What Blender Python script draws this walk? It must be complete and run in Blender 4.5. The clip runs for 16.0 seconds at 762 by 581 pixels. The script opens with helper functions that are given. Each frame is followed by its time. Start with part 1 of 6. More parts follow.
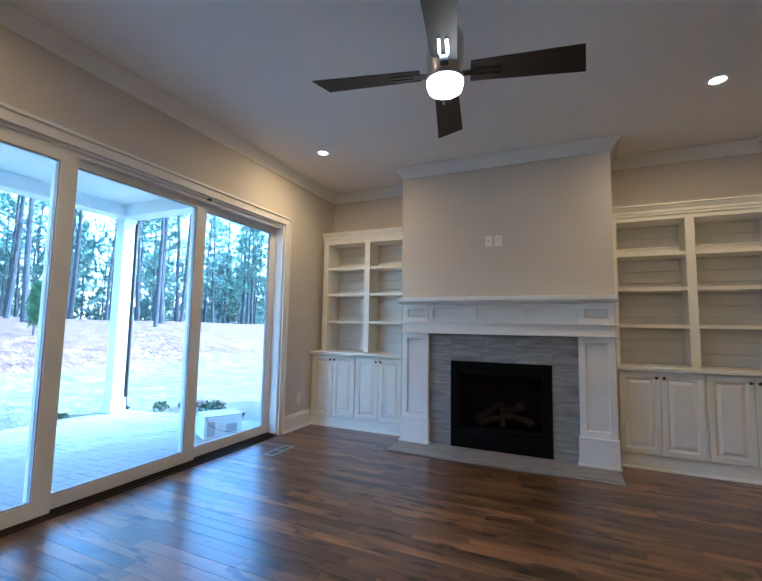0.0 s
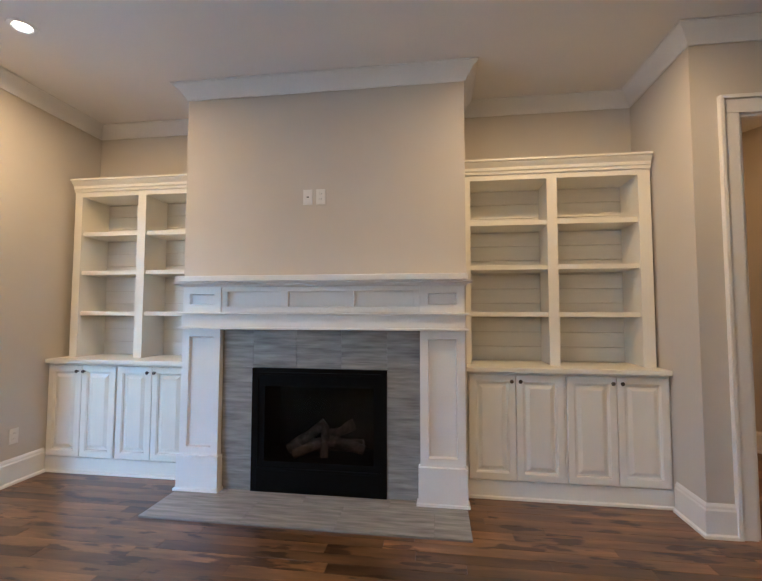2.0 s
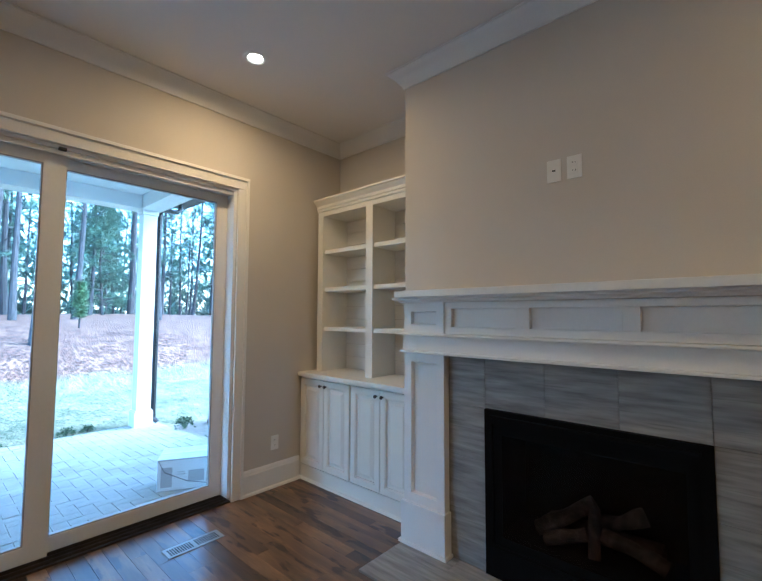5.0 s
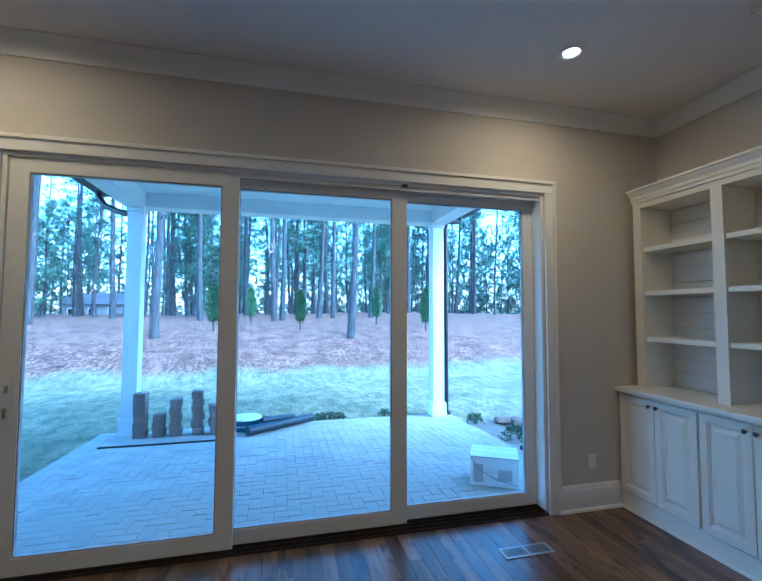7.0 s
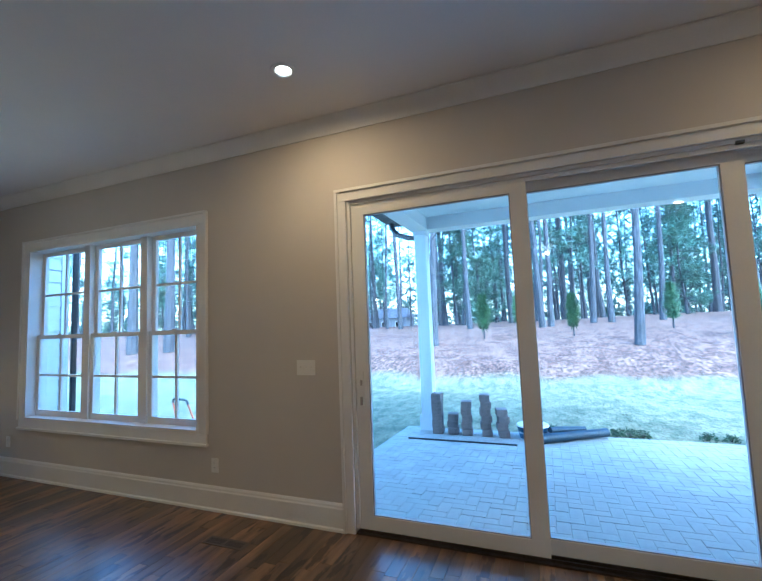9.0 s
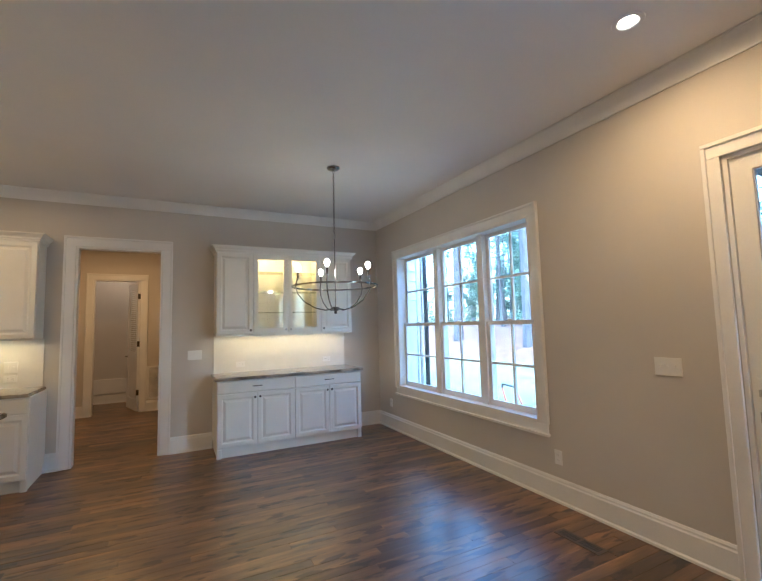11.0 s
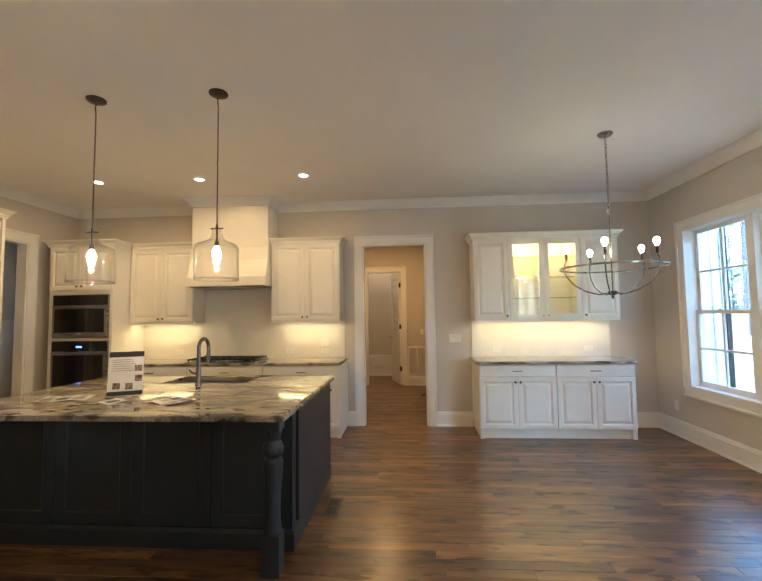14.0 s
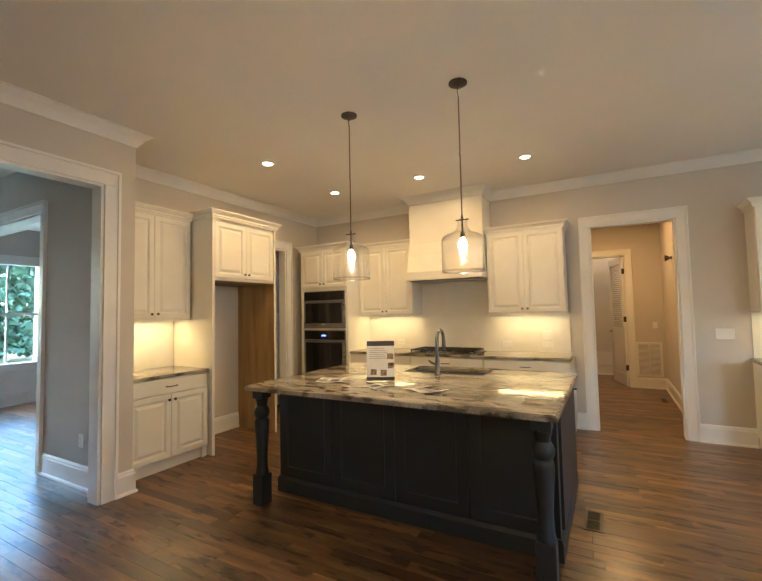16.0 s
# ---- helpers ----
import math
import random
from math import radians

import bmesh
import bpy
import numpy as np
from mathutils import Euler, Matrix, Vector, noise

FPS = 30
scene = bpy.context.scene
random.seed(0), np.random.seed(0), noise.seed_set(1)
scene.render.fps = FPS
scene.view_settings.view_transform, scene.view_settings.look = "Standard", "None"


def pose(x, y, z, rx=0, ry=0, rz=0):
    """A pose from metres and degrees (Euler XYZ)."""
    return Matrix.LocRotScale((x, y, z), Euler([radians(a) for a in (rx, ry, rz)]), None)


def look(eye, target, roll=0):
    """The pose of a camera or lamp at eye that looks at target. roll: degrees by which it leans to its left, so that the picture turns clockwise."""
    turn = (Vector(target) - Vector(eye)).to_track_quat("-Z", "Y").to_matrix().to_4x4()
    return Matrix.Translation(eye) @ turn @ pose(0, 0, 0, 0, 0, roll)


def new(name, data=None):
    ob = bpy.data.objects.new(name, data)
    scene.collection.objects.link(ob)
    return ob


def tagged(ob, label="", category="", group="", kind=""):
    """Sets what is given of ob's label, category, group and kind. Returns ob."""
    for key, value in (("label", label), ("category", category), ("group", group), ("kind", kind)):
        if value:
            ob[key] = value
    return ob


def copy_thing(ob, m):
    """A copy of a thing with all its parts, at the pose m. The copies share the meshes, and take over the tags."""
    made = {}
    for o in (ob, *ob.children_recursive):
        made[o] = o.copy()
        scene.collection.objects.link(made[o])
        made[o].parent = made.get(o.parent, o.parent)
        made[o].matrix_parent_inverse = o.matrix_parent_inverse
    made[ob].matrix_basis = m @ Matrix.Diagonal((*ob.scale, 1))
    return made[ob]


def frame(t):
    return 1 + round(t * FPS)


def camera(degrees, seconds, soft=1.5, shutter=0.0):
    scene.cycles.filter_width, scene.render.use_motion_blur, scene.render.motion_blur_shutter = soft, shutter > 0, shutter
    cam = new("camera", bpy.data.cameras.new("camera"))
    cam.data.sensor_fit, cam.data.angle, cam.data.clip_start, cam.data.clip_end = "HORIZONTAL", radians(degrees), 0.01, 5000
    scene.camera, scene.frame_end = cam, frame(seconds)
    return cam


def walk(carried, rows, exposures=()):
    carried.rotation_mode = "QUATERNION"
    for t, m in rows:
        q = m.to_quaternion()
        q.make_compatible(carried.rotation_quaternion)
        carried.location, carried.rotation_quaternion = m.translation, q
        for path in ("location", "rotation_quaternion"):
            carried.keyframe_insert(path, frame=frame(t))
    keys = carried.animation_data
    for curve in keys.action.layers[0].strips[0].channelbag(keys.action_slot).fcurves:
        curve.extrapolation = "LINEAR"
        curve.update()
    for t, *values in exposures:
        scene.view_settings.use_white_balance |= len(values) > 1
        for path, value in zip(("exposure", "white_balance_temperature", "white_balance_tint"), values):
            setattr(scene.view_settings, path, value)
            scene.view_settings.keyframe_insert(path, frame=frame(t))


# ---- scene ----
cam = camera(85.9, 16.0)
SKY, SUN, LAMPS = 0.15, 0.4, 0.054
PATH = [
    (0, (0.644, 0.509, 1.249), (-0.177, 2.324, 1.424), 1.0),
    (0.5, (0.676, 0.889, 1.3), (-0.018, 2.758, 1.457), 0.9),
    (1, (0.71, 1.251, 1.27), (0.148, 3.164, 1.426), 1.0),
    (1.5, (0.731, 1.611, 1.283), (0.319, 3.564, 1.404), 0.8),
    (2, (0.862, 1.967, 1.304), (0.592, 3.946, 1.415), 0.1),
    (2.5, (1.012, 2.277, 1.299), (0.937, 4.273, 1.406), -0.2),
    (3, (1.132, 2.565, 1.312), (1.248, 4.559, 1.402), -0.2),
    (3.5, (1.103, 2.803, 1.319), (1.025, 4.8, 1.393), -0.1),
    (4, (0.995, 2.917, 1.369), (0.439, 4.836, 1.457), 0.9),
    (4.2, (0.882, 2.908, 1.358), (0.158, 4.769, 1.468), 0.7),
    (4.5, (0.76, 2.834, 1.403), (-0.236, 4.565, 1.514), 0.8),
    (5, (0.631, 2.738, 1.418), (-0.7, 4.225, 1.541), 0.2),
    (5.2, (0.594, 2.692, 1.41), (-0.848, 4.072, 1.545), 0.1),
    (7.5, (0.371, 2.343, 1.512), (-1.616, 2.552, 1.62), -0.3),
    (8, (0.39, 2.286, 1.486), (-1.603, 2.194, 1.619), -0.9),
    (8.5, (0.387, 2.235, 1.476), (-1.565, 1.822, 1.625), -1.4),
    (9, (0.394, 2.184, 1.478), (-1.461, 1.453, 1.644), -2.2),
    (9.5, (0.407, 2.137, 1.479), (-1.267, 1.059, 1.663), -2.5),
    (10, (0.458, 2.062, 1.478), (-0.998, 0.703, 1.658), -2.3),
    (10.2, (0.463, 2.047, 1.484), (-0.888, 0.582, 1.658), -2.0),
    (12.3, (0.596, 1.966, 1.492), (0.298, -0.005, 1.66), -0.7),
    (12.5, (0.605, 1.977, 1.502), (0.375, -0.004, 1.66), -0.4),
    (13, (0.664, 1.976, 1.485), (0.562, -0.016, 1.63), -0.8),
    (13.5, (0.74, 1.956, 1.486), (0.766, -0.04, 1.615), -0.8),
    (14, (0.843, 1.922, 1.481), (0.983, -0.069, 1.607), -0.8),
    (14.5, (0.977, 1.902, 1.487), (1.276, -0.072, 1.606), -0.7),
    (15, (1.089, 1.899, 1.483), (1.637, -0.021, 1.599), -0.6),
    (15.2, (1.129, 1.883, 1.478), (1.765, -0.01, 1.595), -0.8),
    (15.5, (1.209, 1.904, 1.48), (1.955, 0.051, 1.59), -0.8),
    (16, (1.316, 1.918, 1.483), (2.285, 0.172, 1.587), -1.2),
]
EXPOSURES = [(0, 3.82, 4150, 0), (1, 4.25, 4300, 0), (2, 4.4, 4500, 3), (3, 4.25, 4700, 6), (3.7, 4.0, 4700, 4), (5, 3.6, 4300, -1), (7.3, 3.08, 3700, -4), (8.5, 3.25, 3900, -3), (9.2, 3.5, 4150, 0), (10.2, 3.85, 4400, 2), (12.3, 4.4, 4600, 3), (14.5, 4.55, 4950, -1), (16, 4.65, 5100, -1)]
walk(cam, [(t, look(eye, target, roll)) for t, eye, target, roll in PATH], EXPOSURES)

# ---- world, sun, exposure ----
world = bpy.data.worlds.new("sky")
scene.world = world
world.use_nodes = True
wn = world.node_tree
sky = wn.nodes.new("ShaderNodeTexSky")
sky.sky_type, sky.sun_disc = "NISHITA", False
sky.sun_elevation, sky.sun_rotation = radians(40), radians(40)
sky.air_density, sky.dust_density, sky.ozone_density = 1.2, 1.4, 0.6
wn.links.new(sky.outputs[0], wn.nodes["Background"].inputs[0])
wn.nodes["Background"].inputs[1].default_value = SKY
sun = bpy.data.lights.new("sun", "SUN")
sun.energy, sun.angle, sun.color = SUN, radians(20), (1.0, 0.98, 0.95)
new("sun", sun).matrix_basis = look((20 * math.sin(radians(40)), 20 * math.cos(radians(40)), 16.8), (0, 0, 0))
WARM = (1.0, 0.53, 0.18)


def lamp(kind, name, m, watts, size=0.1, colour=WARM, size_y=0.0, spread=180):
    l = bpy.data.lights.new(name, kind)
    l.energy, l.color = watts * LAMPS, colour
    if kind == "AREA":
        l.shape, l.size = ("RECTANGLE" if size_y else "DISK"), size
        l.size_y = size_y or size
        l.spread = radians(spread)
    elif kind == "POINT":
        l.shadow_soft_size = size
    ob = new(name, l)
    ob.matrix_basis = m
    return ob


CANS = ((-1.69, 4.10), (-1.67, 0.77), (1.69, 4.10), (4.43, -1.26), (4.45, -2.52), (3.24, -2.55), (2.02, -2.55))
for cx, cy in CANS:
    lamp("AREA", "can_lamp", pose(cx, cy, 3.065), 25 if cy > 0 else 9.5, 0.11, (1.0, 0.53, 0.18) if cy > 0 else WARM, spread=176)
CZ_BULB = 1.88
FAN, PENDANTS, CHAND = (0.155, 2.27), ((2.18, -0.82), (3.10, -0.82)), (-0.93, -1.79)
lamp("POINT", "fan_lamp", pose(*FAN, 2.285), 6.0, 0.03, (1.0, 0.66, 0.36))
for px, py in PENDANTS:
    lamp("POINT", "pendant_lamp", pose(px, py, CZ_BULB), 8, 0.01)
for k in range(5):
    a = radians(72 * k + 58)
    lamp("POINT", "candle_lamp", pose(CHAND[0] + 0.36 * math.cos(a), CHAND[1] + 0.36 * math.sin(a), 2.06), 4.5, 0.025)
for x0, x1 in ((1.78, 2.66), (3.77, 4.63), (-1.77, 0.0)):
    lamp("AREA", "under_cabinet_lamp", pose((x0 + x1) / 2, -3.50, 1.405), 2.2 if x0 > 0 else 4.0, x1 - x0 - 0.1, (1.0, 0.56, 0.18), 0.03)
lamp("AREA", "under_cabinet_lamp", pose(5.5, -0.60, 1.425, 0, 0, 90), 3.0, 0.75, (1.0, 0.56, 0.18), 0.03)
lamp("POINT", "display_lamp", pose(-0.66, -3.48, 2.40), 5.0, 0.03, (1.0, 0.55, 0.15))
lamp("POINT", "display_lamp", pose(-1.1, -3.48, 2.40), 5.0, 0.03, (1.0, 0.55, 0.15))
lamp("AREA", "hall_lamp", pose(4.25, 5.45, 3.065), 27, 0.11, (1.0, 0.46, 0.12), spread=176)
lamp("AREA", "hall_lamp", pose(1.35, -5.6, 3.065), 25, 0.11, (1.0, 0.48, 0.14), spread=176)
lamp("AREA", "hall_lamp", pose(1.5, -7.8, 3.065), 9, 0.11, (1.0, 0.58, 0.28), spread=176)

# ---- materials ----
def noise_mix(nt, coord, scale, c0, c1, detail=4.0, stretch=(1, 1, 1), lo=0.35, hi=0.65):
    mp = nt.nodes.new("ShaderNodeMapping")
    mp.inputs["Scale"].default_value = stretch
    nt.links.new(coord, mp.inputs["Vector"])
    n = nt.nodes.new("ShaderNodeTexNoise")
    n.inputs["Scale"].default_value, n.inputs["Detail"].default_value = scale, detail
    nt.links.new(mp.outputs["Vector"], n.inputs["Vector"])
    r = nt.nodes.new("ShaderNodeValToRGB")
    r.color_ramp.elements[0].position, r.color_ramp.elements[1].position = lo, hi
    r.color_ramp.elements[0].color, r.color_ramp.elements[1].color = (*c0, 1), (*c1, 1)
    nt.links.new(n.outputs["Fac"], r.inputs["Fac"])
    return r.outputs["Color"], n.outputs["Fac"]


def mix_col(nt, a, b, fac, mode="MIX"):
    m = nt.nodes.new("ShaderNodeMix")
    m.data_type, m.blend_type = "RGBA", mode
    for s, v in ((m.inputs[6], a), (m.inputs[7], b)):
        if isinstance(v, tuple):
            s.default_value = (*v, 1)
        else:
            nt.links.new(v, s)
    if isinstance(fac, float):
        m.inputs[0].default_value = fac
    else:
        nt.links.new(fac, m.inputs[0])
    return m.outputs[2]


def base_mat(name):
    m = bpy.data.materials.new(name)
    m.use_nodes = True
    nt = m.node_tree
    co = nt.nodes.new("ShaderNodeTexCoord").outputs["Object"]
    return m, nt, nt.nodes["Principled BSDF"], co


def M(name, col, rough=0.5, metal=0.0, var=0.06, scale=2.0, bump=0.0, bscale=60.0, stretch=(1, 1, 1), spec=0.5, coat=0.0):
    m, nt, p, co = base_mat(name)
    lo = tuple(c * (1 - var) for c in col)
    hi = tuple(min(1.0, c * (1 + var)) for c in col)
    c1, f1 = noise_mix(nt, co, scale, lo, hi, stretch=stretch)
    c2, f2 = noise_mix(nt, co, bscale, (1 - var,) * 3, (1.0,) * 3, stretch=stretch)
    nt.links.new(mix_col(nt, c1, c2, 1.0, "MULTIPLY"), p.inputs["Base Color"])
    p.inputs["Metallic"].default_value = metal
    p.inputs["Specular IOR Level"].default_value = spec
    p.inputs["Coat Weight"].default_value = coat
    mr = nt.nodes.new("ShaderNodeMapRange")
    mr.inputs["To Min"].default_value, mr.inputs["To Max"].default_value = max(0.02, rough * 0.85), min(1, rough * 1.15)
    nt.links.new(f1, mr.inputs["Value"])
    nt.links.new(mr.outputs["Result"], p.inputs["Roughness"])
    if bump:
        b = nt.nodes.new("ShaderNodeBump")
        b.inputs["Strength"].default_value, b.inputs["Distance"].default_value = bump, 0.004
        nt.links.new(f2, b.inputs["Height"])
        nt.links.new(b.outputs["Normal"], p.inputs["Normal"])
    return m


def glow(name, col, strength):
    m, nt, p, co = base_mat(name)
    p.inputs["Base Color"].default_value = (0.9, 0.9, 0.9, 1)
    p.inputs["Emission Color"].default_value = (*col, 1)
    p.inputs["Emission Strength"].default_value = strength
    return m


def glass_mat(name, tint=(0.97, 0.99, 1.0), rough=0.0, gloss=0.08, power=5.0, edge=0.5):
    """Thin clear glass: lets light straight through, with a faint gloss at grazing angles."""
    m, nt, p, co = base_mat(name)
    nt.nodes.remove(p)
    tr, gl, mx, lw, pw, sc = (nt.nodes.new(k) for k in ("ShaderNodeBsdfTransparent", "ShaderNodeBsdfGlossy", "ShaderNodeMixShader", "ShaderNodeLayerWeight", "ShaderNodeMath", "ShaderNodeMath"))
    tr.inputs[0].default_value = (*tint, 1)
    gl.inputs["Roughness"].default_value = rough
    pw.operation, sc.operation = "POWER", "MULTIPLY_ADD"
    pw.inputs[1].default_value = power
    sc.inputs[1].default_value, sc.inputs[2].default_value = edge, gloss * 0.35
    nt.links.new(lw.outputs["Facing"], pw.inputs[0])
    nt.links.new(pw.outputs[0], sc.inputs[0])
    nt.links.new(sc.outputs[0], mx.inputs[0])
    nt.links.new(tr.outputs[0], mx.inputs[1])
    nt.links.new(gl.outputs[0], mx.inputs[2])
    nt.links.new(mx.outputs[0], nt.nodes["Material Output"].inputs["Surface"])
    return m


def wood_floor(name, island):
    m, nt, p, co = base_mat(name)
    if island:
        rnd = nt.nodes.new("ShaderNodeNewGeometry").outputs["Random Per Island"]
    else:
        rnd = nt.nodes.new("ShaderNodeObjectInfo").outputs["Random"]
    pos = nt.nodes.new("ShaderNodeNewGeometry").outputs["Position"]
    off = nt.nodes.new("ShaderNodeVectorMath")
    off.operation = "MULTIPLY_ADD"
    nt.links.new(rnd, off.inputs[0])
    off.inputs[1].default_value = (37.0, 19.0, 11.0)
    nt.links.new(pos, off.inputs[2])
    v = off.outputs[0]
    grain, gf = noise_mix(nt, v, 3.0, (0.058, 0.029, 0.0125), (0.215, 0.116, 0.047), 7.0, (0.5, 3.2, 1.0), 0.30, 0.70)
    fine, ff = noise_mix(nt, v, 40.0, (0.86, 0.85, 0.84), (1.05, 1.05, 1.05), 3.0, (0.25, 2.6, 1.0))
    knots, kf = noise_mix(nt, v, 2.1, (0.16, 0.12, 0.10), (1, 1, 1), 8.0, (1.7, 6.0, 1.0), 0.385, 0.435)
    pale, pf = noise_mix(nt, v, 1.6, (1, 1, 1), (1.55, 1.50, 1.40), 5.0, (0.9, 6.0, 1.0), 0.56, 0.70)
    tone = nt.nodes.new("ShaderNodeValToRGB")
    tone.color_ramp.elements[0].color, tone.color_ramp.elements[1].color = (0.54, 0.50, 0.46, 1), (1.52, 1.46, 1.34, 1)
    nt.links.new(rnd, tone.inputs["Fac"])
    c = mix_col(nt, grain, fine, 1.0, "MULTIPLY")
    c = mix_col(nt, c, knots, 0.85, "MULTIPLY")
    c = mix_col(nt, c, pale, 1.0, "MULTIPLY")
    c = mix_col(nt, c, tone.outputs["Color"], 1.0, "MULTIPLY")
    nt.links.new(c, p.inputs["Base Color"])
    mr = nt.nodes.new("ShaderNodeMapRange")
    mr.inputs["To Min"].default_value, mr.inputs["To Max"].default_value = 0.30, 0.46
    nt.links.new(gf, mr.inputs["Value"])
    nt.links.new(mr.outputs["Result"], p.inputs["Roughness"])
    p.inputs["Specular IOR Level"].default_value = 0.5
    p.inputs["Coat Weight"].default_value, p.inputs["Coat Roughness"].default_value = 0.55, 0.26
    b = nt.nodes.new("ShaderNodeBump")
    b.inputs["Strength"].default_value, b.inputs["Distance"].default_value = 0.16, 0.003
    nt.links.new(gf, b.inputs["Height"])
    nt.links.new(b.outputs["Normal"], p.inputs["Normal"])
    return m


def stone_tile(name):
    """Grey limestone-look tile with long fine streaks."""
    m, nt, p, co = base_mat(name)
    rnd = nt.nodes.new("ShaderNodeObjectInfo").outputs["Random"]
    off = nt.nodes.new("ShaderNodeVectorMath")
    off.operation = "MULTIPLY_ADD"
    nt.links.new(rnd, off.inputs[0])
    off.inputs[1].default_value = (5.0, 9.0, 7.0)
    nt.links.new(co, off.inputs[2])
    a, f = noise_mix(nt, off.outputs[0], 7.0, (0.165, 0.160, 0.155), (0.36, 0.35, 0.33), 6.0, (0.6, 5.0, 5.0), 0.28, 0.7)
    d, g = noise_mix(nt, off.outputs[0], 14.0, (0.5, 0.5, 0.5), (1, 1, 1), 4.0, (0.35, 9.0, 9.0), 0.28, 0.42)
    nt.links.new(mix_col(nt, a, d, 0.55, "MULTIPLY"), p.inputs["Base Color"])
    p.inputs["Roughness"].default_value = 0.45
    b = nt.nodes.new("ShaderNodeBump")
    b.inputs["Strength"].default_value, b.inputs["Distance"].default_value = 0.3, 0.003
    nt.links.new(f, b.inputs["Height"])
    nt.links.new(b.outputs["Normal"], p.inputs["Normal"])
    return m


def granite(name):
    m, nt, p, co = base_mat(name)
    a, f = noise_mix(nt, co, 3.4, (0.50, 0.45, 0.36), (0.085, 0.075, 0.06), 10.0, (0.8, 1.9, 1.0), 0.44, 0.62)
    w, wf = noise_mix(nt, co, 1.3, (0.52, 0.47, 0.38), (0.20, 0.175, 0.135), 8.0, (0.8, 1.7, 1), 0.38, 0.62)
    s, sf = noise_mix(nt, co, 75.0, (0.45, 0.43, 0.40), (1, 1, 1), 3.0, (1, 1, 1), 0.32, 0.48)
    v, vf = noise_mix(nt, co, 7.5, (0.10, 0.09, 0.08), (1, 1, 1), 9.0, (0.8, 1.9, 1), 0.40, 0.48)
    c = mix_col(nt, a, w, 0.5)
    c = mix_col(nt, c, s, 0.6, "MULTIPLY")
    c = mix_col(nt, c, v, 0.75, "MULTIPLY")
    nt.links.new(c, p.inputs["Base Color"])
    p.inputs["Roughness"].default_value = 0.07
    return m


def ground_mat(name):
    """Pale dormant lawn near the house, rust-brown pine straw beyond a wavering edge, leaf litter in the woods."""
    m, nt, p, co = base_mat(name)
    sep = nt.nodes.new("ShaderNodeSeparateXYZ")
    nt.links.new(co, sep.inputs[0])
    lawn, lf = noise_mix(nt, co, 1.6, (0.182, 0.177, 0.106), (0.272, 0.258, 0.163), 6.0)
    blades, bf = noise_mix(nt, co, 22.0, (0.55, 0.58, 0.50), (1.12, 1.12, 1.06), 6.0, (0.5, 1.6, 1))
    lawn = mix_col(nt, lawn, blades, 0.8, "MULTIPLY")
    straw, sf = noise_mix(nt, co, 2.0, (0.135, 0.074, 0.048), (0.265, 0.163, 0.107), 7.0)
    needles, nf = noise_mix(nt, co, 14.0, (0.22, 0.21, 0.20), (1.35, 1.32, 1.28), 8.0, (0.6, 1, 1))
    straw = mix_col(nt, straw, needles, 0.9, "MULTIPLY")
    clump, cf = noise_mix(nt, co, 8.0, (0.50, 0.48, 0.47), (1.25, 1.22, 1.2), 10.0, (0.8, 1.4, 1), 0.38, 0.60)
    straw = mix_col(nt, straw, clump, 0.85, "MULTIPLY")
    tuft, tf = noise_mix(nt, co, 4.5, (0.60, 0.66, 0.55), (1.18, 1.15, 1.1), 10.0, (0.7, 1.2, 1), 0.38, 0.60)
    lawn = mix_col(nt, lawn, tuft, 0.8, "MULTIPLY")
    wob = nt.nodes.new("ShaderNodeTexNoise")
    wob.inputs["Scale"].default_value = 0.5
    nt.links.new(co, wob.inputs["Vector"])
    edge = nt.nodes.new("ShaderNodeMath")
    edge.operation = "MULTIPLY_ADD"
    nt.links.new(wob.outputs["Fac"], edge.inputs[0])
    edge.inputs[1].default_value = 1.6
    nt.links.new(sep.outputs["X"], edge.inputs[2])
    mr = nt.nodes.new("ShaderNodeMapRange")
    mr.inputs["From Min"].default_value, mr.inputs["From Max"].default_value = -10.2, -10.7
    nt.links.new(edge.outputs[0], mr.inputs["Value"])
    nt.links.new(mix_col(nt, lawn, straw, mr.outputs["Result"]), p.inputs["Base Color"])
    p.inputs["Roughness"].default_value = 0.95
    b = nt.nodes.new("ShaderNodeBump")
    b.inputs["Strength"].default_value, b.inputs["Distance"].default_value = 0.9, 0.05
    nt.links.new(nf, b.inputs["Height"])
    nt.links.new(b.outputs["Normal"], p.inputs["Normal"])
    return m


WALL = M("wall_paint", (0.60, 0.56, 0.51), 0.85, var=0.03, scale=1.2, bump=0.12, bscale=180)
CEIL = M("ceiling_paint", (0.82, 0.80, 0.765), 0.9, var=0.02, scale=1.0, bump=0.08, bscale=150)
TRIM = M("trim_paint", (0.80, 0.79, 0.77), 0.32, var=0.025, scale=3, bump=0.05, bscale=90)
CAB = M("cabinet_enamel", (0.80, 0.78, 0.71), 0.3, var=0.02, scale=4, bump=0.04, bscale=120)
SHELFBACK = M("shiplap_paint", (0.74, 0.72, 0.67), 0.45, var=0.03, scale=3, bump=0.05, bscale=70, stretch=(0.3, 1, 4))
ISLAND = M("island_paint", (0.018, 0.025, 0.033), 0.42, var=0.12, scale=3, bump=0.05, bscale=80)
FLOOR_A, FLOOR_B = wood_floor("oak_plank", False), wood_floor("oak_planks_joined", True)
SUBFLOOR = M("subfloor_dark", (0.05, 0.03, 0.02), 0.9)
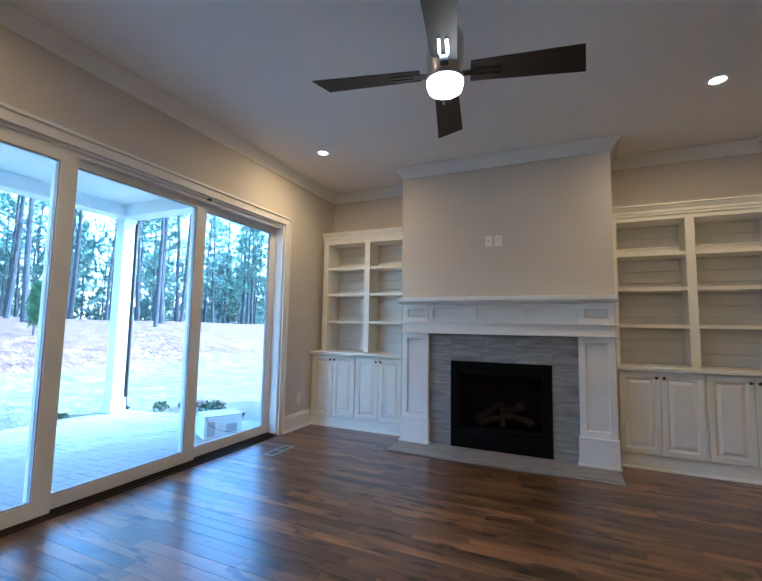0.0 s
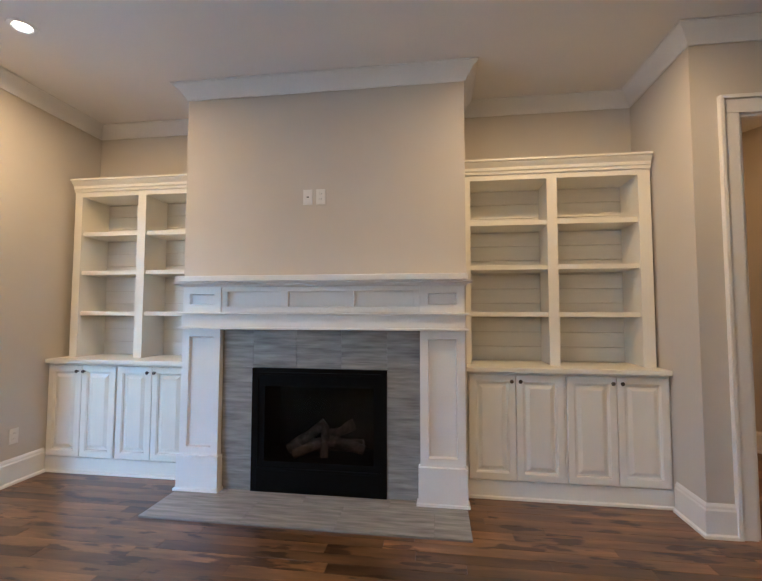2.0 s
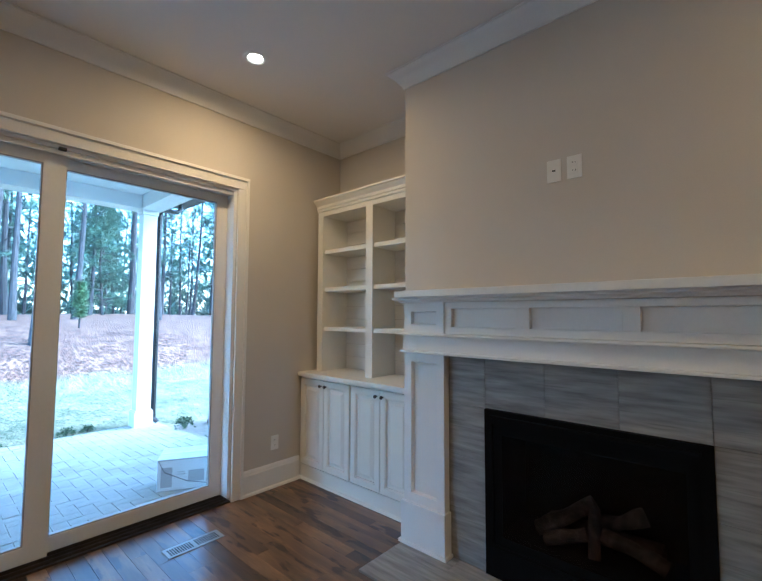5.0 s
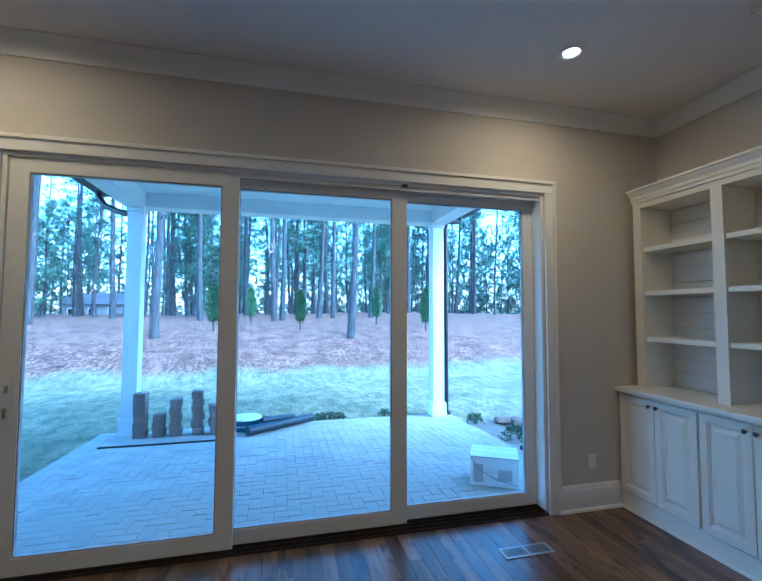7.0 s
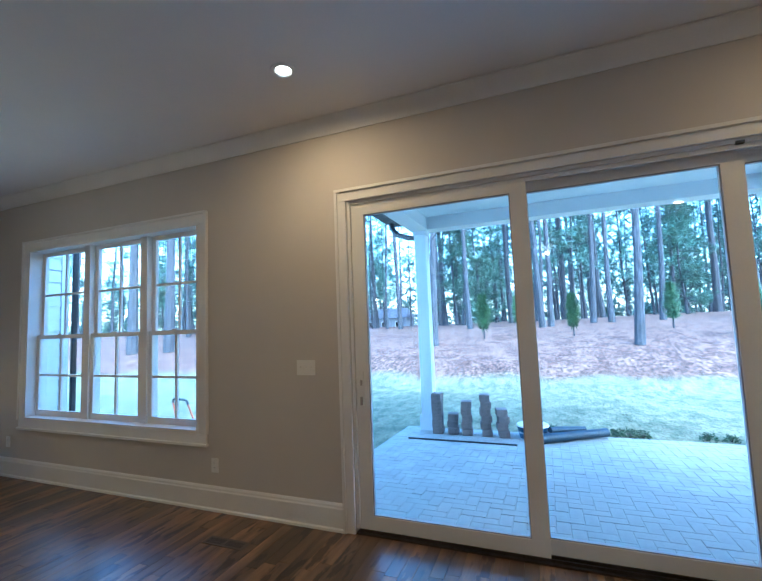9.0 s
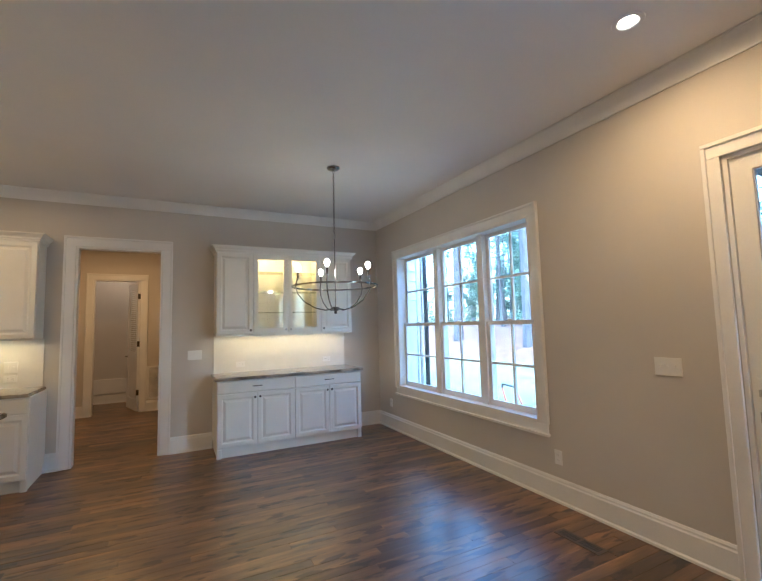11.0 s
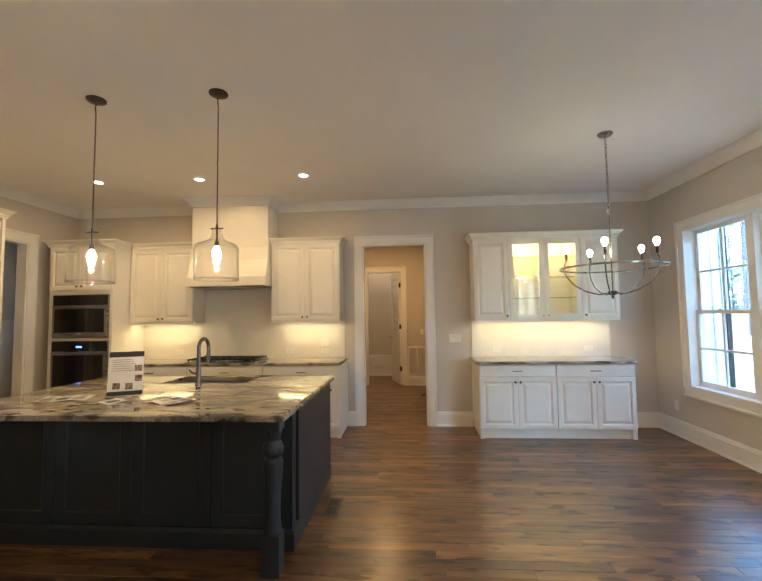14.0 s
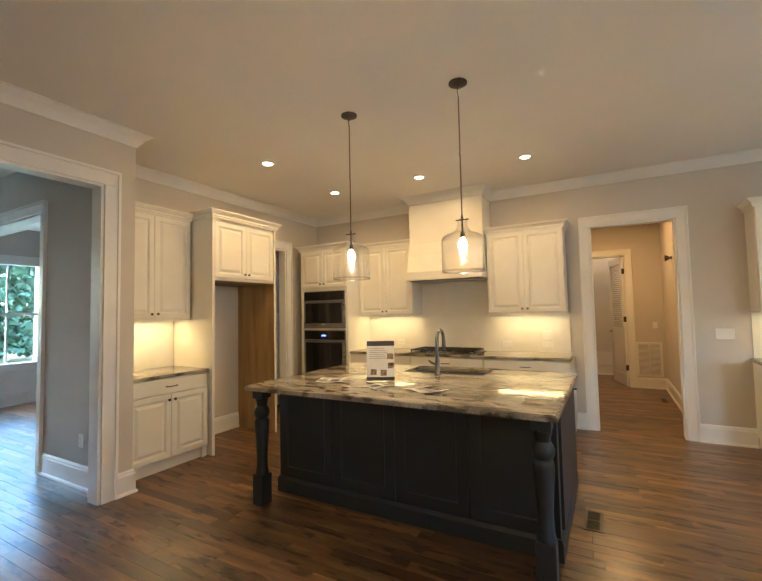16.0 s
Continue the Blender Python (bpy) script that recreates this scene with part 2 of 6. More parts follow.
STONE = stone_tile("grey_stone_tile")
GROUT = M("grout", (0.22, 0.21, 0.2), 0.9)
GRANITE = granite("granite")
BLACK = M("black_metal", (0.003, 0.003, 0.0035), 0.6, metal=0.0, var=0.2, scale=8, bump=0.05, spec=0.08)
SOOT = M("firebox_liner", (0.008, 0.007, 0.007), 0.9, var=0.3, scale=9, bump=0.2)
LOG = M("ceramic_log", (0.19, 0.13, 0.09), 0.9, var=0.45, scale=14, bump=0.8, bscale=40)
STEEL = M("stainless_steel", (0.34, 0.33, 0.32), 0.28, metal=1.0, var=0.05, scale=3, stretch=(1, 1, 30), bump=0.03)
NICKEL = M("brushed_nickel", (0.50, 0.48, 0.46), 0.3, metal=1.0, var=0.06, scale=10)
BRONZE = M("dark_bronze", (0.10, 0.085, 0.075), 0.38, metal=0.9, var=0.15, scale=12)
BLADE = M("espresso_wood", (0.020, 0.012, 0.009), 0.6, var=0.25, scale=6, bump=0.1, stretch=(0.3, 4, 1))
SIDING_GREY = M("grey_siding", (0.19, 0.20, 0.215), 0.7, var=0.08, scale=2)
SHELFGLASS = glass_mat("shelf_glass", (0.84, 0.87, 0.80), 0.02, 0.25, 3.0, 0.7)
GLASS = glass_mat("window_glass")
CLEAR = glass_mat("lamp_glass", (0.97, 0.97, 0.97), 0.02, 0.2, 2.2, 0.85)
OVENGLASS = M("oven_glass", (0.010, 0.010, 0.012), 0.06, var=0.05)
FIREGLASS = glass_mat("firebox_glass", (0.6, 0.6, 0.62), 0.0, 0.03, 5.0, 0.25)
PLASTIC = M("white_plastic", (0.80, 0.79, 0.76), 0.35, var=0.02, scale=10)
SLOT = M("dark_slot", (0.03, 0.03, 0.03), 0.6)
RAWWOOD = M("raw_plywood", (0.36, 0.23, 0.09), 0.6, var=0.2, scale=3, bump=0.1, stretch=(4, 4, 0.4))
SPLASH = M("glazed_tile", (0.76, 0.74, 0.69), 0.2, var=0.02, scale=6, bump=0.03, bscale=30)
VENTMET = M("vent_metal", (0.10, 0.072, 0.05), 0.5, metal=0.2, var=0.1)
VENTWHITE = M("vent_steel", (0.45, 0.44, 0.43), 0.4, metal=0.5, var=0.1)
PAPER = M("paper", (0.80, 0.80, 0.78), 0.6, var=0.03, scale=9)
INKDARK = M("dark_ink", (0.035, 0.03, 0.045), 0.5)
INKGREY = M("grey_ink", (0.42, 0.41, 0.42), 0.6)
PHOTO = M("printed_photo", (0.30, 0.22, 0.17), 0.4, var=0.7, scale=40)
ACRYL = glass_mat("acrylic", (0.93, 0.95, 0.96))
GRASS_GROUND = ground_mat("lawn_and_straw")
PAVER = M("concrete_paver", (0.39, 0.38, 0.34), 0.9, var=0.12, scale=3, bump=0.5, bscale=70)
SAND = M("joint_sand", (0.40, 0.375, 0.32), 1.0, var=0.2, scale=20)
PORCH = M("porch_paint", (0.80, 0.81, 0.81), 0.6, var=0.03, scale=2)
SIDING = M("siding_paint", (0.78, 0.78, 0.75), 0.6, var=0.03, scale=2)
PIPE = M("black_gutter", (0.02, 0.02, 0.022), 0.4, var=0.1)
BARK = M("pine_bark", (0.072, 0.072, 0.076), 0.95, var=0.45, scale=5, bump=1.0, bscale=16, stretch=(3, 3, 0.6))
NEEDLE = M("pine_needles", (0.115, 0.190, 0.130), 0.75, var=0.5, scale=0.7)
NEEDLE2 = M("young_needles", (0.085, 0.15, 0.06), 0.7, var=0.4, scale=3)
# paler, bluer copy of the needles: distance haze put into the colour
NEEDLE_HAZED = M("hazed_needles", (0.13, 0.20, 0.165), 0.8, var=0.4, scale=0.3)
POLISHED = M("polished_nickel", (0.26, 0.25, 0.24), 0.22, metal=1.0, var=0.06, scale=10)
LEAFM = M("shrub_leaves", (0.11, 0.17, 0.085), 0.7, var=0.4, scale=9)
BLOCK = M("stacked_block", (0.20, 0.17, 0.155), 0.9, var=0.2, scale=6, bump=0.4, bscale=50)
TARP = M("dark_tarp", (0.02, 0.035, 0.05), 0.5, var=0.3, scale=6, bump=0.4, bscale=20)
CARD = M("white_carton", (0.72, 0.72, 0.72), 0.7, var=0.04, scale=5)
ROCKM = M("brown_rock", (0.20, 0.15, 0.12), 0.95, var=0.35, scale=6, bump=0.8, bscale=30)
ROOFM = M("grey_shingle", (0.13, 0.13, 0.14), 0.95, var=0.3, scale=5, bump=0.5)
ORANGE = M("orange_paint", (0.55, 0.12, 0.03), 0.45, var=0.1)
BLUEPL = M("blue_plastic", (0.03, 0.09, 0.16), 0.4, var=0.2)
# wall colour darkened towards blue-grey to carry the shade of the unlit pantry
SHADEDROOM = M("shaded_wall_paint", (0.46, 0.48, 0.49), 0.85, var=0.03)
SINKM = M("sink_steel", (0.35, 0.34, 0.33), 0.3, metal=1.0)
GRATE = M("cast_iron", (0.02, 0.02, 0.02), 0.5, metal=0.4, bump=0.2)


# ---- mesh helpers ----
def box(bm, x0, x1, y0, y1, z0, z1):
    x0, x1, y0, y1, z0, z1 = min(x0, x1), max(x0, x1), min(y0, y1), max(y0, y1), min(z0, z1), max(z0, z1)
    v = [bm.verts.new(p) for p in ((x0, y0, z0), (x1, y0, z0), (x1, y1, z0), (x0, y1, z0), (x0, y0, z1), (x1, y0, z1), (x1, y1, z1), (x0, y1, z1))]
    for f in ((0, 3, 2, 1), (4, 5, 6, 7), (0, 1, 5, 4), (1, 2, 6, 5), (2, 3, 7, 6), (3, 0, 4, 7)):
        bm.faces.new([v[i] for i in f])
    return v


def bx(*dims, bevel=0.0):
    bm = bmesh.new()
    box(bm, *dims)
    if bevel:
        bmesh.ops.bevel(bm, geom=bm.edges[:], offset=bevel, segments=2, affect="EDGES", profile=0.6)
    return bm


def lathe(bm, prof, seg=24, c=(0, 0, 0), axis="z", cap=True):
    rings = []
    for r, h in prof:
        ring = []
        for i in range(seg):
            a = 2 * math.pi * i / seg
            p = (r * math.cos(a), r * math.sin(a), h)
            p = p if axis == "z" else ((h, p[0], p[1]) if axis == "x" else (p[0], h, -p[1]))
            ring.append(bm.verts.new((c[0] + p[0], c[1] + p[1], c[2] + p[2])))
        rings.append(ring)
    for a, b in zip(rings, rings[1:]):
        for i in range(seg):
            bm.faces.new((a[i], a[(i + 1) % seg], b[(i + 1) % seg], b[i]))
    if cap:
        bm.faces.new(rings[0][::-1])
        bm.faces.new(rings[-1])
    return bm


def tube(bm, pts, r, seg=10, cap=True):
    pts = [Vector(p) for p in pts]
    rr = r if isinstance(r, (list, tuple)) else [r] * len(pts)
    rings, side = [], None
    for i, p in enumerate(pts):
        d = (pts[min(i + 1, len(pts) - 1)] - pts[max(i - 1, 0)]).normalized()
        if side is None:
            side = d.orthogonal().normalized()
        side = (side - d * side.dot(d)).normalized()
        up = d.cross(side)
        rings.append([bm.verts.new(p + (side * math.cos(2 * math.pi * k / seg) + up * math.sin(2 * math.pi * k / seg)) * rr[i]) for k in range(seg)])
    for a, b in zip(rings, rings[1:]):
        for k in range(seg):
            bm.faces.new((a[k], a[(k + 1) % seg], b[(k + 1) % seg], b[k]))
    if cap:
        bm.faces.new(rings[0][::-1])
        bm.faces.new(rings[-1])
    return bm


def sweep(bm, path, prof, closed=False, cap=True):
    """Sweep a profile of (offset to the left of the path, height) along a flat path, mitred."""
    n = len(path)
    rings = []
    for i in range(n):
        p = Vector(path[i])
        a = Vector(path[i - 1]) if (i > 0 or closed) else None
        b = Vector(path[(i + 1) % n]) if (i < n - 1 or closed) else None
        d1 = (p - a).normalized() if a is not None else (b - p).normalized()
        d2 = (b - p).normalized() if b is not None else d1
        n1, n2 = Vector((-d1.y, d1.x)), Vector((-d2.y, d2.x))
        m = (n1 + n2) / (1 + n1.dot(n2))
        rings.append([bm.verts.new((p.x + m.x * o, p.y + m.y * o, z)) for o, z in prof])
    k = len(prof)
    pairs = list(zip(rings, rings[1:])) + ([(rings[-1], rings[0])] if closed else [])
    for a, b in pairs:
        for j in range(k):
            bm.faces.new((a[j], b[j], b[(j + 1) % k], a[(j + 1) % k]))
    if cap and not closed:
        bm.faces.new(rings[0])
        bm.faces.new(rings[-1][::-1])
    return bm


def loft_rect(bm, x0, x1, z0, z1, steps):
    """Rings of a rectangle facing -y: steps of (inset, y); the last one is capped."""
    rings = []
    for i, y in steps:
        rings.append([bm.verts.new(p) for p in ((x0 + i, y, z0 + i), (x1 - i, y, z0 + i), (x1 - i, y, z1 - i), (x0 + i, y, z1 - i))])
    for a, b in zip(rings, rings[1:]):
        for j in range(4):
            bm.faces.new((a[j], a[(j + 1) % 4], b[(j + 1) % 4], b[j]))
    bm.faces.new(rings[-1])
    bm.faces.new(rings[0][::-1])
    return bm


def part(name, bm, material, parent=None, label="", smooth=False, at=None):
    bmesh.ops.recalc_face_normals(bm, faces=bm.faces)
    me = bpy.data.meshes.new(name)
    bm.to_mesh(me)
    bm.free()
    me.materials.append(material)
    if smooth:
        me.shade_smooth()
        me.set_sharp_from_angle(angle=radians(38))
    ob = new(name, me)
    if parent is not None:
        ob.parent = parent
    if at is not None:
        ob.matrix_basis = at
    if label:
        tagged(ob, label)
    return ob


def thing(name, m, label, category, group=""):
    e = new(name)
    e.empty_display_size = 0.1
    e.matrix_basis = m
    return tagged(e, label, category, group)


def single(name, bm, material, label, category, group="", smooth=False, at=None):
    return tagged(part(name, bm, material, None, "", smooth, at), label, category, group)


def setting(name, bm, material, label="", parent=None, smooth=False):
    return tagged(part(name, bm, material, parent, "", smooth), label or name.replace("_", " "), "", "", "structure")


# ---- large structure ----
W, E, EK, S, HN, CZ = -2.36, 4.92, 5.70, -3.72, 5.46, 3.09
TW = 0.18


def wall_along(bm, axis, c0, c1, a0, a1, z0, z1, holes=()):
    """A wall slab between c0 and c1 in its thickness, running a0 to a1 along the axis, with rectangular openings (b0, b1, z0, z1)."""
    def put(p0, p1, q0, q1):
        if p1 - p0 > 1e-4 and q1 - q0 > 1e-4:
            box(bm, *((p0, p1, c0, c1) if axis == "x" else (c0, c1, p0, p1)), q0, q1)
    at = a0
    for b0, b1, h0, h1 in sorted(holes):
        put(at, b0, z0, z1)
        put(b0, b1, z0, h0)
        put(b0, b1, h1, z1)
        at = b1
    put(at, a1, z0, z1)
    return bm


DOOR = (0.845, 4.36, 0.0, 2.42)
WIN = (-3.06, -0.62, 0.61, 2.44)
KD = (0.62, 1.49, 0.0, 2.48)
RD = (2.69, 3.75, 0.0, 2.525)
ARCH = (0.11, 1.75, 0.0, 2.58)
FR = (6.26, 8.3, 0.0, 2.55)
PD = (-2.93, -2.15, 0.0, 2.48)
setting("wall_west", wall_along(bmesh.new(), "y", W - TW, W, S - 0.18, HN + 0.15, -0.1, CZ, [DOOR, WIN]), WALL, "warm grey painted wall with the sliding door and triple window")
setting("wall_south", wall_along(bmesh.new(), "x", S - 0.12, S, W, EK + 0.12, 0, CZ, [KD]), WALL, "warm grey painted kitchen wall with a cased opening")
setting("wall_kitchen_east", wall_along(bmesh.new(), "y", EK, EK + 0.12, S, -0.15, 0, CZ, [PD]), WALL, "warm grey painted wall behind the refrigerator alcove")
setting("wall_east", wall_along(bmesh.new(), "y", E, E + 0.13, -0.15, 4.68, 0, CZ, [ARCH]), WALL, "warm grey painted wall with a wide cased opening")
setting("wall_pier", bx(E + 0.13, EK + 0.12, -0.15, 0.0, 0, CZ), WALL, "warm grey return wall between kitchen and passage")
setting("wall_north_east", wall_along(bmesh.new(), "x", 4.68, 4.81, 2.43, E + 0.13, 0, CZ, [RD]), WALL, "warm grey painted wall with a cased opening to a hall")
setting("wall_alcove_side", bx(2.43, 2.56, 4.81, HN + 0.15, 0, CZ), WALL, "warm grey alcove side wall")
setting("wall_north", bx(W, 2.43, HN, HN + 0.15, 0, CZ), WALL, "warm grey wall behind the bookshelves")
bm = bmesh.new()
outline = ((-1.075, 0), (-0.44, 0), (-0.44, 0.86), (0.46, 0.86), (0.46, 0), (1.065, 0), (1.065, CZ), (-1.075, CZ))
front, back = [[bm.verts.new((x, y, z)) for x, z in outline] for y in (4.89, HN)]
for ring in (front, back):
    for quad in ((0, 1, 2, 7), (7, 2, 3, 6), (6, 3, 4, 5)):
        bm.faces.new([ring[k] for k in quad])
for k in range(8):
    bm.faces.new((front[k], front[(k + 1) % 8], back[(k + 1) % 8], back[k]))
setting("chimney_breast", bm, WALL, "warm grey painted chimney breast")
setting("ceiling", bx(W - TW, 7.9, -7.2, 8.2, CZ, CZ + 0.15), CEIL, "smooth off-white painted ceiling")
setting("subfloor", bx(W - 0.0, 11.0, -8.6, 8.2, -0.12, -0.022), SUBFLOOR, "dark subfloor under the boards")

# rooms seen through the openings
setting("wall_back_hall_end", wall_along(bmesh.new(), "x", -7.12, -6.97, 0.3, 2.6, 0, CZ, [(1.02, 1.78, 0, 2.45)]), WALL, "warm grey end wall of the back hall")
setting("wall_back_hall_west", bx(0.32, 0.46, -6.97, S - 0.12, 0, CZ), WALL, "warm grey side wall of the back hall")
setting("wall_back_hall_east", bx(2.3, 2.42, -6.97, S - 0.12, 0, CZ), WALL, "warm grey far side wall of the back hall")
bm = bmesh.new()
box(bm, 0.4, 2.6, -8.55, -8.43, 0, CZ)
box(bm, 0.30, 0.42, -8.43, -7.12, 0, CZ)
box(bm, 2.5, 2.62, -8.43, -7.12, 0, CZ)
box(bm, 0.3, 2.62, -8.55, -7.12, CZ - 0.0, CZ + 0.1)
setting("wall_utility_room", bm, WALL, "pale wall of the room behind the louvred door")
bm = bmesh.new()
box(bm, 2.56, 4.02, 6.8, 6.93, 0, CZ)
box(bm, 2.44, 2.56, HN + 0.15, 6.8, 0, CZ)
v = [bm.verts.new(p) for p in ((4.01, 6.10, 0), (3.60, 6.80, 0), (3.75, 6.93, 0), (4.15, 6.22, 0), (4.01, 6.10, CZ), (3.60, 6.80, CZ), (3.75, 6.93, CZ), (4.15, 6.22, CZ))]
for f in ((0, 3, 2, 1), (4, 5, 6, 7), (0, 1, 5, 4), (1, 2, 6, 5), (2, 3, 7, 6), (3, 0, 4, 7)):
    bm.faces.new([v[i] for i in f])
box(bm, 4.01, 7.0, 6.10, 6.22, 0, CZ)
box(bm, 6.9, 7.0, 4.81, 6.10, 0, CZ)
# unseen piece, added to block sky light leaking into the side hall
box(bm, E + 0.13, 7.0, 4.68, 4.81, 0, CZ)
setting("wall_side_hall", bm, WALL, "warm grey walls of the side hall with an angled corner")
bm = bmesh.new()
box(bm, E + 0.13, 6.15, 2.2, 2.35, 0, CZ)
wall_along(bm, "x", -0.10, 0.0, EK + 0.12, 10.4, 0, CZ, [FR])
setting("wall_passage", bm, WALL, "warm grey passage walls beyond the cased opening")
bm = wall_along(bmesh.new(), "y", 10.4, 10.55, -3.4, 4.0, -0.1, CZ, [(-1.62, 2.24, 0.66, 2.50)])
box(bm, 6.3, 10.4, -3.52, -3.4, 0, CZ)
box(bm, 6.3, 10.4, 4.0, 4.12, 0, CZ)
box(bm, 6.15, 6.3, -3.52, -0.10, 0, CZ)
box(bm, 6.15, 6.3, 2.35, 4.12, 0, CZ)
setting("wall_front_room", bm, WALL, "pale walls of the front room")
setting("ceiling_front_room", bx(7.9, 10.55, -3.52, 4.12, CZ, CZ + 0.15), CEIL, "off-white ceiling of the front room")
bm = bmesh.new()
box(bm, 6.35, 10.38, -0.95, -0.78, 2.88, CZ)
box(bm, 6.35, 10.38, -2.2, -2.0, 2.88, CZ)
setting("ceiling_beam", bm, TRIM, "white coffer beams in the front room")
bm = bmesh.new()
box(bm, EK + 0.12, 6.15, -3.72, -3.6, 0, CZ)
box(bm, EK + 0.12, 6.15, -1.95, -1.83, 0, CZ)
setting("wall_pantry", bm, SHADEDROOM, "pantry wall with the shade of the unlit room put into its colour")
setting("wainscot_pantry", bx(6.12, 6.147, -3.6, -1.95, 0, 1.5, bevel=0.004), TRIM, "white panelling in the pantry")

# mouldings
CROWN = [(0, CZ - 0.112), (0.012, CZ - 0.112), (0.016, CZ - 0.092), (0.04, CZ - 0.066), (0.055, CZ - 0.04), (0.085, CZ - 0.022), (0.09, CZ - 0.012), (0.10, CZ - 0.01), (0.10, CZ - 0.002), (0, CZ - 0.002)]
BASE = [(0.002, 0.0), (0.032, 0.0), (0.030, 0.016), (0.019, 0.024), (0.018, 0.155), (0.013, 0.165), (0.012, 0.178), (0.004, 0.195), (0.002, 0.195)]
ROOM = [(W, S), (2.70, S), (2.70, -3.32), (3.74, -3.32), (3.74, S), (EK, S), (EK, -0.15), (E, -0.15), (E, 4.68), (2.43, 4.68), (2.43, HN), (1.065, HN), (1.065, 4.89), (-1.075, 4.89), (-1.075, HN), (W, HN)]
setting("crown_moulding", sweep(bmesh.new(), ROOM, CROWN, closed=True), TRIM, "white painted crown moulding", smooth=True)
for run in ([(W, 0.755), (W, S), (-1.79, S)], [(0.03, S), (0.51, S)], [(1.6, S), (1.72, S)],
            [(W, 5.0), (W, 4.45)], [(5.05, -0.15), (E, -0.15), (E, 0.0)], [(E, 1.86), (E, 4.68), (3.86, 4.68)], [(2.58, 4.68), (2.43, 4.68), (2.43, 4.98)]):
    setting("baseboard", sweep(bmesh.new(), run, BASE), TRIM, "tall white painted baseboard with a shoe mould")
for run in ([(2.2, -6.97), (1.79, -6.97)], [(0.93, -6.97), (0.46, -6.97), (0.46, S - 0.13)], [(6.155, 0.0), (5.05, 0.0)], [(6.9, 6.10), (4.01, 6.10), (3.60, 6.80), (2.56, 6.80)], [(2.5, -8.43), (0.42, -8.43)], [(10.4, 3.9), (10.4, -3.4)]):
    setting("baseboard", sweep(bmesh.new(), run if run[0][0] == 6.9 else run[::-1], [(o, z) for o, z in BASE]), TRIM, "tall white painted baseboard")


def casing(name, axis, face, out, a0, a1, top, w=0.10, lab="white painted door casing", foot=0.0, sill=None, cap=False, jamb=0.13):
    """Casing boards round an opening: on the wall face, standing out by 'out' (signed), with a backband; jambs line the opening."""
    e = new(name)
    tagged(e, lab, "", "", "structure")
    s = 1 if out > 0 else -1

    def bd(nm, p0, p1, q0, q1, t, b=0.004):
        lo, hi = face + s * 0.001, face + s * t
        d = (p0, p1, lo, hi) if axis == "x" else (lo, hi, p0, p1)
        part(nm, bx(*d, q0, q1, bevel=b), TRIM, e)
    zb = foot if sill is None else sill
    t = abs(out)
    bd("side_casing", a0 - w, a0 - 0.004, zb, top, t)
    bd("side_casing", a1 + 0.004, a1 + w, zb, top, t)
    bd("head_casing", a0 - w, a1 + w, top + 0.0005, top + w, t)
    bd("backband", a0 - w - 0.012, a0 - w + 0.012, zb, top + w, t + 0.012)
    bd("backband", a1 + w - 0.012, a1 + w + 0.012, zb, top + w, t + 0.012)
    bd("backband", a0 - w - 0.012, a1 + w + 0.012, top + w - 0.012, top + w + 0.012, t + 0.014)
    if sill is not None:
        bd("apron", a0 - w, a1 + w, sill - w, sill - 0.001, t)
        bd("backband", a0 - w - 0.012, a1 + w + 0.012, sill - w - 0.012, sill - w + 0.012, t + 0.014)
    if cap:
        bd("head_cap", a0 - w - 0.03, a1 + w + 0.03, top + w + 0.0125, top + w + 0.03, t + 0.03)
    if jamb:
        far = face - s * jamb
        for p0, p1, q0, q1 in ((a0 - 0.003, a0 + 0.018, zb, top), (a1 - 0.018, a1 + 0.003, zb, top), (a0 + 0.0185, a1 - 0.0185, top - 0.018, top + 0.003)):
            lo, hi = face + s * 0.004, far
            d = (p0, p1, lo, hi) if axis == "x" else (lo, hi, p0, p1)
            part("jamb", bx(*d, q0, q1), TRIM, e)
    return e


casing("trim_slider", "y", W, 0.022, DOOR[0], DOOR[1], DOOR[3], 0.082, "white painted casing round the sliding door", jamb=0, foot=0.001)
casing("trim_window", "y", W, 0.022, WIN[0], WIN[1], WIN[3], 0.09, "white painted picture-frame casing round the triple window", sill=WIN[2], jamb=0)
casing("trim_kitchen_opening", "x", S, 0.022, KD[0], KD[1], KD[3], 0.105, "white painted casing of the kitchen opening", jamb=0.125)
casing("trim_side_opening", "x", 4.68, -0.022, RD[0], RD[1], RD[3], 0.10, "white painted casing of the side hall opening", jamb=0.135)
casing("trim_wide_opening", "y", E, -0.022, ARCH[0], ARCH[1], ARCH[3], 0.115, "white painted casing of the wide opening", jamb=0.135)
casing("trim_pantry_opening", "y", EK, -0.022, PD[0], PD[1], PD[3], 0.11, "white painted casing of the pantry opening", jamb=0.125)
casing("trim_hall_door", "x", -6.97, 0.022, 1.02, 1.78, 2.45, 0.095, "white painted casing of the hall door", jamb=0.15)
casing("trim_front_opening", "x", 0.0, 0.022, FR[0], FR[1], FR[3], 0.10, "white painted casing of the front room opening", jamb=0.105)
bm = bmesh.new()
box(bm, 10.375, 10.399, -3.39, 3.99, 0.2, 0.56)
box(bm, 10.36, 10.399, -3.39, 3.99, 0.56, 0.60)
setting("wainscot_front_room", bm, TRIM, "white panelled wainscot under the front room windows")

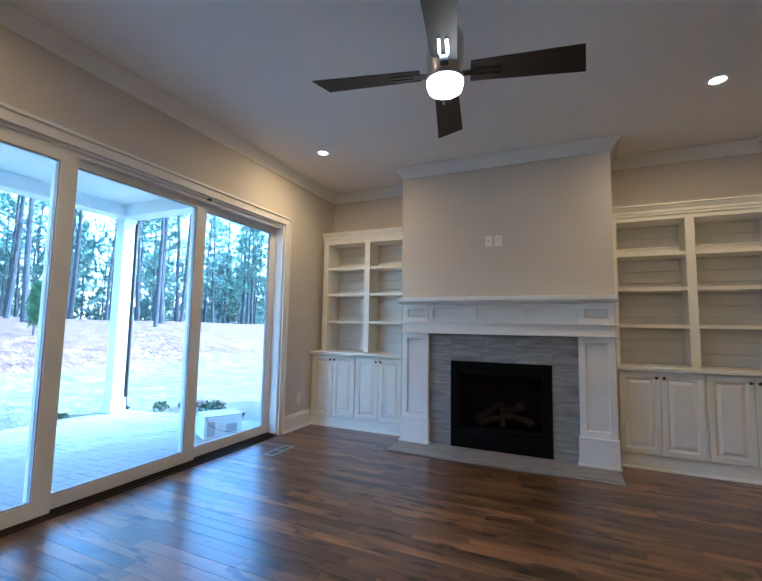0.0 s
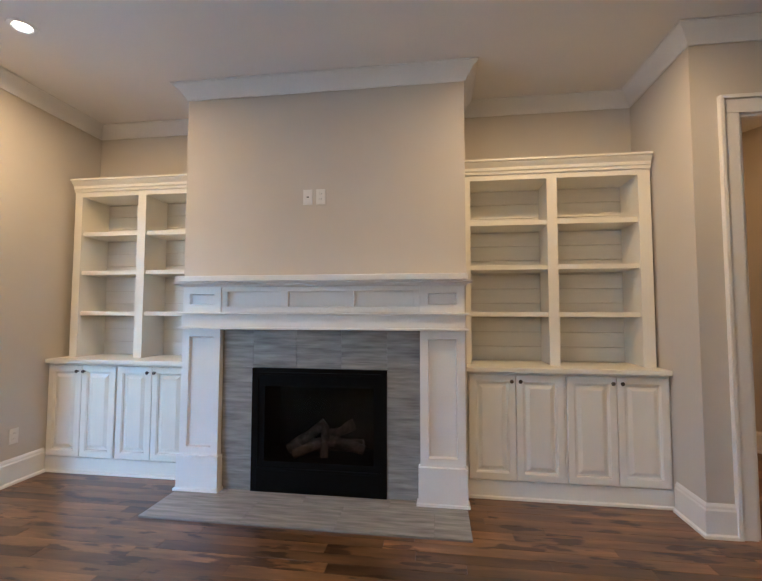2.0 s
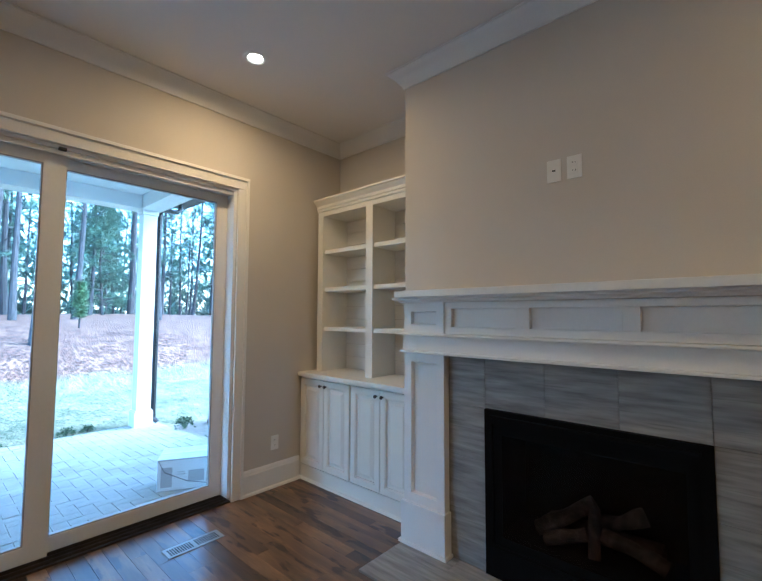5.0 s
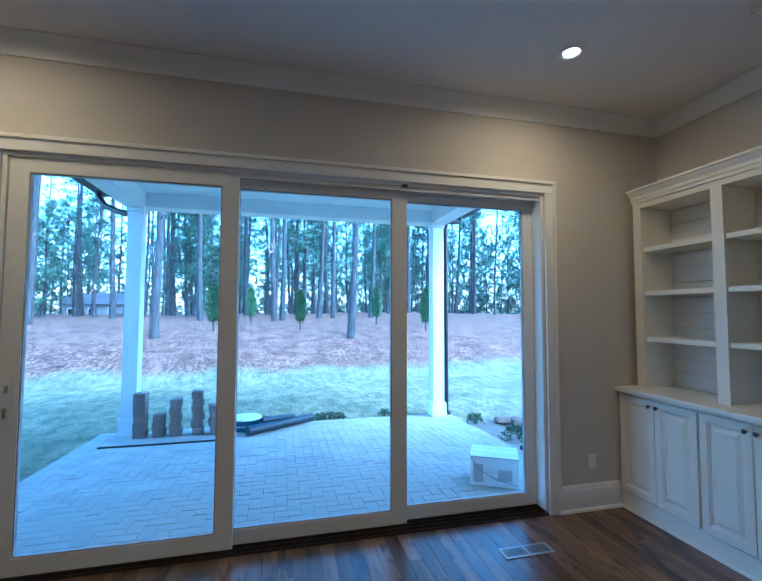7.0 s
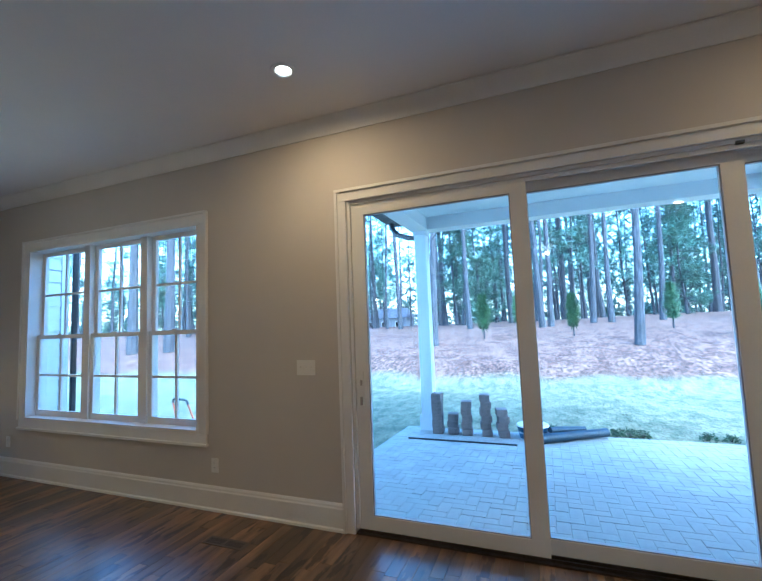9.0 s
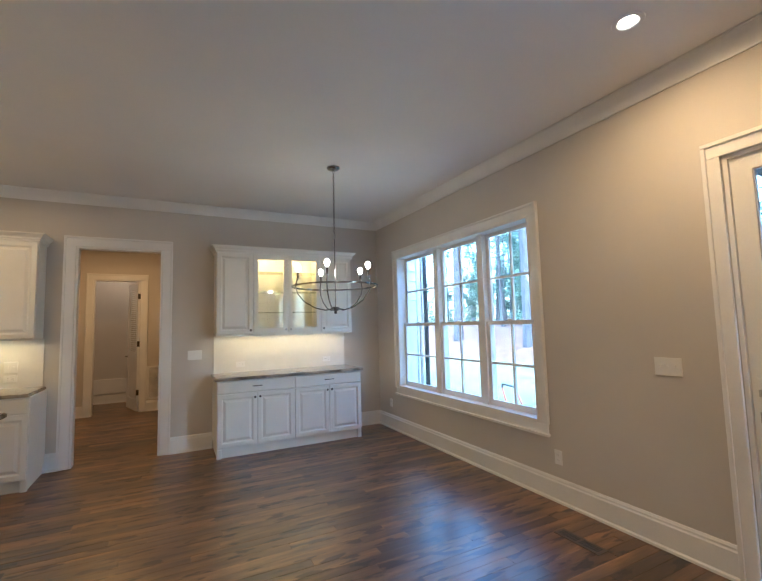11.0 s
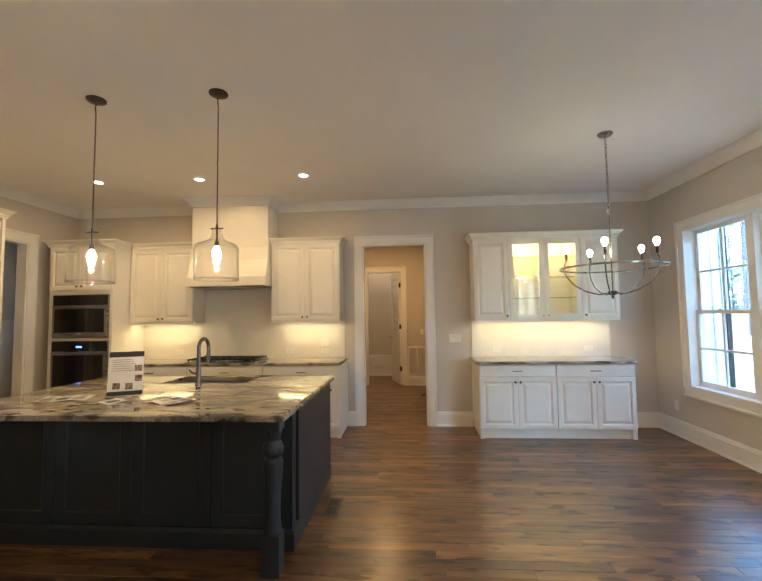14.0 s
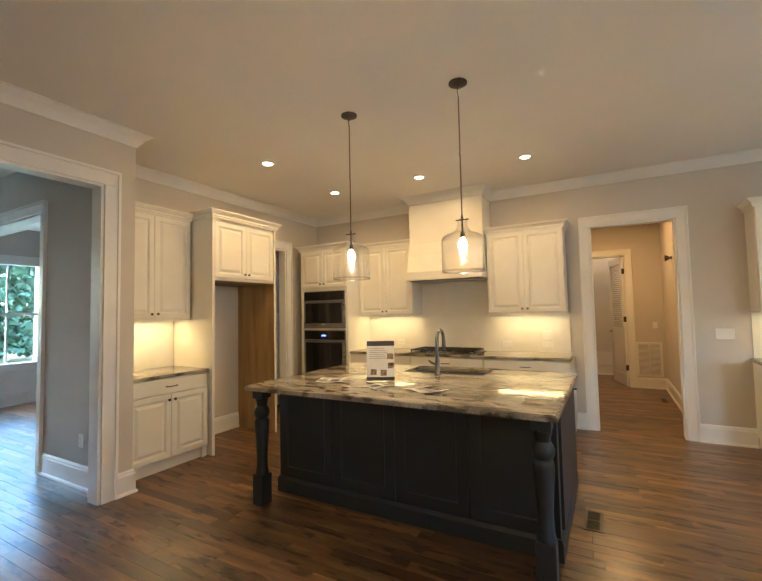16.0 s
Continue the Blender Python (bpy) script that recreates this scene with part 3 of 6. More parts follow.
# ---- sliding door ----
def slider_panel(parent, y0, y1, g0, g1, x, z0, z1, gz0, gz1):
    p = part("sliding_panel", wall_along(bmesh.new(), "y", x - 0.02, x + 0.02, y0, y1, z0, z1, [(g0, g1, gz0, gz1)]), TRIM, parent)
    bmo = bmesh.new()
    for d in ((g0, g0 + 0.008, gz0, gz1), (g1 - 0.008, g1, gz0, gz1), (g0 + 0.008, g1 - 0.008, gz0, gz0 + 0.008), (g0 + 0.008, g1 - 0.008, gz1 - 0.008, gz1)):
        box(bmo, x - 0.012, x + 0.015, *d)
    part("glazing_bead", bmo, INKGREY, p, "grey gasket")
    g = part("pane", bx(x - 0.003, x + 0.003, g0 + 0.002, g1 - 0.002, gz0 + 0.002, gz1 - 0.002), GLASS, p, "clear glass pane")
    g.visible_shadow = False
    return p


door = tagged(new("door_1"), "white three-panel sliding glass door, closed, onto the patio", "", "", "structure")
bm = bmesh.new()
box(bm, W - TW - 0.02, W - 0.001, DOOR[0], DOOR[0] + 0.022, 0.035, DOOR[3])
box(bm, W - TW - 0.02, W - 0.001, DOOR[1] - 0.022, DOOR[1], 0.035, DOOR[3])
box(bm, W - TW - 0.02, W - 0.001, DOOR[0] + 0.022, DOOR[1] - 0.022, DOOR[3] - 0.022, DOOR[3])
part("door_frame", bm, TRIM, door)
bm = bmesh.new()
box(bm, W - TW - 0.04, W + 0.01, DOOR[0], DOOR[1], -0.06, 0.012)
for k in range(4):
    xx = W - 0.012 - 0.045 * k
    box(bm, xx - 0.006, xx, DOOR[0] + 0.022, DOOR[1] - 0.022, 0.012, 0.03)
part("sill_track", bm, BRONZE, door, "dark bronze multi-track sill")
bm = bmesh.new()
for k in range(3):
    xx = W - 0.018 - 0.047 * k
    box(bm, xx - 0.008, xx, DOOR[0] + 0.022, DOOR[1] - 0.022, DOOR[3] - 0.05, DOOR[3] - 0.022)
part("head_track", bm, TRIM, door)
p1 = slider_panel(door, 0.868, 2.13, 0.968, 2.025, -2.40, 0.03, 2.40, 0.125, 2.31)
slider_panel(door, 2.02, 3.28, 2.125, 3.17, -2.447, 0.03, 2.40, 0.12, 2.315)
slider_panel(door, 3.18, 4.338, 3.285, 4.255, -2.494, 0.03, 2.40, 0.116, 2.316)
bm = bmesh.new()
box(bm, -2.381, -2.372, 0.895, 0.93, 0.88, 1.14)
hd = part("handle_plate", bm, TRIM, p1, "white lock plate")
part("pull", bx(-2.373, -2.355, 0.905, 0.92, 0.90, 0.96, bevel=0.003), NICKEL, p1, "small nickel pull")
part("latch", bx(-2.373, -2.362, 0.905, 0.92, 1.04, 1.08, bevel=0.003), NICKEL, p1, "small nickel thumb latch")
part("catch", bx(-2.40, -2.355, 3.225, 3.265, 2.392, 2.408, bevel=0.002), SLOT, door, "small dark track stop")

# ---- triple window ----
win = tagged(new("window_1"), "white triple double-hung window with muntin grids", "", "", "structure")
XW = -2.47
bm = bmesh.new()
box(bm, W - TW, W + 0.02, WIN[0], WIN[0] + 0.02, WIN[2], WIN[3])
box(bm, W - TW, W + 0.02, WIN[1] - 0.02, WIN[1], WIN[2], WIN[3])
box(bm, W - TW, W + 0.02, WIN[0] + 0.02, WIN[1] - 0.02, WIN[3] - 0.02, WIN[3])
for my in (-2.20, -1.377):
    box(bm, W - TW, XW + 0.055, my - 0.045, my + 0.045, WIN[2], WIN[3] - 0.02)
part("window_frame", bm, TRIM, win)
part("window_sill", bx(W - TW - 0.03, W + 0.024, WIN[0] + 0.02, WIN[1] - 0.02, WIN[2] - 0.005, WIN[2] + 0.03, bevel=0.003), TRIM, win)
for y0, y1 in ((-3.04, -2.245), (-2.155, -1.422), (-1.332, -0.64)):
    for z0, z1, dx in ((0.64, 1.50, 0.018), (1.46, 2.42, -0.018)):
        xc = XW + dx
        sb = wall_along(bmesh.new(), "y", xc - 0.016, xc + 0.016, y0, y1, z0, z1, [(y0 + 0.045, y1 - 0.045, z0 + (0.06 if dx > 0 else 0.04), z1 - 0.04)])
        sash = part("sash", sb, TRIM, win)
        gm = bmesh.new()
        ym, zm = (y0 + y1) / 2, (z0 + z1) / 2
        box(gm, xc - 0.011, xc + 0.011, ym - 0.011, ym + 0.011, z0 + 0.04, z1 - 0.04)
        box(gm, xc - 0.0105, xc + 0.0105, y0 + 0.045, y1 - 0.045, zm - 0.011, zm + 0.011)
        part("muntin", gm, TRIM, sash)
        g = part("pane", bx(xc - 0.002, xc + 0.002, y0 + 0.04, y1 - 0.04, z0 + 0.035, z1 - 0.035), GLASS, sash)
        g.visible_shadow = False
    part("sash_lock", bx(XW + 0.034, XW + 0.05, (y0 + y1) / 2 - 0.03, (y0 + y1) / 2 + 0.03, 1.50, 1.515, bevel=0.003), TRIM, win)

win2 = tagged(new("window_2"), "white row of sash windows in the front room, widened out of view for daylight", "", "", "structure")
# the last two columns are unseen, added to let daylight into the passage
cols = [(-1.55 + 0.95 * k, -0.72 + 0.95 * k) for k in range(4)]
bm = wall_along(bmesh.new(), "y", 10.36, 10.5, -1.72, 2.34, 0.605, 1.575, [(a, b, 0.72, 1.55) for a, b in cols])
wall_along(bm, "y", 10.36, 10.5, -1.72, 2.34, 1.575, 2.60, [(a, b, 1.60, 2.44) for a, b in cols])
part("window_frame", bm, TRIM, win2)
for a, b in cols:
    part("muntin", bx(10.42, 10.44, (a + b) / 2 - 0.012, (a + b) / 2 + 0.012, 0.72, 2.44), TRIM, win2)
g = part("pane", bx(10.45, 10.455, -1.6, 2.2, 0.7, 2.46), GLASS, win2)
g.visible_shadow = False


# ---- fittings ----
def can_light(cx, cy, z=CZ):
    e = thing("recessed_light", pose(cx, cy, z), "lit white recessed ceiling downlight", "light", "recessed ceiling lights")
    part("trim_ring", lathe(bmesh.new(), [(0.047, -0.002), (0.078, -0.002), (0.082, -0.005), (0.078, -0.010), (0.056, -0.011), (0.047, -0.004)], 32, cap=False), TRIM, e, smooth=True)
    part("lens", lathe(bmesh.new(), [(0.0, -0.0035), (0.048, -0.0035), (0.048, -0.002), (0.0, -0.002)], 32, cap=False), GLOW_CAN, e, "glowing warm white lens")
    return e


GLOW_CAN = glow("can_glow", (1.0, 0.76, 0.46), 1.6)
GLOW_BULB = glow("bulb_glow", (1.0, 0.74, 0.44), 4.0)
GLOW_FAN = glow("fan_glow", (1.0, 0.85, 0.68), 1.0)
GLOW_STRIP = glow("strip_glow", (1.0, 0.68, 0.3), 0.9)
for cx, cy in CANS:
    can_light(cx, cy)
for cx, cy in ((4.25, 5.45), (1.35, -5.6), (1.5, -7.8)):
    can_light(cx, cy)


def wall_plate(m, gangs, kind, label):
    w = 0.072 + 0.046 * (gangs - 1)
    e = thing("wall_switch" if kind == "switch" else "wall_outlet", m, label, "switch" if kind == "switch" else "outlet", "switch and outlet plates")
    part("plate", bx(-w / 2, w / 2, -0.007, -0.0005, -0.058, 0.058, bevel=0.003), PLASTIC, e)
    for g in range(gangs):
        gx = (g - (gangs - 1) / 2) * 0.046
        if kind == "switch":
            part("toggle", bx(gx - 0.005, gx + 0.005, -0.017, -0.007, -0.004, 0.012, bevel=0.002), PLASTIC, e)
        elif kind == "cable":
            part("jack", bx(gx - 0.008, gx + 0.008, -0.0085, -0.007, -0.004, 0.004), SLOT, e, "small dark jack")
        else:
            for zz in (-0.02, 0.02):
                rc = part("receptacle", bx(gx - 0.017, gx + 0.017, -0.0095, -0.007, zz - 0.014, zz + 0.014), PLASTIC, e)
                for sx in (-0.006, 0.006):
                    part("slot", bx(gx + sx - 0.001, gx + sx + 0.001, -0.0102, -0.0094, zz - 0.003, zz + 0.006), SLOT, rc, "dark socket slot")
    return e


wall_plate(pose(-0.09, 4.89, 2.17), 1, "cable", "white cable jack plate on the chimney breast")
wall_plate(pose(0.01, 4.89, 2.17), 1, "outlet", "white double outlet plate on the chimney breast")
wall_plate(pose(W, 0.455, 1.17, 0, 0, 90), 3, "switch", "white three-gang switch plate beside the sliding door")
wall_plate(pose(W, -0.45, 0.36, 0, 0, 90), 1, "outlet", "white outlet plate above the baseboard")
wall_plate(pose(W, 4.75, 0.36, 0, 0, 90), 1, "outlet", "white outlet plate beside the bookshelf cabinet")
wall_plate(pose(W, -3.35, 0.36, 0, 0, 90), 1, "outlet", "white outlet plate in the breakfast corner")
wall_plate(pose(0.24, S, 1.17, 0, 0, 180), 3, "switch", "white three-gang switch plate by the kitchen opening")
wall_plate(pose(5.44, 0.0, 0.40, 0, 0, 180), 1, "outlet", "white outlet plate on the passage wall")
wall_plate(pose(4.45, 6.10, 0.36), 1, "outlet", "white outlet plate on the side hall wall")
wall_plate(pose(0.60, -6.97, 1.14, 0, 0, 180), 1, "switch", "white switch plate in the back hall")


def floor_vent(m, w, d, mat, label):
    e = thing("floor_vent", m, label, "vent", "floor registers")
    part("vent_frame", wall_along(bmesh.new(), "x", -d / 2, d / 2, -w / 2, w / 2, 0.0012, 0.0045), mat, e)
    for s in range(2):
        n = 10
        bmo = bmesh.new()
        for k in range(n):
            xx = -w / 2 + 0.02 + s * (w / 2 - 0.01) + k * (w / 2 - 0.03) / n
            box(bmo, xx, xx + (w / 2 - 0.03) / n * 0.55, -d / 2 + 0.02, d / 2 - 0.02, 0.0045, 0.0055)
        part("louvre_bank", bmo, SLOT, e, "dark louvre slots")
    return e


floor_vent(pose(-1.985, 3.93, 0, 0, 0, 90), 0.34, 0.115, VENTWHITE, "metal floor register in the boards by the sliding door")
floor_vent(pose(-1.965, 0.02, 0, 0, 0, 90), 0.34, 0.10, VENTMET, "brown floor register near the window wall")
floor_vent(pose(1.473, -1.34, 0, 0, 0, 90), 0.30, 0.12, VENTMET, "brown floor register beside the kitchen island")
floor_vent(pose(0.62, -5.9, 0, 0, 0, 90), 0.28, 0.10, VENTMET, "brown floor register in the back hall")

# ---- ceiling fan ----
fan = thing("ceiling_fan", pose(*FAN, CZ), "brushed nickel ceiling fan with four espresso blades and a lit bowl", "ceiling fan")
part("canopy", lathe(bmesh.new(), [(0.0, -0.001), (0.07, -0.001), (0.068, -0.03), (0.03, -0.07), (0.0, -0.07)], 28, cap=False), NICKEL, fan, smooth=True)
part("downrod", lathe(bmesh.new(), [(0.013, -0.06), (0.013, -0.5)], 14), NICKEL, fan, smooth=True)
part("motor_housing", lathe(bmesh.new(), [(0.0, -0.44), (0.035, -0.44), (0.075, -0.47), (0.085, -0.50), (0.085, -0.63), (0.078, -0.66), (0.075, -0.685), (0.086, -0.69), (0.086, -0.708), (0.0, -0.708)], 36, cap=False), NICKEL, fan, smooth=True)
part("light_bowl", lathe(bmesh.new(), [(0.0, -0.768), (0.05, -0.764), (0.076, -0.748), (0.084, -0.722), (0.084, -0.709), (0.0, -0.709)], 36, cap=False), GLOW_FAN, fan, "glowing white glass bowl", smooth=True)
for k in range(4):
    a = 13 + 90 * k
    bm = bmesh.new()
    pts = [(0.115, -0.056), (0.585, -0.080), (0.625, 0.066), (0.115, 0.056)]
    lo = [bm.verts.new((x, y, -0.006 - y * 0.2)) for x, y in pts]
    hi = [bm.verts.new((x, y, 0.0 - y * 0.2)) for x, y in pts]
    bm.faces.new(lo[::-1])
    bm.faces.new(hi)
    for j in range(4):
        bm.faces.new((lo[j], lo[(j + 1) % 4], hi[(j + 1) % 4], hi[j]))
    bl = part("blade", bm, BLADE, fan, "espresso wood blade", at=pose(0, 0, -0.662, 0, 0, a))
    bm = bmesh.new()
    box(bm, 0.07, 0.15, -0.018, 0.018, -0.012, -0.006)
    box(bm, 0.15, 0.25, -0.024, -0.010, -0.010, -0.004)
    box(bm, 0.15, 0.25, 0.010, 0.024, -0.016, -0.008)
    part("blade_iron", bm, POLISHED, bl, "nickel blade bracket")
bm = bmesh.new()
tube(bm, [(0.03, -0.085, -0.70), (0.03, -0.086, -0.76)], 0.0015, 6)
part("pull_chain", bm, NICKEL, fan)


# ---- cabinets ----
def raised_door(parent, x0, x1, z0, z1, y, knob=None, name="door", mat=None, kmat=None):
    """A raised-panel door or drawer front with its face at y, facing -y."""
    d = part(name, loft_rect(bmesh.new(), x0, x1, z0, z1, [(0, y + 0.02), (0, y + 0.003), (0.003, y), (0.046, y), (0.050, y + 0.005), (0.054, y + 0.005), (0.058, y + 0.015), (0.068, y + 0.015), (0.094, y + 0.002), (0.098, y + 0.002)]), mat or CAB, parent)
    if knob:
        add_knob(d, knob[0], knob[1], y, kmat or BRONZE)
    return d


def flat_door(parent, x0, x1, z0, z1, y, name="drawer_front", mat=None):
    return part(name, loft_rect(bmesh.new(), x0, x1, z0, z1, [(0, y + 0.02), (0, y + 0.006), (0.006, y), (0.012, y)]), mat or CAB, parent)


def add_knob(d, x, z, y, mat):
    part("knob", lathe(bmesh.new(), [(0.0, 0.0), (0.006, 0.0), (0.005, -0.012), (0.012, -0.017), (0.014, -0.023), (0.011, -0.028), (0.0, -0.030)], 14, (x, y, z), "y", cap=False), mat, d, "dark bronze round knob", smooth=True)


def add_pull(d, x, z, y, w=0.11, mat=None):
    bm = tube(bmesh.new(), [(x - w / 2, y, z), (x - w / 2 + 0.004, y - 0.022, z), (x - w / 2 + 0.02, y - 0.028, z), (x + w / 2 - 0.02, y - 0.028, z), (x + w / 2 - 0.004, y - 0.022, z), (x + w / 2, y, z)], 0.005, 8)
    part("pull", bm, mat or BRONZE, d, "slim dark bar pull", smooth=True)


CORNICE = [(0.0, 0.0), (0.012, 0.0), (0.014, 0.02), (0.022, 0.028), (0.024, 0.05), (0.045, 0.075), (0.05, 0.085), (0.06, 0.09), (0.06, 0.105), (0.0, 0.105)]


def cornice(parent, w, y, z, h=1.0, sides=True, back=0.0):
    path = [(w, back), (w, y), (0, y), (0, back)] if sides else [(w, y), (0, y)]
    path = [(x, q) for x, q in path][::-1]
    prof = [(-o, z + q * h) for o, q in CORNICE]
    return part("cornice", sweep(bmesh.new(), path, prof), CAB, parent)


def builtin(x0, x1, label):
    """Lower bookshelf cabinet with four raised doors, its top flush under the open shelves."""
    w = x1 - x0
    e = thing("built_in_cabinet", pose(x0, HN, 0), label, "cabinet", "fireplace cabinets")
    yf = 5.0 - HN
    part("body", bx(0.003, w - 0.003, yf + 0.022, -0.003, 0.0, 0.885), CAB, e)
    bm = bmesh.new()
    box(bm, 0.003, w - 0.003, yf + 0.012, yf + 0.0215, 0.0, 0.125)
    sweep(bm, [(0.003, yf + 0.012), (w - 0.003, yf + 0.012)], [(0, 0), (-0.014, 0), (-0.012, 0.014), (-0.002, 0.02), (0, 0.02)])
    part("plinth", bm, CAB, e)
    part("top", bx(0.003, w - 0.003, yf - 0.025, -0.003, 0.886, 0.922, bevel=0.006), CAB, e, "white painted top")
    dw = (w - 0.05) / 4
    for k in range(4):
        a = 0.018 + k * dw + (0.014 if k > 1 else 0)
        kn = (a + dw - 0.03, 0.825) if k % 2 == 0 else (a + 0.03, 0.825)
        raised_door(e, a + 0.002, a + dw - 0.002, 0.136, 0.868, yf, kn)
    return e


builtin(W, -1.075, "white raised-panel cabinet beside the fireplace, under the narrower shelves")
builtin(1.065, 2.43, "white raised-panel cabinet beside the fireplace, under the wider shelves")


def bookcase(x0, x1, mid, st_l, st_r, label):
    w = x1 - x0
    e = thing("bookcase", pose(x0, HN, 0.922), label, "bookcase", "fireplace bookcases")
    yf, b, H = 5.14 - HN, -0.022, 1.40
    bm = bmesh.new()
    box(bm, 0.002, st_l, yf, yf + 0.02, 0.0005, H)
    box(bm, w - st_r, w - 0.002, yf, yf + 0.02, 0.0005, H)
    box(bm, mid[0], mid[1], yf, yf + 0.02, 0.0005, H)
    box(bm, 0.002, w - 0.002, yf, yf + 0.02, H, H + 0.05)
    part("face_frame", bm, CAB, e)
    part("side_panel", bx(st_l - 0.02, st_l, yf + 0.0205, b, 0.0005, H), CAB, e)
    part("side_panel", bx(w - st_r, w - st_r + 0.02, yf + 0.0205, b, 0.0005, H), CAB, e)
    part("divider", bx(mid[0] + 0.012, mid[1] - 0.012, yf + 0.0205, b, 0.0005, H), CAB, e)
    part("top_panel", bx(0.002, w - 0.002, yf + 0.0205, -0.002, H, H + 0.02), CAB, e)
    n = 12
    for k in range(n):
        z0 = 0.001 + k * H / n
        part("back_board", bx(st_l - 0.02, w - st_r + 0.02, b, -0.006, z0, z0 + H / n - 0.004, bevel=0.002), SHELFBACK, e)
    for zz in (1.298, 1.653, 1.994):
        for a, c in ((st_l, mid[0] + 0.012), (mid[1] - 0.012, w - st_r)):
            part("shelf", bx(a + 0.001, c - 0.001, yf + 0.021, b - 0.001, zz - 0.94, zz - 0.905, bevel=0.002), CAB, e)
    path = [(0.002, yf), (w - 0.002, yf)]
    part("cornice", sweep(bmesh.new(), path, [(-o, H + 0.042 + q) for o, q in CORNICE]), CAB, e)
    return e


bookcase(-2.30, -1.075, (0.612, 0.687), 0.072, 0.05, "white open bookcase with six shelves and a shiplap back, empty, narrower")
bookcase(1.065, 2.41, (0.62, 0.693), 0.056, 0.085, "white open bookcase with six shelves and a shiplap back, empty, wider")

# ---- fireplace ----
mantel = thing("fireplace_mantel", pose(0, 4.89, 0), "white painted panelled mantelpiece with plinths", "mantel")


def recess_panel(bm, x0, x1, z0, z1, y, rim=0.05):
    loft_rect(bm, x0, x1, z0, z1, [(0, y + 0.05), (0, y), (rim, y), (rim + 0.006, y + 0.016), (rim + 0.012, y + 0.016)])


part("shelf", bx(-1.05, 1.066, -0.15, 0.0, 1.532, 1.575, bevel=0.004), TRIM, mantel)
bm = sweep(bmesh.new(), [(-1.04, -0.001), (-1.04, -0.07), (1.055, -0.07), (1.055, -0.001)], [(0, 1.5), (-0.01, 1.5), (-0.02, 1.512), (-0.05, 1.52), (-0.052, 1.5315), (0, 1.5315)])
part("bed_moulding", bm, TRIM, mantel)
bm = bmesh.new()
loft_rect(bm, -0.73, 0.745, 1.31, 1.5, [(0, 0), (0, -0.028), (0.001, -0.028)])
part("frieze_back", bm, TRIM, mantel)
for x0, x1 in ((-1.03, -0.73), (0.745, 1.05)):
    bm = bmesh.new()
    loft_rect(bm, x0, x1, 1.31, 1.5, [(0, 0), (0, -0.070), (0.055, -0.070), (0.060, -0.046), (0.068, -0.046)])
    part("frieze_block", bm, TRIM, mantel)
xs = [-0.73, -0.2475, 0.245, 0.745]
for d in ((xs[1] - 0.035, xs[1] + 0.035, 1.352, 1.462), (xs[2] - 0.035, xs[2] + 0.035, 1.352, 1.462), (-0.729, 0.744, 1.311, 1.352), (-0.729, 0.744, 1.462, 1.499), (-0.729, -0.685, 1.352, 1.462), (0.70, 0.744, 1.352, 1.462)):
    part("frieze_rail", bx(d[0], d[1], -0.058, -0.0282, d[2], d[3], bevel=0.002), TRIM, mantel)
part("ledge", bx(-1.055, 1.075, -0.10, 0.0, 1.294, 1.309, bevel=0.004), TRIM, mantel)
part("lintel", bx(-1.035, 1.055, -0.078, 0.0, 1.20, 1.2935, bevel=0.003), TRIM, mantel)
part("ledge", bx(-1.055, 1.075, -0.10, 0.0, 1.184, 1.1995, bevel=0.004), TRIM, mantel)
for x0, x1 in ((-1.03, -0.73), (0.745, 1.05)):
    bm = bmesh.new()
    loft_rect(bm, x0, x1, 0.266, 1.1835, [(0, 0), (0, -0.068), (0.055, -0.068), (0.061, -0.044), (0.070, -0.044)])
    part("leg", bm, TRIM, mantel)
    bm = bx(x0 - 0.013, x1 + 0.013, -0.088, 0.0, 0.0135, 0.265, bevel=0.004)
    box(bm, x0 - 0.025, x1 + 0.025, -0.10, 0.0, 0.0125, 0.03)
    part("plinth", bm, TRIM, mantel)

sur = tagged(new("hearth_surround"), "grey streaked stone tile fireplace surround and hearth", "", "", "structure")
part("mortar_bed", wall_along(bmesh.new(), "x", 4.884, 4.8895, -0.73, 0.745, 0.013, 1.184, [(-0.49, 0.51, 0.013, 0.90)]), GROUT, sur)
part("hearth_bed", bx(-1.034, 1.058, 4.421, 4.889, -0.02, 0.006), GROUT, sur)
fx = [-0.49, -0.157, 0.177, 0.51]
tiles = [(fx[k], fx[k + 1], 0.902, 1.183) for k in range(3)] + [(-0.73, -0.49, 0.902, 1.183), (0.51, 0.745, 0.902, 1.183)]
for x0, x1 in ((-0.73, -0.49), (0.51, 0.745)):
    for k in range(3):
        tiles.append((x0, x1, 0.013 + k * 0.296, 0.013 + (k + 1) * 0.296))
for x0, x1, z0, z1 in tiles:
    part("tile", bx(x0 + 0.001, x1 - 0.001, 4.872, 4.884, z0 + 0.001, z1 - 0.001, bevel=0.0012), STONE, sur)
for y0, y1, xs in ((4.42, 4.72, (-1.035, -0.36, 0.24, 0.84, 1.058)), (4.721, 4.872, (-1.035, -0.66, -0.06, 0.54, 1.058))):
    for a, b in zip(xs, xs[1:]):
        part("tile", bx(a + 0.001, b - 0.001, y0 + 0.001, y1, 0.006, 0.013, bevel=0.0012), STONE, sur)

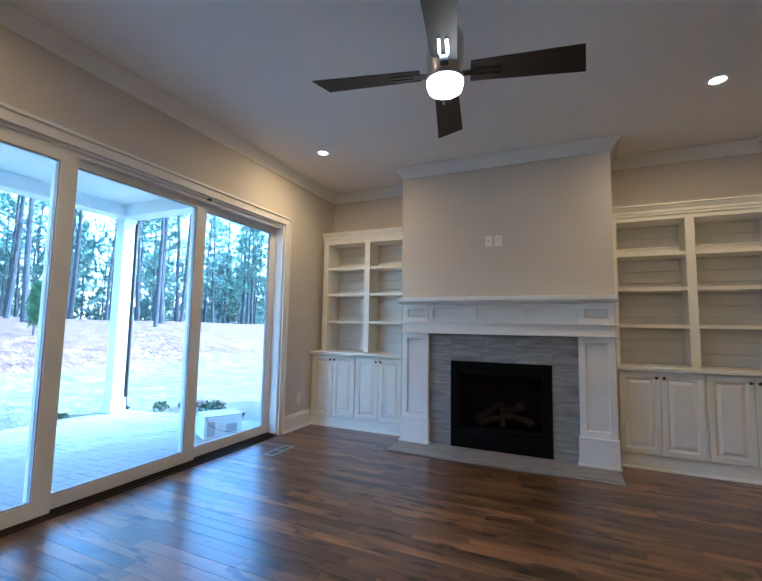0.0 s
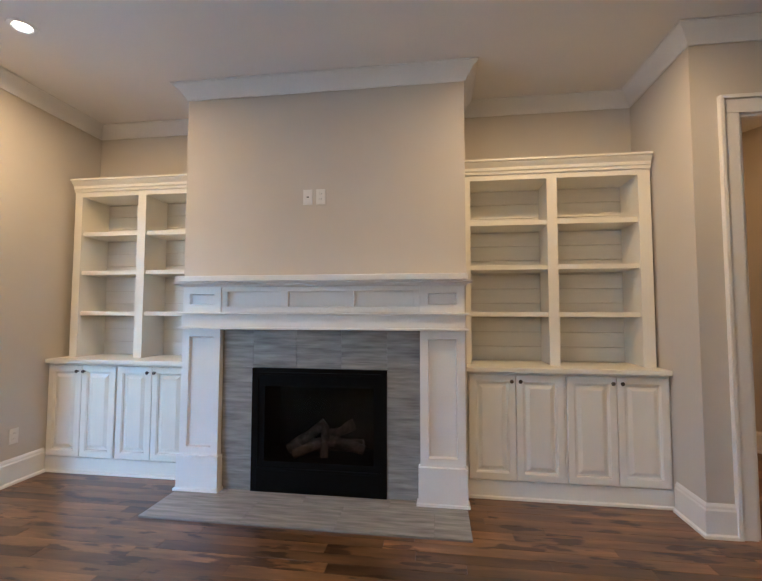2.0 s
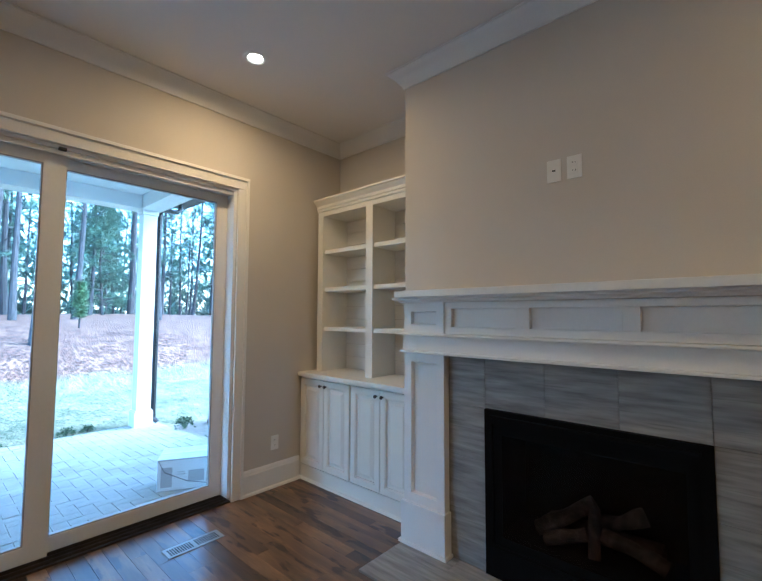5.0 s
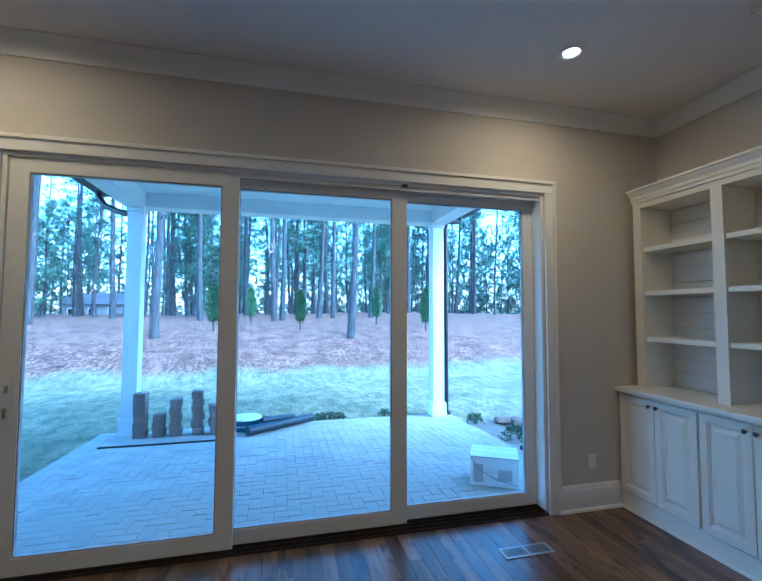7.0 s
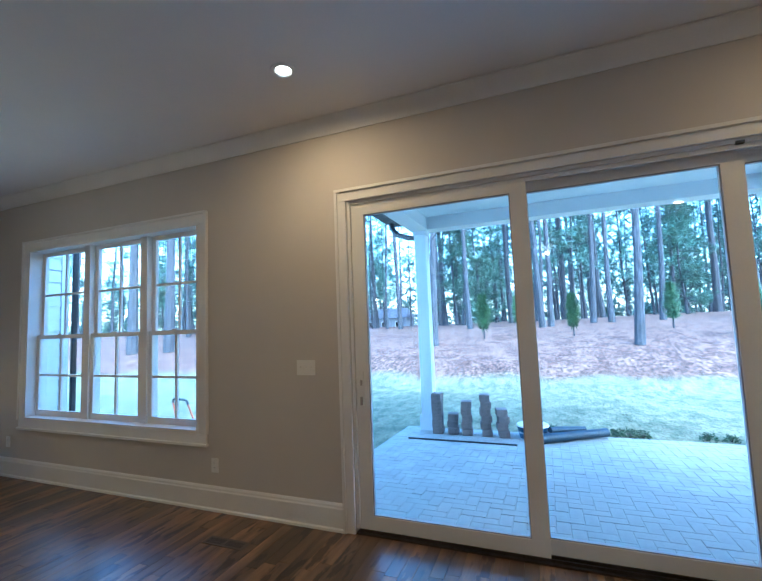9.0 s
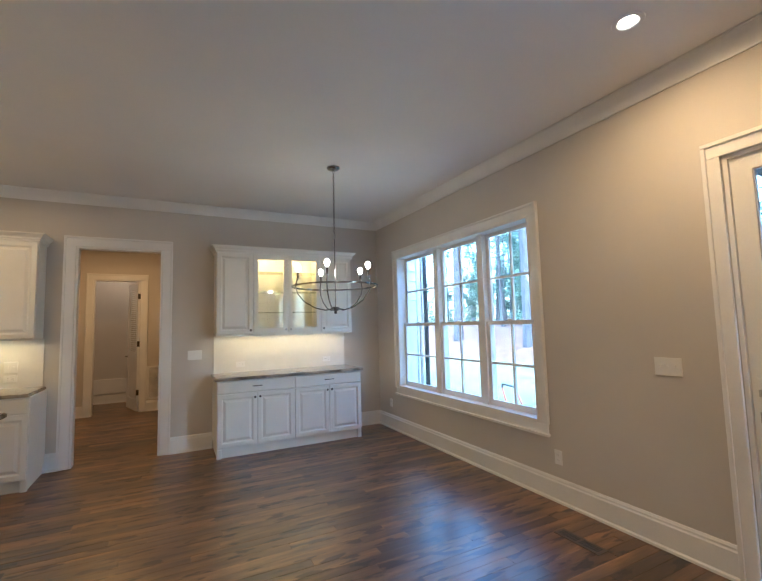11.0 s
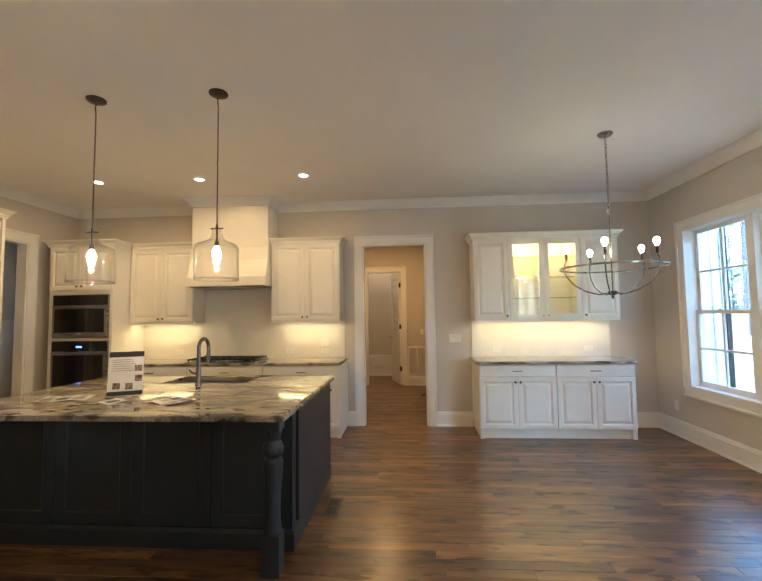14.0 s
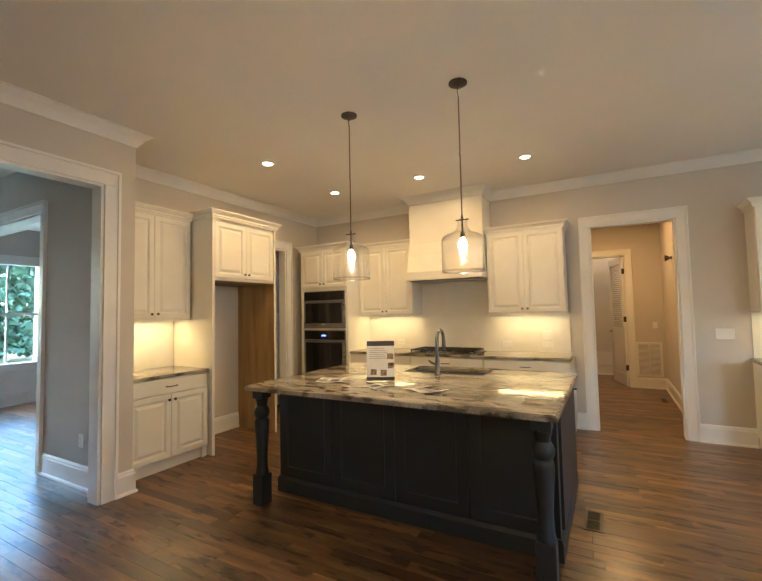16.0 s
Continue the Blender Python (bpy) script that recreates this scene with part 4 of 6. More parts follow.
fb = thing("gas_fireplace", pose(0.01, 4.872, 0.014), "black gas fireplace insert with ceramic logs behind glass", "fireplace")
part("surround_frame", wall_along(bmesh.new(), "x", -0.012, 0.03, -0.5, 0.5, 0.0, 0.885, [(-0.455, 0.455, 0.17, 0.81)]), BLACK, fb)
part("top_louvre", bx(-0.46, 0.46, -0.026, -0.0125, 0.84, 0.858, bevel=0.003), BLACK, fb)
part("lower_grille", bx(-0.46, 0.46, -0.018, -0.0125, 0.03, 0.155, bevel=0.003), BLACK, fb)
bm = wall_along(bmesh.new(), "x", -0.0, 0.012, -0.454, 0.454, 0.171, 0.809, [(-0.405, 0.405, 0.215, 0.755)])
part("door_frame", bm, BLACK, fb)
part("pane", bx(-0.405, 0.405, 0.004, 0.007, 0.215, 0.755), FIREGLASS, fb, "dark firebox glass")
bm = bmesh.new()
box(bm, -0.46, 0.46, 0.40, 0.42, 0.0, 0.86)
box(bm, -0.46, -0.44, 0.03, 0.40, 0.0, 0.86)
box(bm, 0.44, 0.46, 0.03, 0.40, 0.0, 0.86)
box(bm, -0.44, 0.44, 0.03, 0.40, 0.06, 0.20)
box(bm, -0.44, 0.44, 0.03, 0.40, 0.82, 0.86)
part("liner", bm, SOOT, fb)


def log_mesh(pts, r):
    bm = bmesh.new()
    n = 10
    P = []
    for i in range(n):
        t = i / (n - 1) * (len(pts) - 1)
        k = min(int(t), len(pts) - 2)
        p = Vector(pts[k]).lerp(Vector(pts[k + 1]), t - k)
        P.append(p + Vector((0, 0, 0.012 * noise.noise(p * 9))))
    tube(bm, P, [r * (1 + 0.25 * noise.noise(p * 13)) for p in P], 12)
    return bm


for pts, r in (([(-0.26, 0.30, 0.25), (0.28, 0.30, 0.26)], 0.050), ([(-0.28, 0.17, 0.25), (-0.16, 0.19, 0.33), (-0.01, 0.24, 0.44)], 0.040), ([(-0.22, 0.11, 0.235), (-0.02, 0.15, 0.31)], 0.034), ([(0.02, 0.10, 0.225), (0.0, 0.20, 0.43)], 0.028), ([(0.02, 0.21, 0.35), (0.16, 0.22, 0.41), (0.22, 0.24, 0.44)], 0.036), ([(0.05, 0.13, 0.34), (0.18, 0.13, 0.32), (0.31, 0.14, 0.27)], 0.036)):
    part("log", log_mesh(pts, r), LOG, fb, "pale ceramic log", smooth=True)

# ---- kitchen: hutch ----
def base_cabinet(m, w, d, label, pairs, h=0.885, top=None, drawers=True, group="white kitchen cabinets", feet=True, toe=0.06):
    """Base cabinet facing -y: a drawer above two doors in each pair."""
    e = thing("base_cabinet", m, label, "cabinet", group)
    yf = -d
    part("body", bx(0.0, w, yf + 0.022, -0.002, 0.11, h), CAB, e)
    part("toe_kick", bx(0.012, w - 0.012, yf + toe, -0.002, 0.0, 0.1095), CAB, e)
    if feet:
        for xx in (0.0, w - 0.055):
            part("foot", bx(xx, xx + 0.055, yf + 0.022, yf + toe - 0.001, 0.0, 0.1095, bevel=0.008), CAB, e)
    pw = w / pairs
    for k in range(pairs):
        a = k * pw
        zt = h - 0.012
        if drawers:
            dr = flat_door(e, a + 0.006, a + pw - 0.006, 0.735, zt, yf)
            add_pull(dr, a + pw / 2, 0.805, yf)
            zt = 0.725
        mid = a + pw / 2
        raised_door(e, a + 0.006, mid - 0.002, 0.125, zt, yf, (mid - 0.03, zt - 0.05))
        raised_door(e, mid + 0.002, a + pw - 0.006, 0.125, zt, yf, (mid + 0.03, zt - 0.05))
    return e


def upper_cabinet(m, w, d, h, label, doors, group="white kitchen cabinets", glazed=(), sides=True, knobs=True):
    """Wall cabinet facing -y with its foot at z = 0; doors: the x where each begins and ends; glazed: which have glass."""
    e = thing("wall_cabinet", m, label, "wall cabinet", group)
    yf = -d
    solid = [i for i in range(len(doors)) if i not in glazed]
    gx = (doors[glazed[0]][0], doors[glazed[-1]][1]) if glazed else None
    if glazed:
        part("body", wall_along(bmesh.new(), "x", yf + 0.022, -0.016, 0.0, w, 0.0, h, [(gx[0] + 0.02, gx[1] - 0.02, 0.02, h - 0.03)]), CAB, e)
        part("back_panel", bx(0.0, w, -0.0155, -0.002, 0.0, h), CAB, e)
        for zz in (0.27, 0.54, 0.80):
            gs = part("shelf", bx(gx[0] + 0.021, gx[1] - 0.021, yf + 0.06, -0.018, zz, zz + 0.010), SHELFGLASS, e, "clear glass shelf")
            gs.visible_shadow = False
    else:
        part("body", bx(0.0, w, yf + 0.022, -0.002, 0.0, h), CAB, e)
    part("light_rail", bx(0.0, w, yf + 0.01, yf + 0.03, -0.022, -0.0005), CAB, e)
    for i, (a, b) in enumerate(doors):
        right = (i % 2 == 0) if len(doors) == 2 else (i in (0, 1))
        kx = b - 0.03 if right else a + 0.03
        if i in glazed:
            fr = part("glass_door", wall_along(bmesh.new(), "x", yf, yf + 0.02, a, b, 0.006, h - 0.012, [(a + 0.055, b - 0.055, 0.07, h - 0.075)]), CAB, e)
            g = part("pane", bx(a + 0.05, b - 0.05, yf + 0.010, yf + 0.013, 0.065, h - 0.07), GLASS, fr, "clear cabinet glass")
            g.visible_shadow = False
            add_knob(fr, kx, 0.05, yf, NICKEL)
        else:
            raised_door(e, a, b, 0.006, h - 0.012, yf, (kx, 0.05) if knobs else None)
    path = [(0, -0.002), (0, yf), (w, yf), (w, -0.002)] if sides else [(0, yf), (w, yf)]
    part("cornice", sweep(bmesh.new(), path, [(-o, h - 0.01 + q * 0.82) for o, q in CORNICE]), CAB, e)
    return e


def counter(m, w, d, label, edge=0.02, t=0.032, z=0.887):
    bm = bmesh.new()
    v = box(bm, -edge, w + edge, -d - edge, -0.002, z, z + t)
    es = [e for e in bm.edges if all(q.co.z > z + t * 0.5 for q in e.verts)] + [e for e in bm.edges if abs(e.verts[0].co.z - e.verts[1].co.z) > 0.01]
    bmesh.ops.bevel(bm, geom=es, offset=0.008, segments=3, affect="EDGES")
    return single("countertop", bm, GRANITE, label, "countertop", at=m)


HX = 0.03
base_cabinet(pose(HX, S, 0, 0, 0, 180), 1.815, 0.59, "white hutch base with two drawers and four raised-panel doors", 2, group="breakfast hutch")
counter(pose(HX, S, 0, 0, 0, 180), 1.815, 0.59, "cream and grey granite top on the hutch base", edge=0.025)
upper_cabinet(pose(HX - 0.01, S, 1.415, 0, 0, 180), 1.80, 0.33, 1.04, "white hutch wall cabinet with two lit glass doors", [(0.006, 0.435), (0.445, 0.885), (0.889, 1.335), (1.345, 1.794)], "breakfast hutch", (1, 2))
single("backsplash", bx(0.0, 1.80, -0.011, -0.002, 0.92, 1.392), SPLASH, "cream glazed backsplash above the hutch counter", "backsplash", at=pose(HX - 0.01, S, 0, 0, 0, 180))
wall_plate(pose(-0.31, S + 0.011, 1.02, 0, 90, 180), 1, "outlet", "white sideways outlet plate on the hutch backsplash")
wall_plate(pose(-1.50, S + 0.011, 1.02, 0, 90, 180), 1, "outlet", "white sideways outlet plate on the hutch backsplash")


def strip_light(m, w):
    e = thing("under_cabinet_light", m, "slim lit warm strip under a wall cabinet", "light", "under-cabinet lights")
    part("housing", bx(-w / 2, w / 2, -0.02, 0.02, -0.0005 - 0.006, -0.0005), PLASTIC, e)
    part("diffuser", bx(-w / 2 + 0.01, w / 2 - 0.01, -0.014, 0.014, -0.0085, -0.0068), GLOW_STRIP, e, "glowing warm diffuser")


strip_light(pose(-0.88, -3.56, 1.415), 1.6)
strip_light(pose(2.22, -3.56, 1.435), 0.8)
strip_light(pose(4.20, -3.56, 1.435), 0.8)
strip_light(pose(5.55, -0.60, 1.455, 0, 0, 90), 0.7)

# ---- kitchen: back wall ----
base_cabinet(pose(4.648, S, 0, 0, 0, 180), 2.94, 0.62, "white base cabinets with drawers along the range wall", 3)
counter(pose(4.646, S, 0, 0, 0, 180), 2.93, 0.625, "cream and grey granite counter along the range wall", edge=0.0)
single("backsplash", bx(0.0, 2.9, -0.011, -0.002, 0.92, 1.434), SPLASH, "cream glazed backsplash behind the cooktop", "backsplash", at=pose(4.646, S, 0, 0, 0, 180))
single("backsplash", bx(0.0, 1.06, -0.011, -0.002, 1.4345, 1.95), SPLASH, "cream glazed backsplash under the hood", "backsplash", at=pose(3.75, S, 0, 0, 0, 180))
upper_cabinet(pose(2.682, S, 1.437, 0, 0, 180), 0.92, 0.33, 1.025, "white two-door wall cabinet beside the opening", [(0.006, 0.458), (0.462, 0.914)])
upper_cabinet(pose(4.648, S, 1.437, 0, 0, 180), 0.895, 0.33, 1.00, "white two-door wall cabinet beside the oven tower", [(0.006, 0.446), (0.45, 0.889)], sides=False)
for x, z, k in ((2.52, 1.02, "outlet"), (2.02, 1.02, "outlet"), (2.02, 1.14, "switch"), (4.10, 1.02, "outlet")):
    wall_plate(pose(x, S + 0.011, z, 0, 90 if k == "outlet" else 0, 180), 2 if k == "switch" else 1, k, "white plate on the range backsplash")

hood = thing("range_hood", pose(3.22, S, 0, 0, 0, 180), "white painted wooden range hood with a flared skirt", "range hood")
bm = bmesh.new()
sec = [(0.520, -0.40, CZ - 0.116), (0.520, -0.40, 2.42), (0.525, -0.43, 2.25), (0.528, -0.50, 2.02)]
rings = [[bm.verts.new(p) for p in ((-a, -0.002, z), (-a, y, z), (a, y, z), (a, -0.002, z))] for a, y, z in sec]
for a, b in zip(rings, rings[1:]):
    for j in range(4):
        bm.faces.new((a[j], a[(j + 1) % 4], b[(j + 1) % 4], b[j]))
bm.faces.new(rings[0])
bm.faces.new(rings[-1])
part("chimney", bm, CAB, hood)
part("seam_strip", bx(-0.523, 0.523, -0.405, -0.401, 2.555, 2.565), CAB, hood)
part("skirt", bx(-0.535, 0.535, -0.55, -0.002, 1.90, 2.0195, bevel=0.004), CAB, hood)
part("liner", bx(-0.49, 0.49, -0.50, -0.03, 1.885, 1.8995), STEEL, hood, "steel vent liner")

tower = thing("oven_tower", pose(5.515, S, 0, 0, 0, 180), "tall white cabinet holding a microwave and a wall oven", "cabinet", "white kitchen cabinets")
part("body", bx(0.0, 0.865, -0.645, -0.002, 0.10, 2.44), CAB, tower)
part("toe_kick", bx(0.0, 0.865, -0.59, -0.002, 0.0, 0.0995), CAB, tower)
raised_door(tower, 0.01, 0.430, 1.87, 2.425, -0.667, (0.40, 1.92))
raised_door(tower, 0.434, 0.855, 1.87, 2.425, -0.667, (0.465, 1.92))
flat_door(tower, 0.01, 0.855, 0.12, 0.42, -0.667)
part("cornice", sweep(bmesh.new(), [(0, -0.002), (0, -0.66), (0.865, -0.66), (0.865, -0.34)], [(-o, 2.43 + q * 0.85) for o, q in CORNICE]), CAB, tower)


def wall_oven(z0, z1, name, label, cat):
    e = thing(name, pose(5.445, S + 0.645, z0, 0, 0, 180), label, cat)
    h, w = z1 - z0, 0.76
    part("chassis", bx(0, w, -0.022, -0.001, 0, h, bevel=0.003), STEEL, e)
    part("control_panel", bx(0.012, w - 0.012, -0.030, -0.0225, h - 0.138, h - 0.010, bevel=0.002), OVENGLASS, e, "black glass control panel")
    d = part("oven_door", bx(0.012, w - 0.012, -0.042, -0.0225, 0.03, h - 0.14, bevel=0.004), STEEL, e)
    part("window", bx(0.045, w - 0.045, -0.0445, -0.0425, 0.075, h - 0.185, bevel=0.001), OVENGLASS, d, "black oven window")
    part("handle", tube(bmesh.new(), [(0.06, -0.043, h - 0.165), (0.06, -0.085, h - 0.165), (w - 0.06, -0.085, h - 0.165), (w - 0.06, -0.043, h - 0.165)], 0.011, 10), STEEL, d, "steel bar handle", smooth=True)
    part("badge", bx(w / 2 - 0.03, w / 2 + 0.03, -0.0455, -0.0425, 0.05, 0.065), PLASTIC, d)
    return e


wall_oven(1.255, 1.815, "microwave_oven", "stainless built-in microwave with a black window", "microwave")
ov = wall_oven(0.50, 1.225, "wall_oven", "stainless built-in wall oven with a black window", "oven")
part("display", bx(0.34, 0.42, -0.0315, -0.0303, 0.635, 0.655), glow("oven_display", (0.1, 0.25, 1.0), 0.15), ov, "small blue lit display")

ck = thing("gas_cooktop", pose(3.26, -3.40, 0.919), "black and steel gas cooktop with cast-iron grates", "cooktop")
part("pan", bx(-0.46, 0.46, -0.26, 0.26, 0.0005, 0.012, bevel=0.004), STEEL, ck)
for gx in (-0.3, 0.0, 0.3):
    bm = bmesh.new()
    for k in (-0.13, -0.045, 0.045, 0.13):
        box(bm, gx + k - 0.006, gx + k + 0.006, -0.22, 0.22, 0.032, 0.046)
    for k in (-0.215, -0.08, 0.08, 0.215):
        box(bm, gx - 0.14, gx + 0.14, k - 0.0065, k + 0.0065, 0.030, 0.048)
    for sx in (-0.135, 0.135):
        for sy in (-0.21, 0.21):
            box(bm, gx + sx - 0.007, gx + sx + 0.007, sy - 0.007, sy + 0.007, 0.012, 0.034)
    part("grate", bm, GRATE, ck, "black cast-iron grate")
for gx, gy in ((-0.3, -0.1), (-0.3, 0.12), (0.0, 0.0), (0.3, -0.1), (0.3, 0.12)):
    part("burner", lathe(bmesh.new(), [(0.045, 0.0125), (0.045, 0.02), (0.03, 0.026), (0.0, 0.026)], 20, (gx, gy, 0), cap=False), GRATE, ck, smooth=True)
for k in range(5):
    part("knob", lathe(bmesh.new(), [(0.02, 0.0125), (0.018, 0.035), (0.0, 0.036)], 16, (-0.16 + 0.08 * k, 0.245, 0), cap=False), STEEL, ck, smooth=True)

# ---- kitchen: refrigerator side ----
sb = base_cabinet(pose(EK, -0.19, 0, 0, 0, -90), 0.84, 0.62, "white base cabinet with one drawer and two doors", 1)
counter(pose(EK, -0.17, 0, 0, 0, -90), 0.875, 0.625, "cream and grey granite counter beside the refrigerator alcove", edge=0.0)
single("backsplash", bx(0.0, 0.87, -0.011, -0.002, 0.92, 1.453), SPLASH, "cream glazed backsplash beside the refrigerator alcove", "backsplash", at=pose(EK, -0.17, 0, 0, 0, -90))
upper_cabinet(pose(EK, -0.19, 1.457, 0, 0, -90), 0.84, 0.33, 1.08, "white two-door wall cabinet beside the refrigerator alcove", [(0.006, 0.418), (0.422, 0.834)], sides=False)
wall_plate(pose(EK - 0.011, -0.36, 1.02, 0, 90, -90), 1, "outlet", "white sideways outlet plate on the side backsplash")

fr = thing("refrigerator_surround", pose(EK, -1.05, 0, 0, 0, -90), "white tall surround with an empty refrigerator alcove and two doors above", "cabinet", "white kitchen cabinets")
part("side_panel", bx(0.0, 0.022, -0.655, -0.002, 0.0, 2.57), CAB, fr)
part("side_panel", bx(0.94, 0.962, -0.655, -0.002, 0.0, 2.57), CAB, fr)
part("inner_lining", bx(0.934, 0.9395, -0.65, -0.003, 0.001, 1.869), RAWWOOD, fr, "unfinished brown plywood lining")
part("face_trim", bx(0.0, 0.03, -0.66, -0.6555, 0.0, 2.57), CAB, fr)
part("face_trim", bx(0.932, 0.962, -0.66, -0.6555, 0.0, 2.57), CAB, fr)
part("over_box", bx(0.0225, 0.9335, -0.63, -0.002, 1.87, 2.57), CAB, fr)
part("soffit", bx(0.0225, 0.9335, -0.629, -0.01, 1.862, 1.8695), RAWWOOD, fr, "unfinished brown plywood soffit")
raised_door(fr, 0.04, 0.478, 1.90, 2.52, -0.652, (0.45, 1.95))
raised_door(fr, 0.482, 0.922, 1.90, 2.52, -0.652, (0.51, 1.95))
part("cornice", sweep(bmesh.new(), [(0, -0.345), (0, -0.662), (0.962, -0.662), (0.962, -0.002)], [(-o, 2.55 + q * 0.85) for o, q in CORNICE]), CAB, fr)
setting("baseboard", sweep(bmesh.new(), [(EK, -1.98), (EK, -1.08)], BASE), TRIM, "white baseboard in the refrigerator alcove")
wb = thing("water_box", pose(EK, -1.30, 0.30, 0, 0, -90), "white recessed water supply box in the refrigerator alcove", "outlet box")
part("rim", wall_along(bmesh.new(), "x", -0.012, -0.001, -0.10, 0.10, -0.10, 0.10, [(-0.08, 0.08, -0.08, 0.08)]), PLASTIC, wb)
part("back", bx(-0.08, 0.08, -0.003, -0.001, -0.08, 0.08), INKGREY, wb, "grey recessed back")
part("valve", lathe(bmesh.new(), [(0.012, -0.03), (0.012, -0.003), (0.0, -0.003)], 12, (0.02, 0, -0.03), "y", cap=False), NICKEL, wb, smooth=True)

# ---- kitchen island ----
isl = thing("kitchen_island", pose(0, 0, 0), "dark blue-grey panelled kitchen island with turned corner posts", "kitchen island")
IX0, IX1, IY0, IY1 = 1.62, 3.80, -1.95, -0.74
part("body", bx(IX0 + 0.02, IX1 - 0.02, IY0 + 0.02, IY1 - 0.02, 0.0, 0.886), ISLAND, isl)
pw = (IX1 - IX0) / 4
for k in range(4):
    bm = bmesh.new()
    a = IX1 - k * pw
    loft_rect(bm, -a + 0.004, -(a - pw) - 0.004, 0.13, 0.884, [(0, 0.0195), (0, 0.002), (0.002, 0.0), (0.075, 0.0), (0.084, 0.007), (0.092, 0.007)])
    part("back_panel", bm, ISLAND, isl, at=pose(0, IY1, 0, 0, 0, 180))
part("end_stile", loft_rect(bmesh.new(), 0.0, 0.085, 0.13, 0.884, [(0, 0.0195), (0, 0.002), (0.002, 0), (0.004, 0)]), ISLAND, isl, at=pose(IX0, IY1 - 0.0, 0, 0, 0, -90))
part("end_rail", bx(0.086, 1.21, 0.006, 0.0195, 0.13, 0.884), ISLAND, isl, at=pose(IX0, IY1 - 0.0, 0, 0, 0, -90))
ed = part("end_door", loft_rect(bmesh.new(), 0.10, 1.19, 0.14, 0.865, [(0, 0.0055), (0, -0.012), (0.003, -0.015), (0.008, -0.015)]), ISLAND, isl, at=pose(IX0, IY1 - 0.0, 0, 0, 0, -90))
part("knob", lathe(bmesh.new(), [(0.0, 0.0), (0.006, 0.0), (0.005, -0.012), (0.014, -0.02), (0.0, -0.03)], 14, (1.12, -0.015, 0.81), "y", cap=False), BRONZE, ed, smooth=True)
part("end_panel", loft_rect(bmesh.new(), 0.0, 1.21, 0.13, 0.884, [(0, 0.0195), (0, 0.002), (0.002, 0), (0.085, 0), (0.092, 0.012), (0.10, 0.012)]), ISLAND, isl, at=pose(IX1, IY0, 0, 0, 0, 90))
part("front_face", bx(IX0, IX1, IY0, IY0 + 0.0195, 0.1, 0.884), ISLAND, isl)
prof = [(0, 0.0), (-0.016, 0.0), (-0.015, 0.10), (-0.004, 0.125), (0, 0.125)]
part("base_trim", sweep(bmesh.new(), [(IX0, IY0), (IX0, IY1), (IX1, IY1), (IX1, IY0)][::-1], prof), ISLAND, isl)


def turned_post(x, y):
    bm = bmesh.new()
    bb = bx(x - 0.052, x + 0.052, y - 0.052, y + 0.052, 0.0, 0.23, bevel=0.006)
    p = part("post", bb, ISLAND, isl, "turned dark post")
    part("post_cap", bx(x - 0.052, x + 0.052, y - 0.052, y + 0.052, 0.82, 0.8865, bevel=0.006), ISLAND, p)
    prof = [(0.049, 0.2305), (0.052, 0.245), (0.047, 0.265), (0.043, 0.30), (0.042, 0.36), (0.045, 0.44), (0.051, 0.53), (0.057, 0.60), (0.058, 0.632), (0.052, 0.652), (0.042, 0.663), (0.052, 0.673), (0.060, 0.695), (0.061, 0.715), (0.053, 0.742), (0.041, 0.760), (0.043, 0.785), (0.051, 0.805), (0.051, 0.8195)]
    part("turning", lathe(bm, prof, 28, (x, y, 0)), ISLAND, p, smooth=True)


turned_post(1.665, -0.50)
turned_post(3.765, -0.50)
bm = bmesh.new()
SX0, SX1, SY0, SY1 = 2.28, 3.03, -1.93, -1.56
for d in ((1.575, SX0, -2.0, -0.405), (SX1, 3.865, -2.0, -0.405), (SX0, SX1, -2.0, SY0), (SX0, SX1, SY1, -0.405)):
    box(bm, *d, 0.887, 0.921)
bmesh.ops.remove_doubles(bm, verts=bm.verts, dist=1e-5)
out = [e for e in bm.edges if all(abs(v.co.z - 0.921) < 1e-4 for v in e.verts) and (all(abs(v.co.x - 1.575) < 1e-4 for v in e.verts) or all(abs(v.co.x - 3.865) < 1e-4 for v in e.verts) or all(abs(v.co.y + 0.405) < 1e-4 for v in e.verts) or all(abs(v.co.y + 2.0) < 1e-4 for v in e.verts))]
bmesh.ops.bevel(bm, geom=out, offset=0.009, segments=3, affect="EDGES")
single("countertop", bm, GRANITE, "polished cream and grey granite island top with a sink cutout", "countertop")
sk = thing("kitchen_sink", pose((SX0 + SX1) / 2, (SY0 + SY1) / 2, 0.887), "undermounted stainless sink in the island", "sink")
bm = bmesh.new()
hx, hy = (SX1 - SX0) / 2 - 0.001, (SY1 - SY0) / 2 - 0.001
r0 = [bm.verts.new(p) for p in ((-hx, -hy, 0.006), (hx, -hy, 0.006), (hx, hy, 0.006), (-hx, hy, 0.006))]
r1 = [bm.verts.new((v.co.x * 0.97, v.co.y * 0.95, -0.18)) for v in r0]
for j in range(4):
    bm.faces.new((r0[j], r0[(j + 1) % 4], r1[(j + 1) % 4], r1[j]))
bm.faces.new(r1)
part("basin", bm, SINKM, sk)
part("drain", lathe(bmesh.new(), [(0.045, -0.179), (0.04, -0.174), (0.0, -0.176)], 20, cap=False), STEEL, sk, smooth=True)

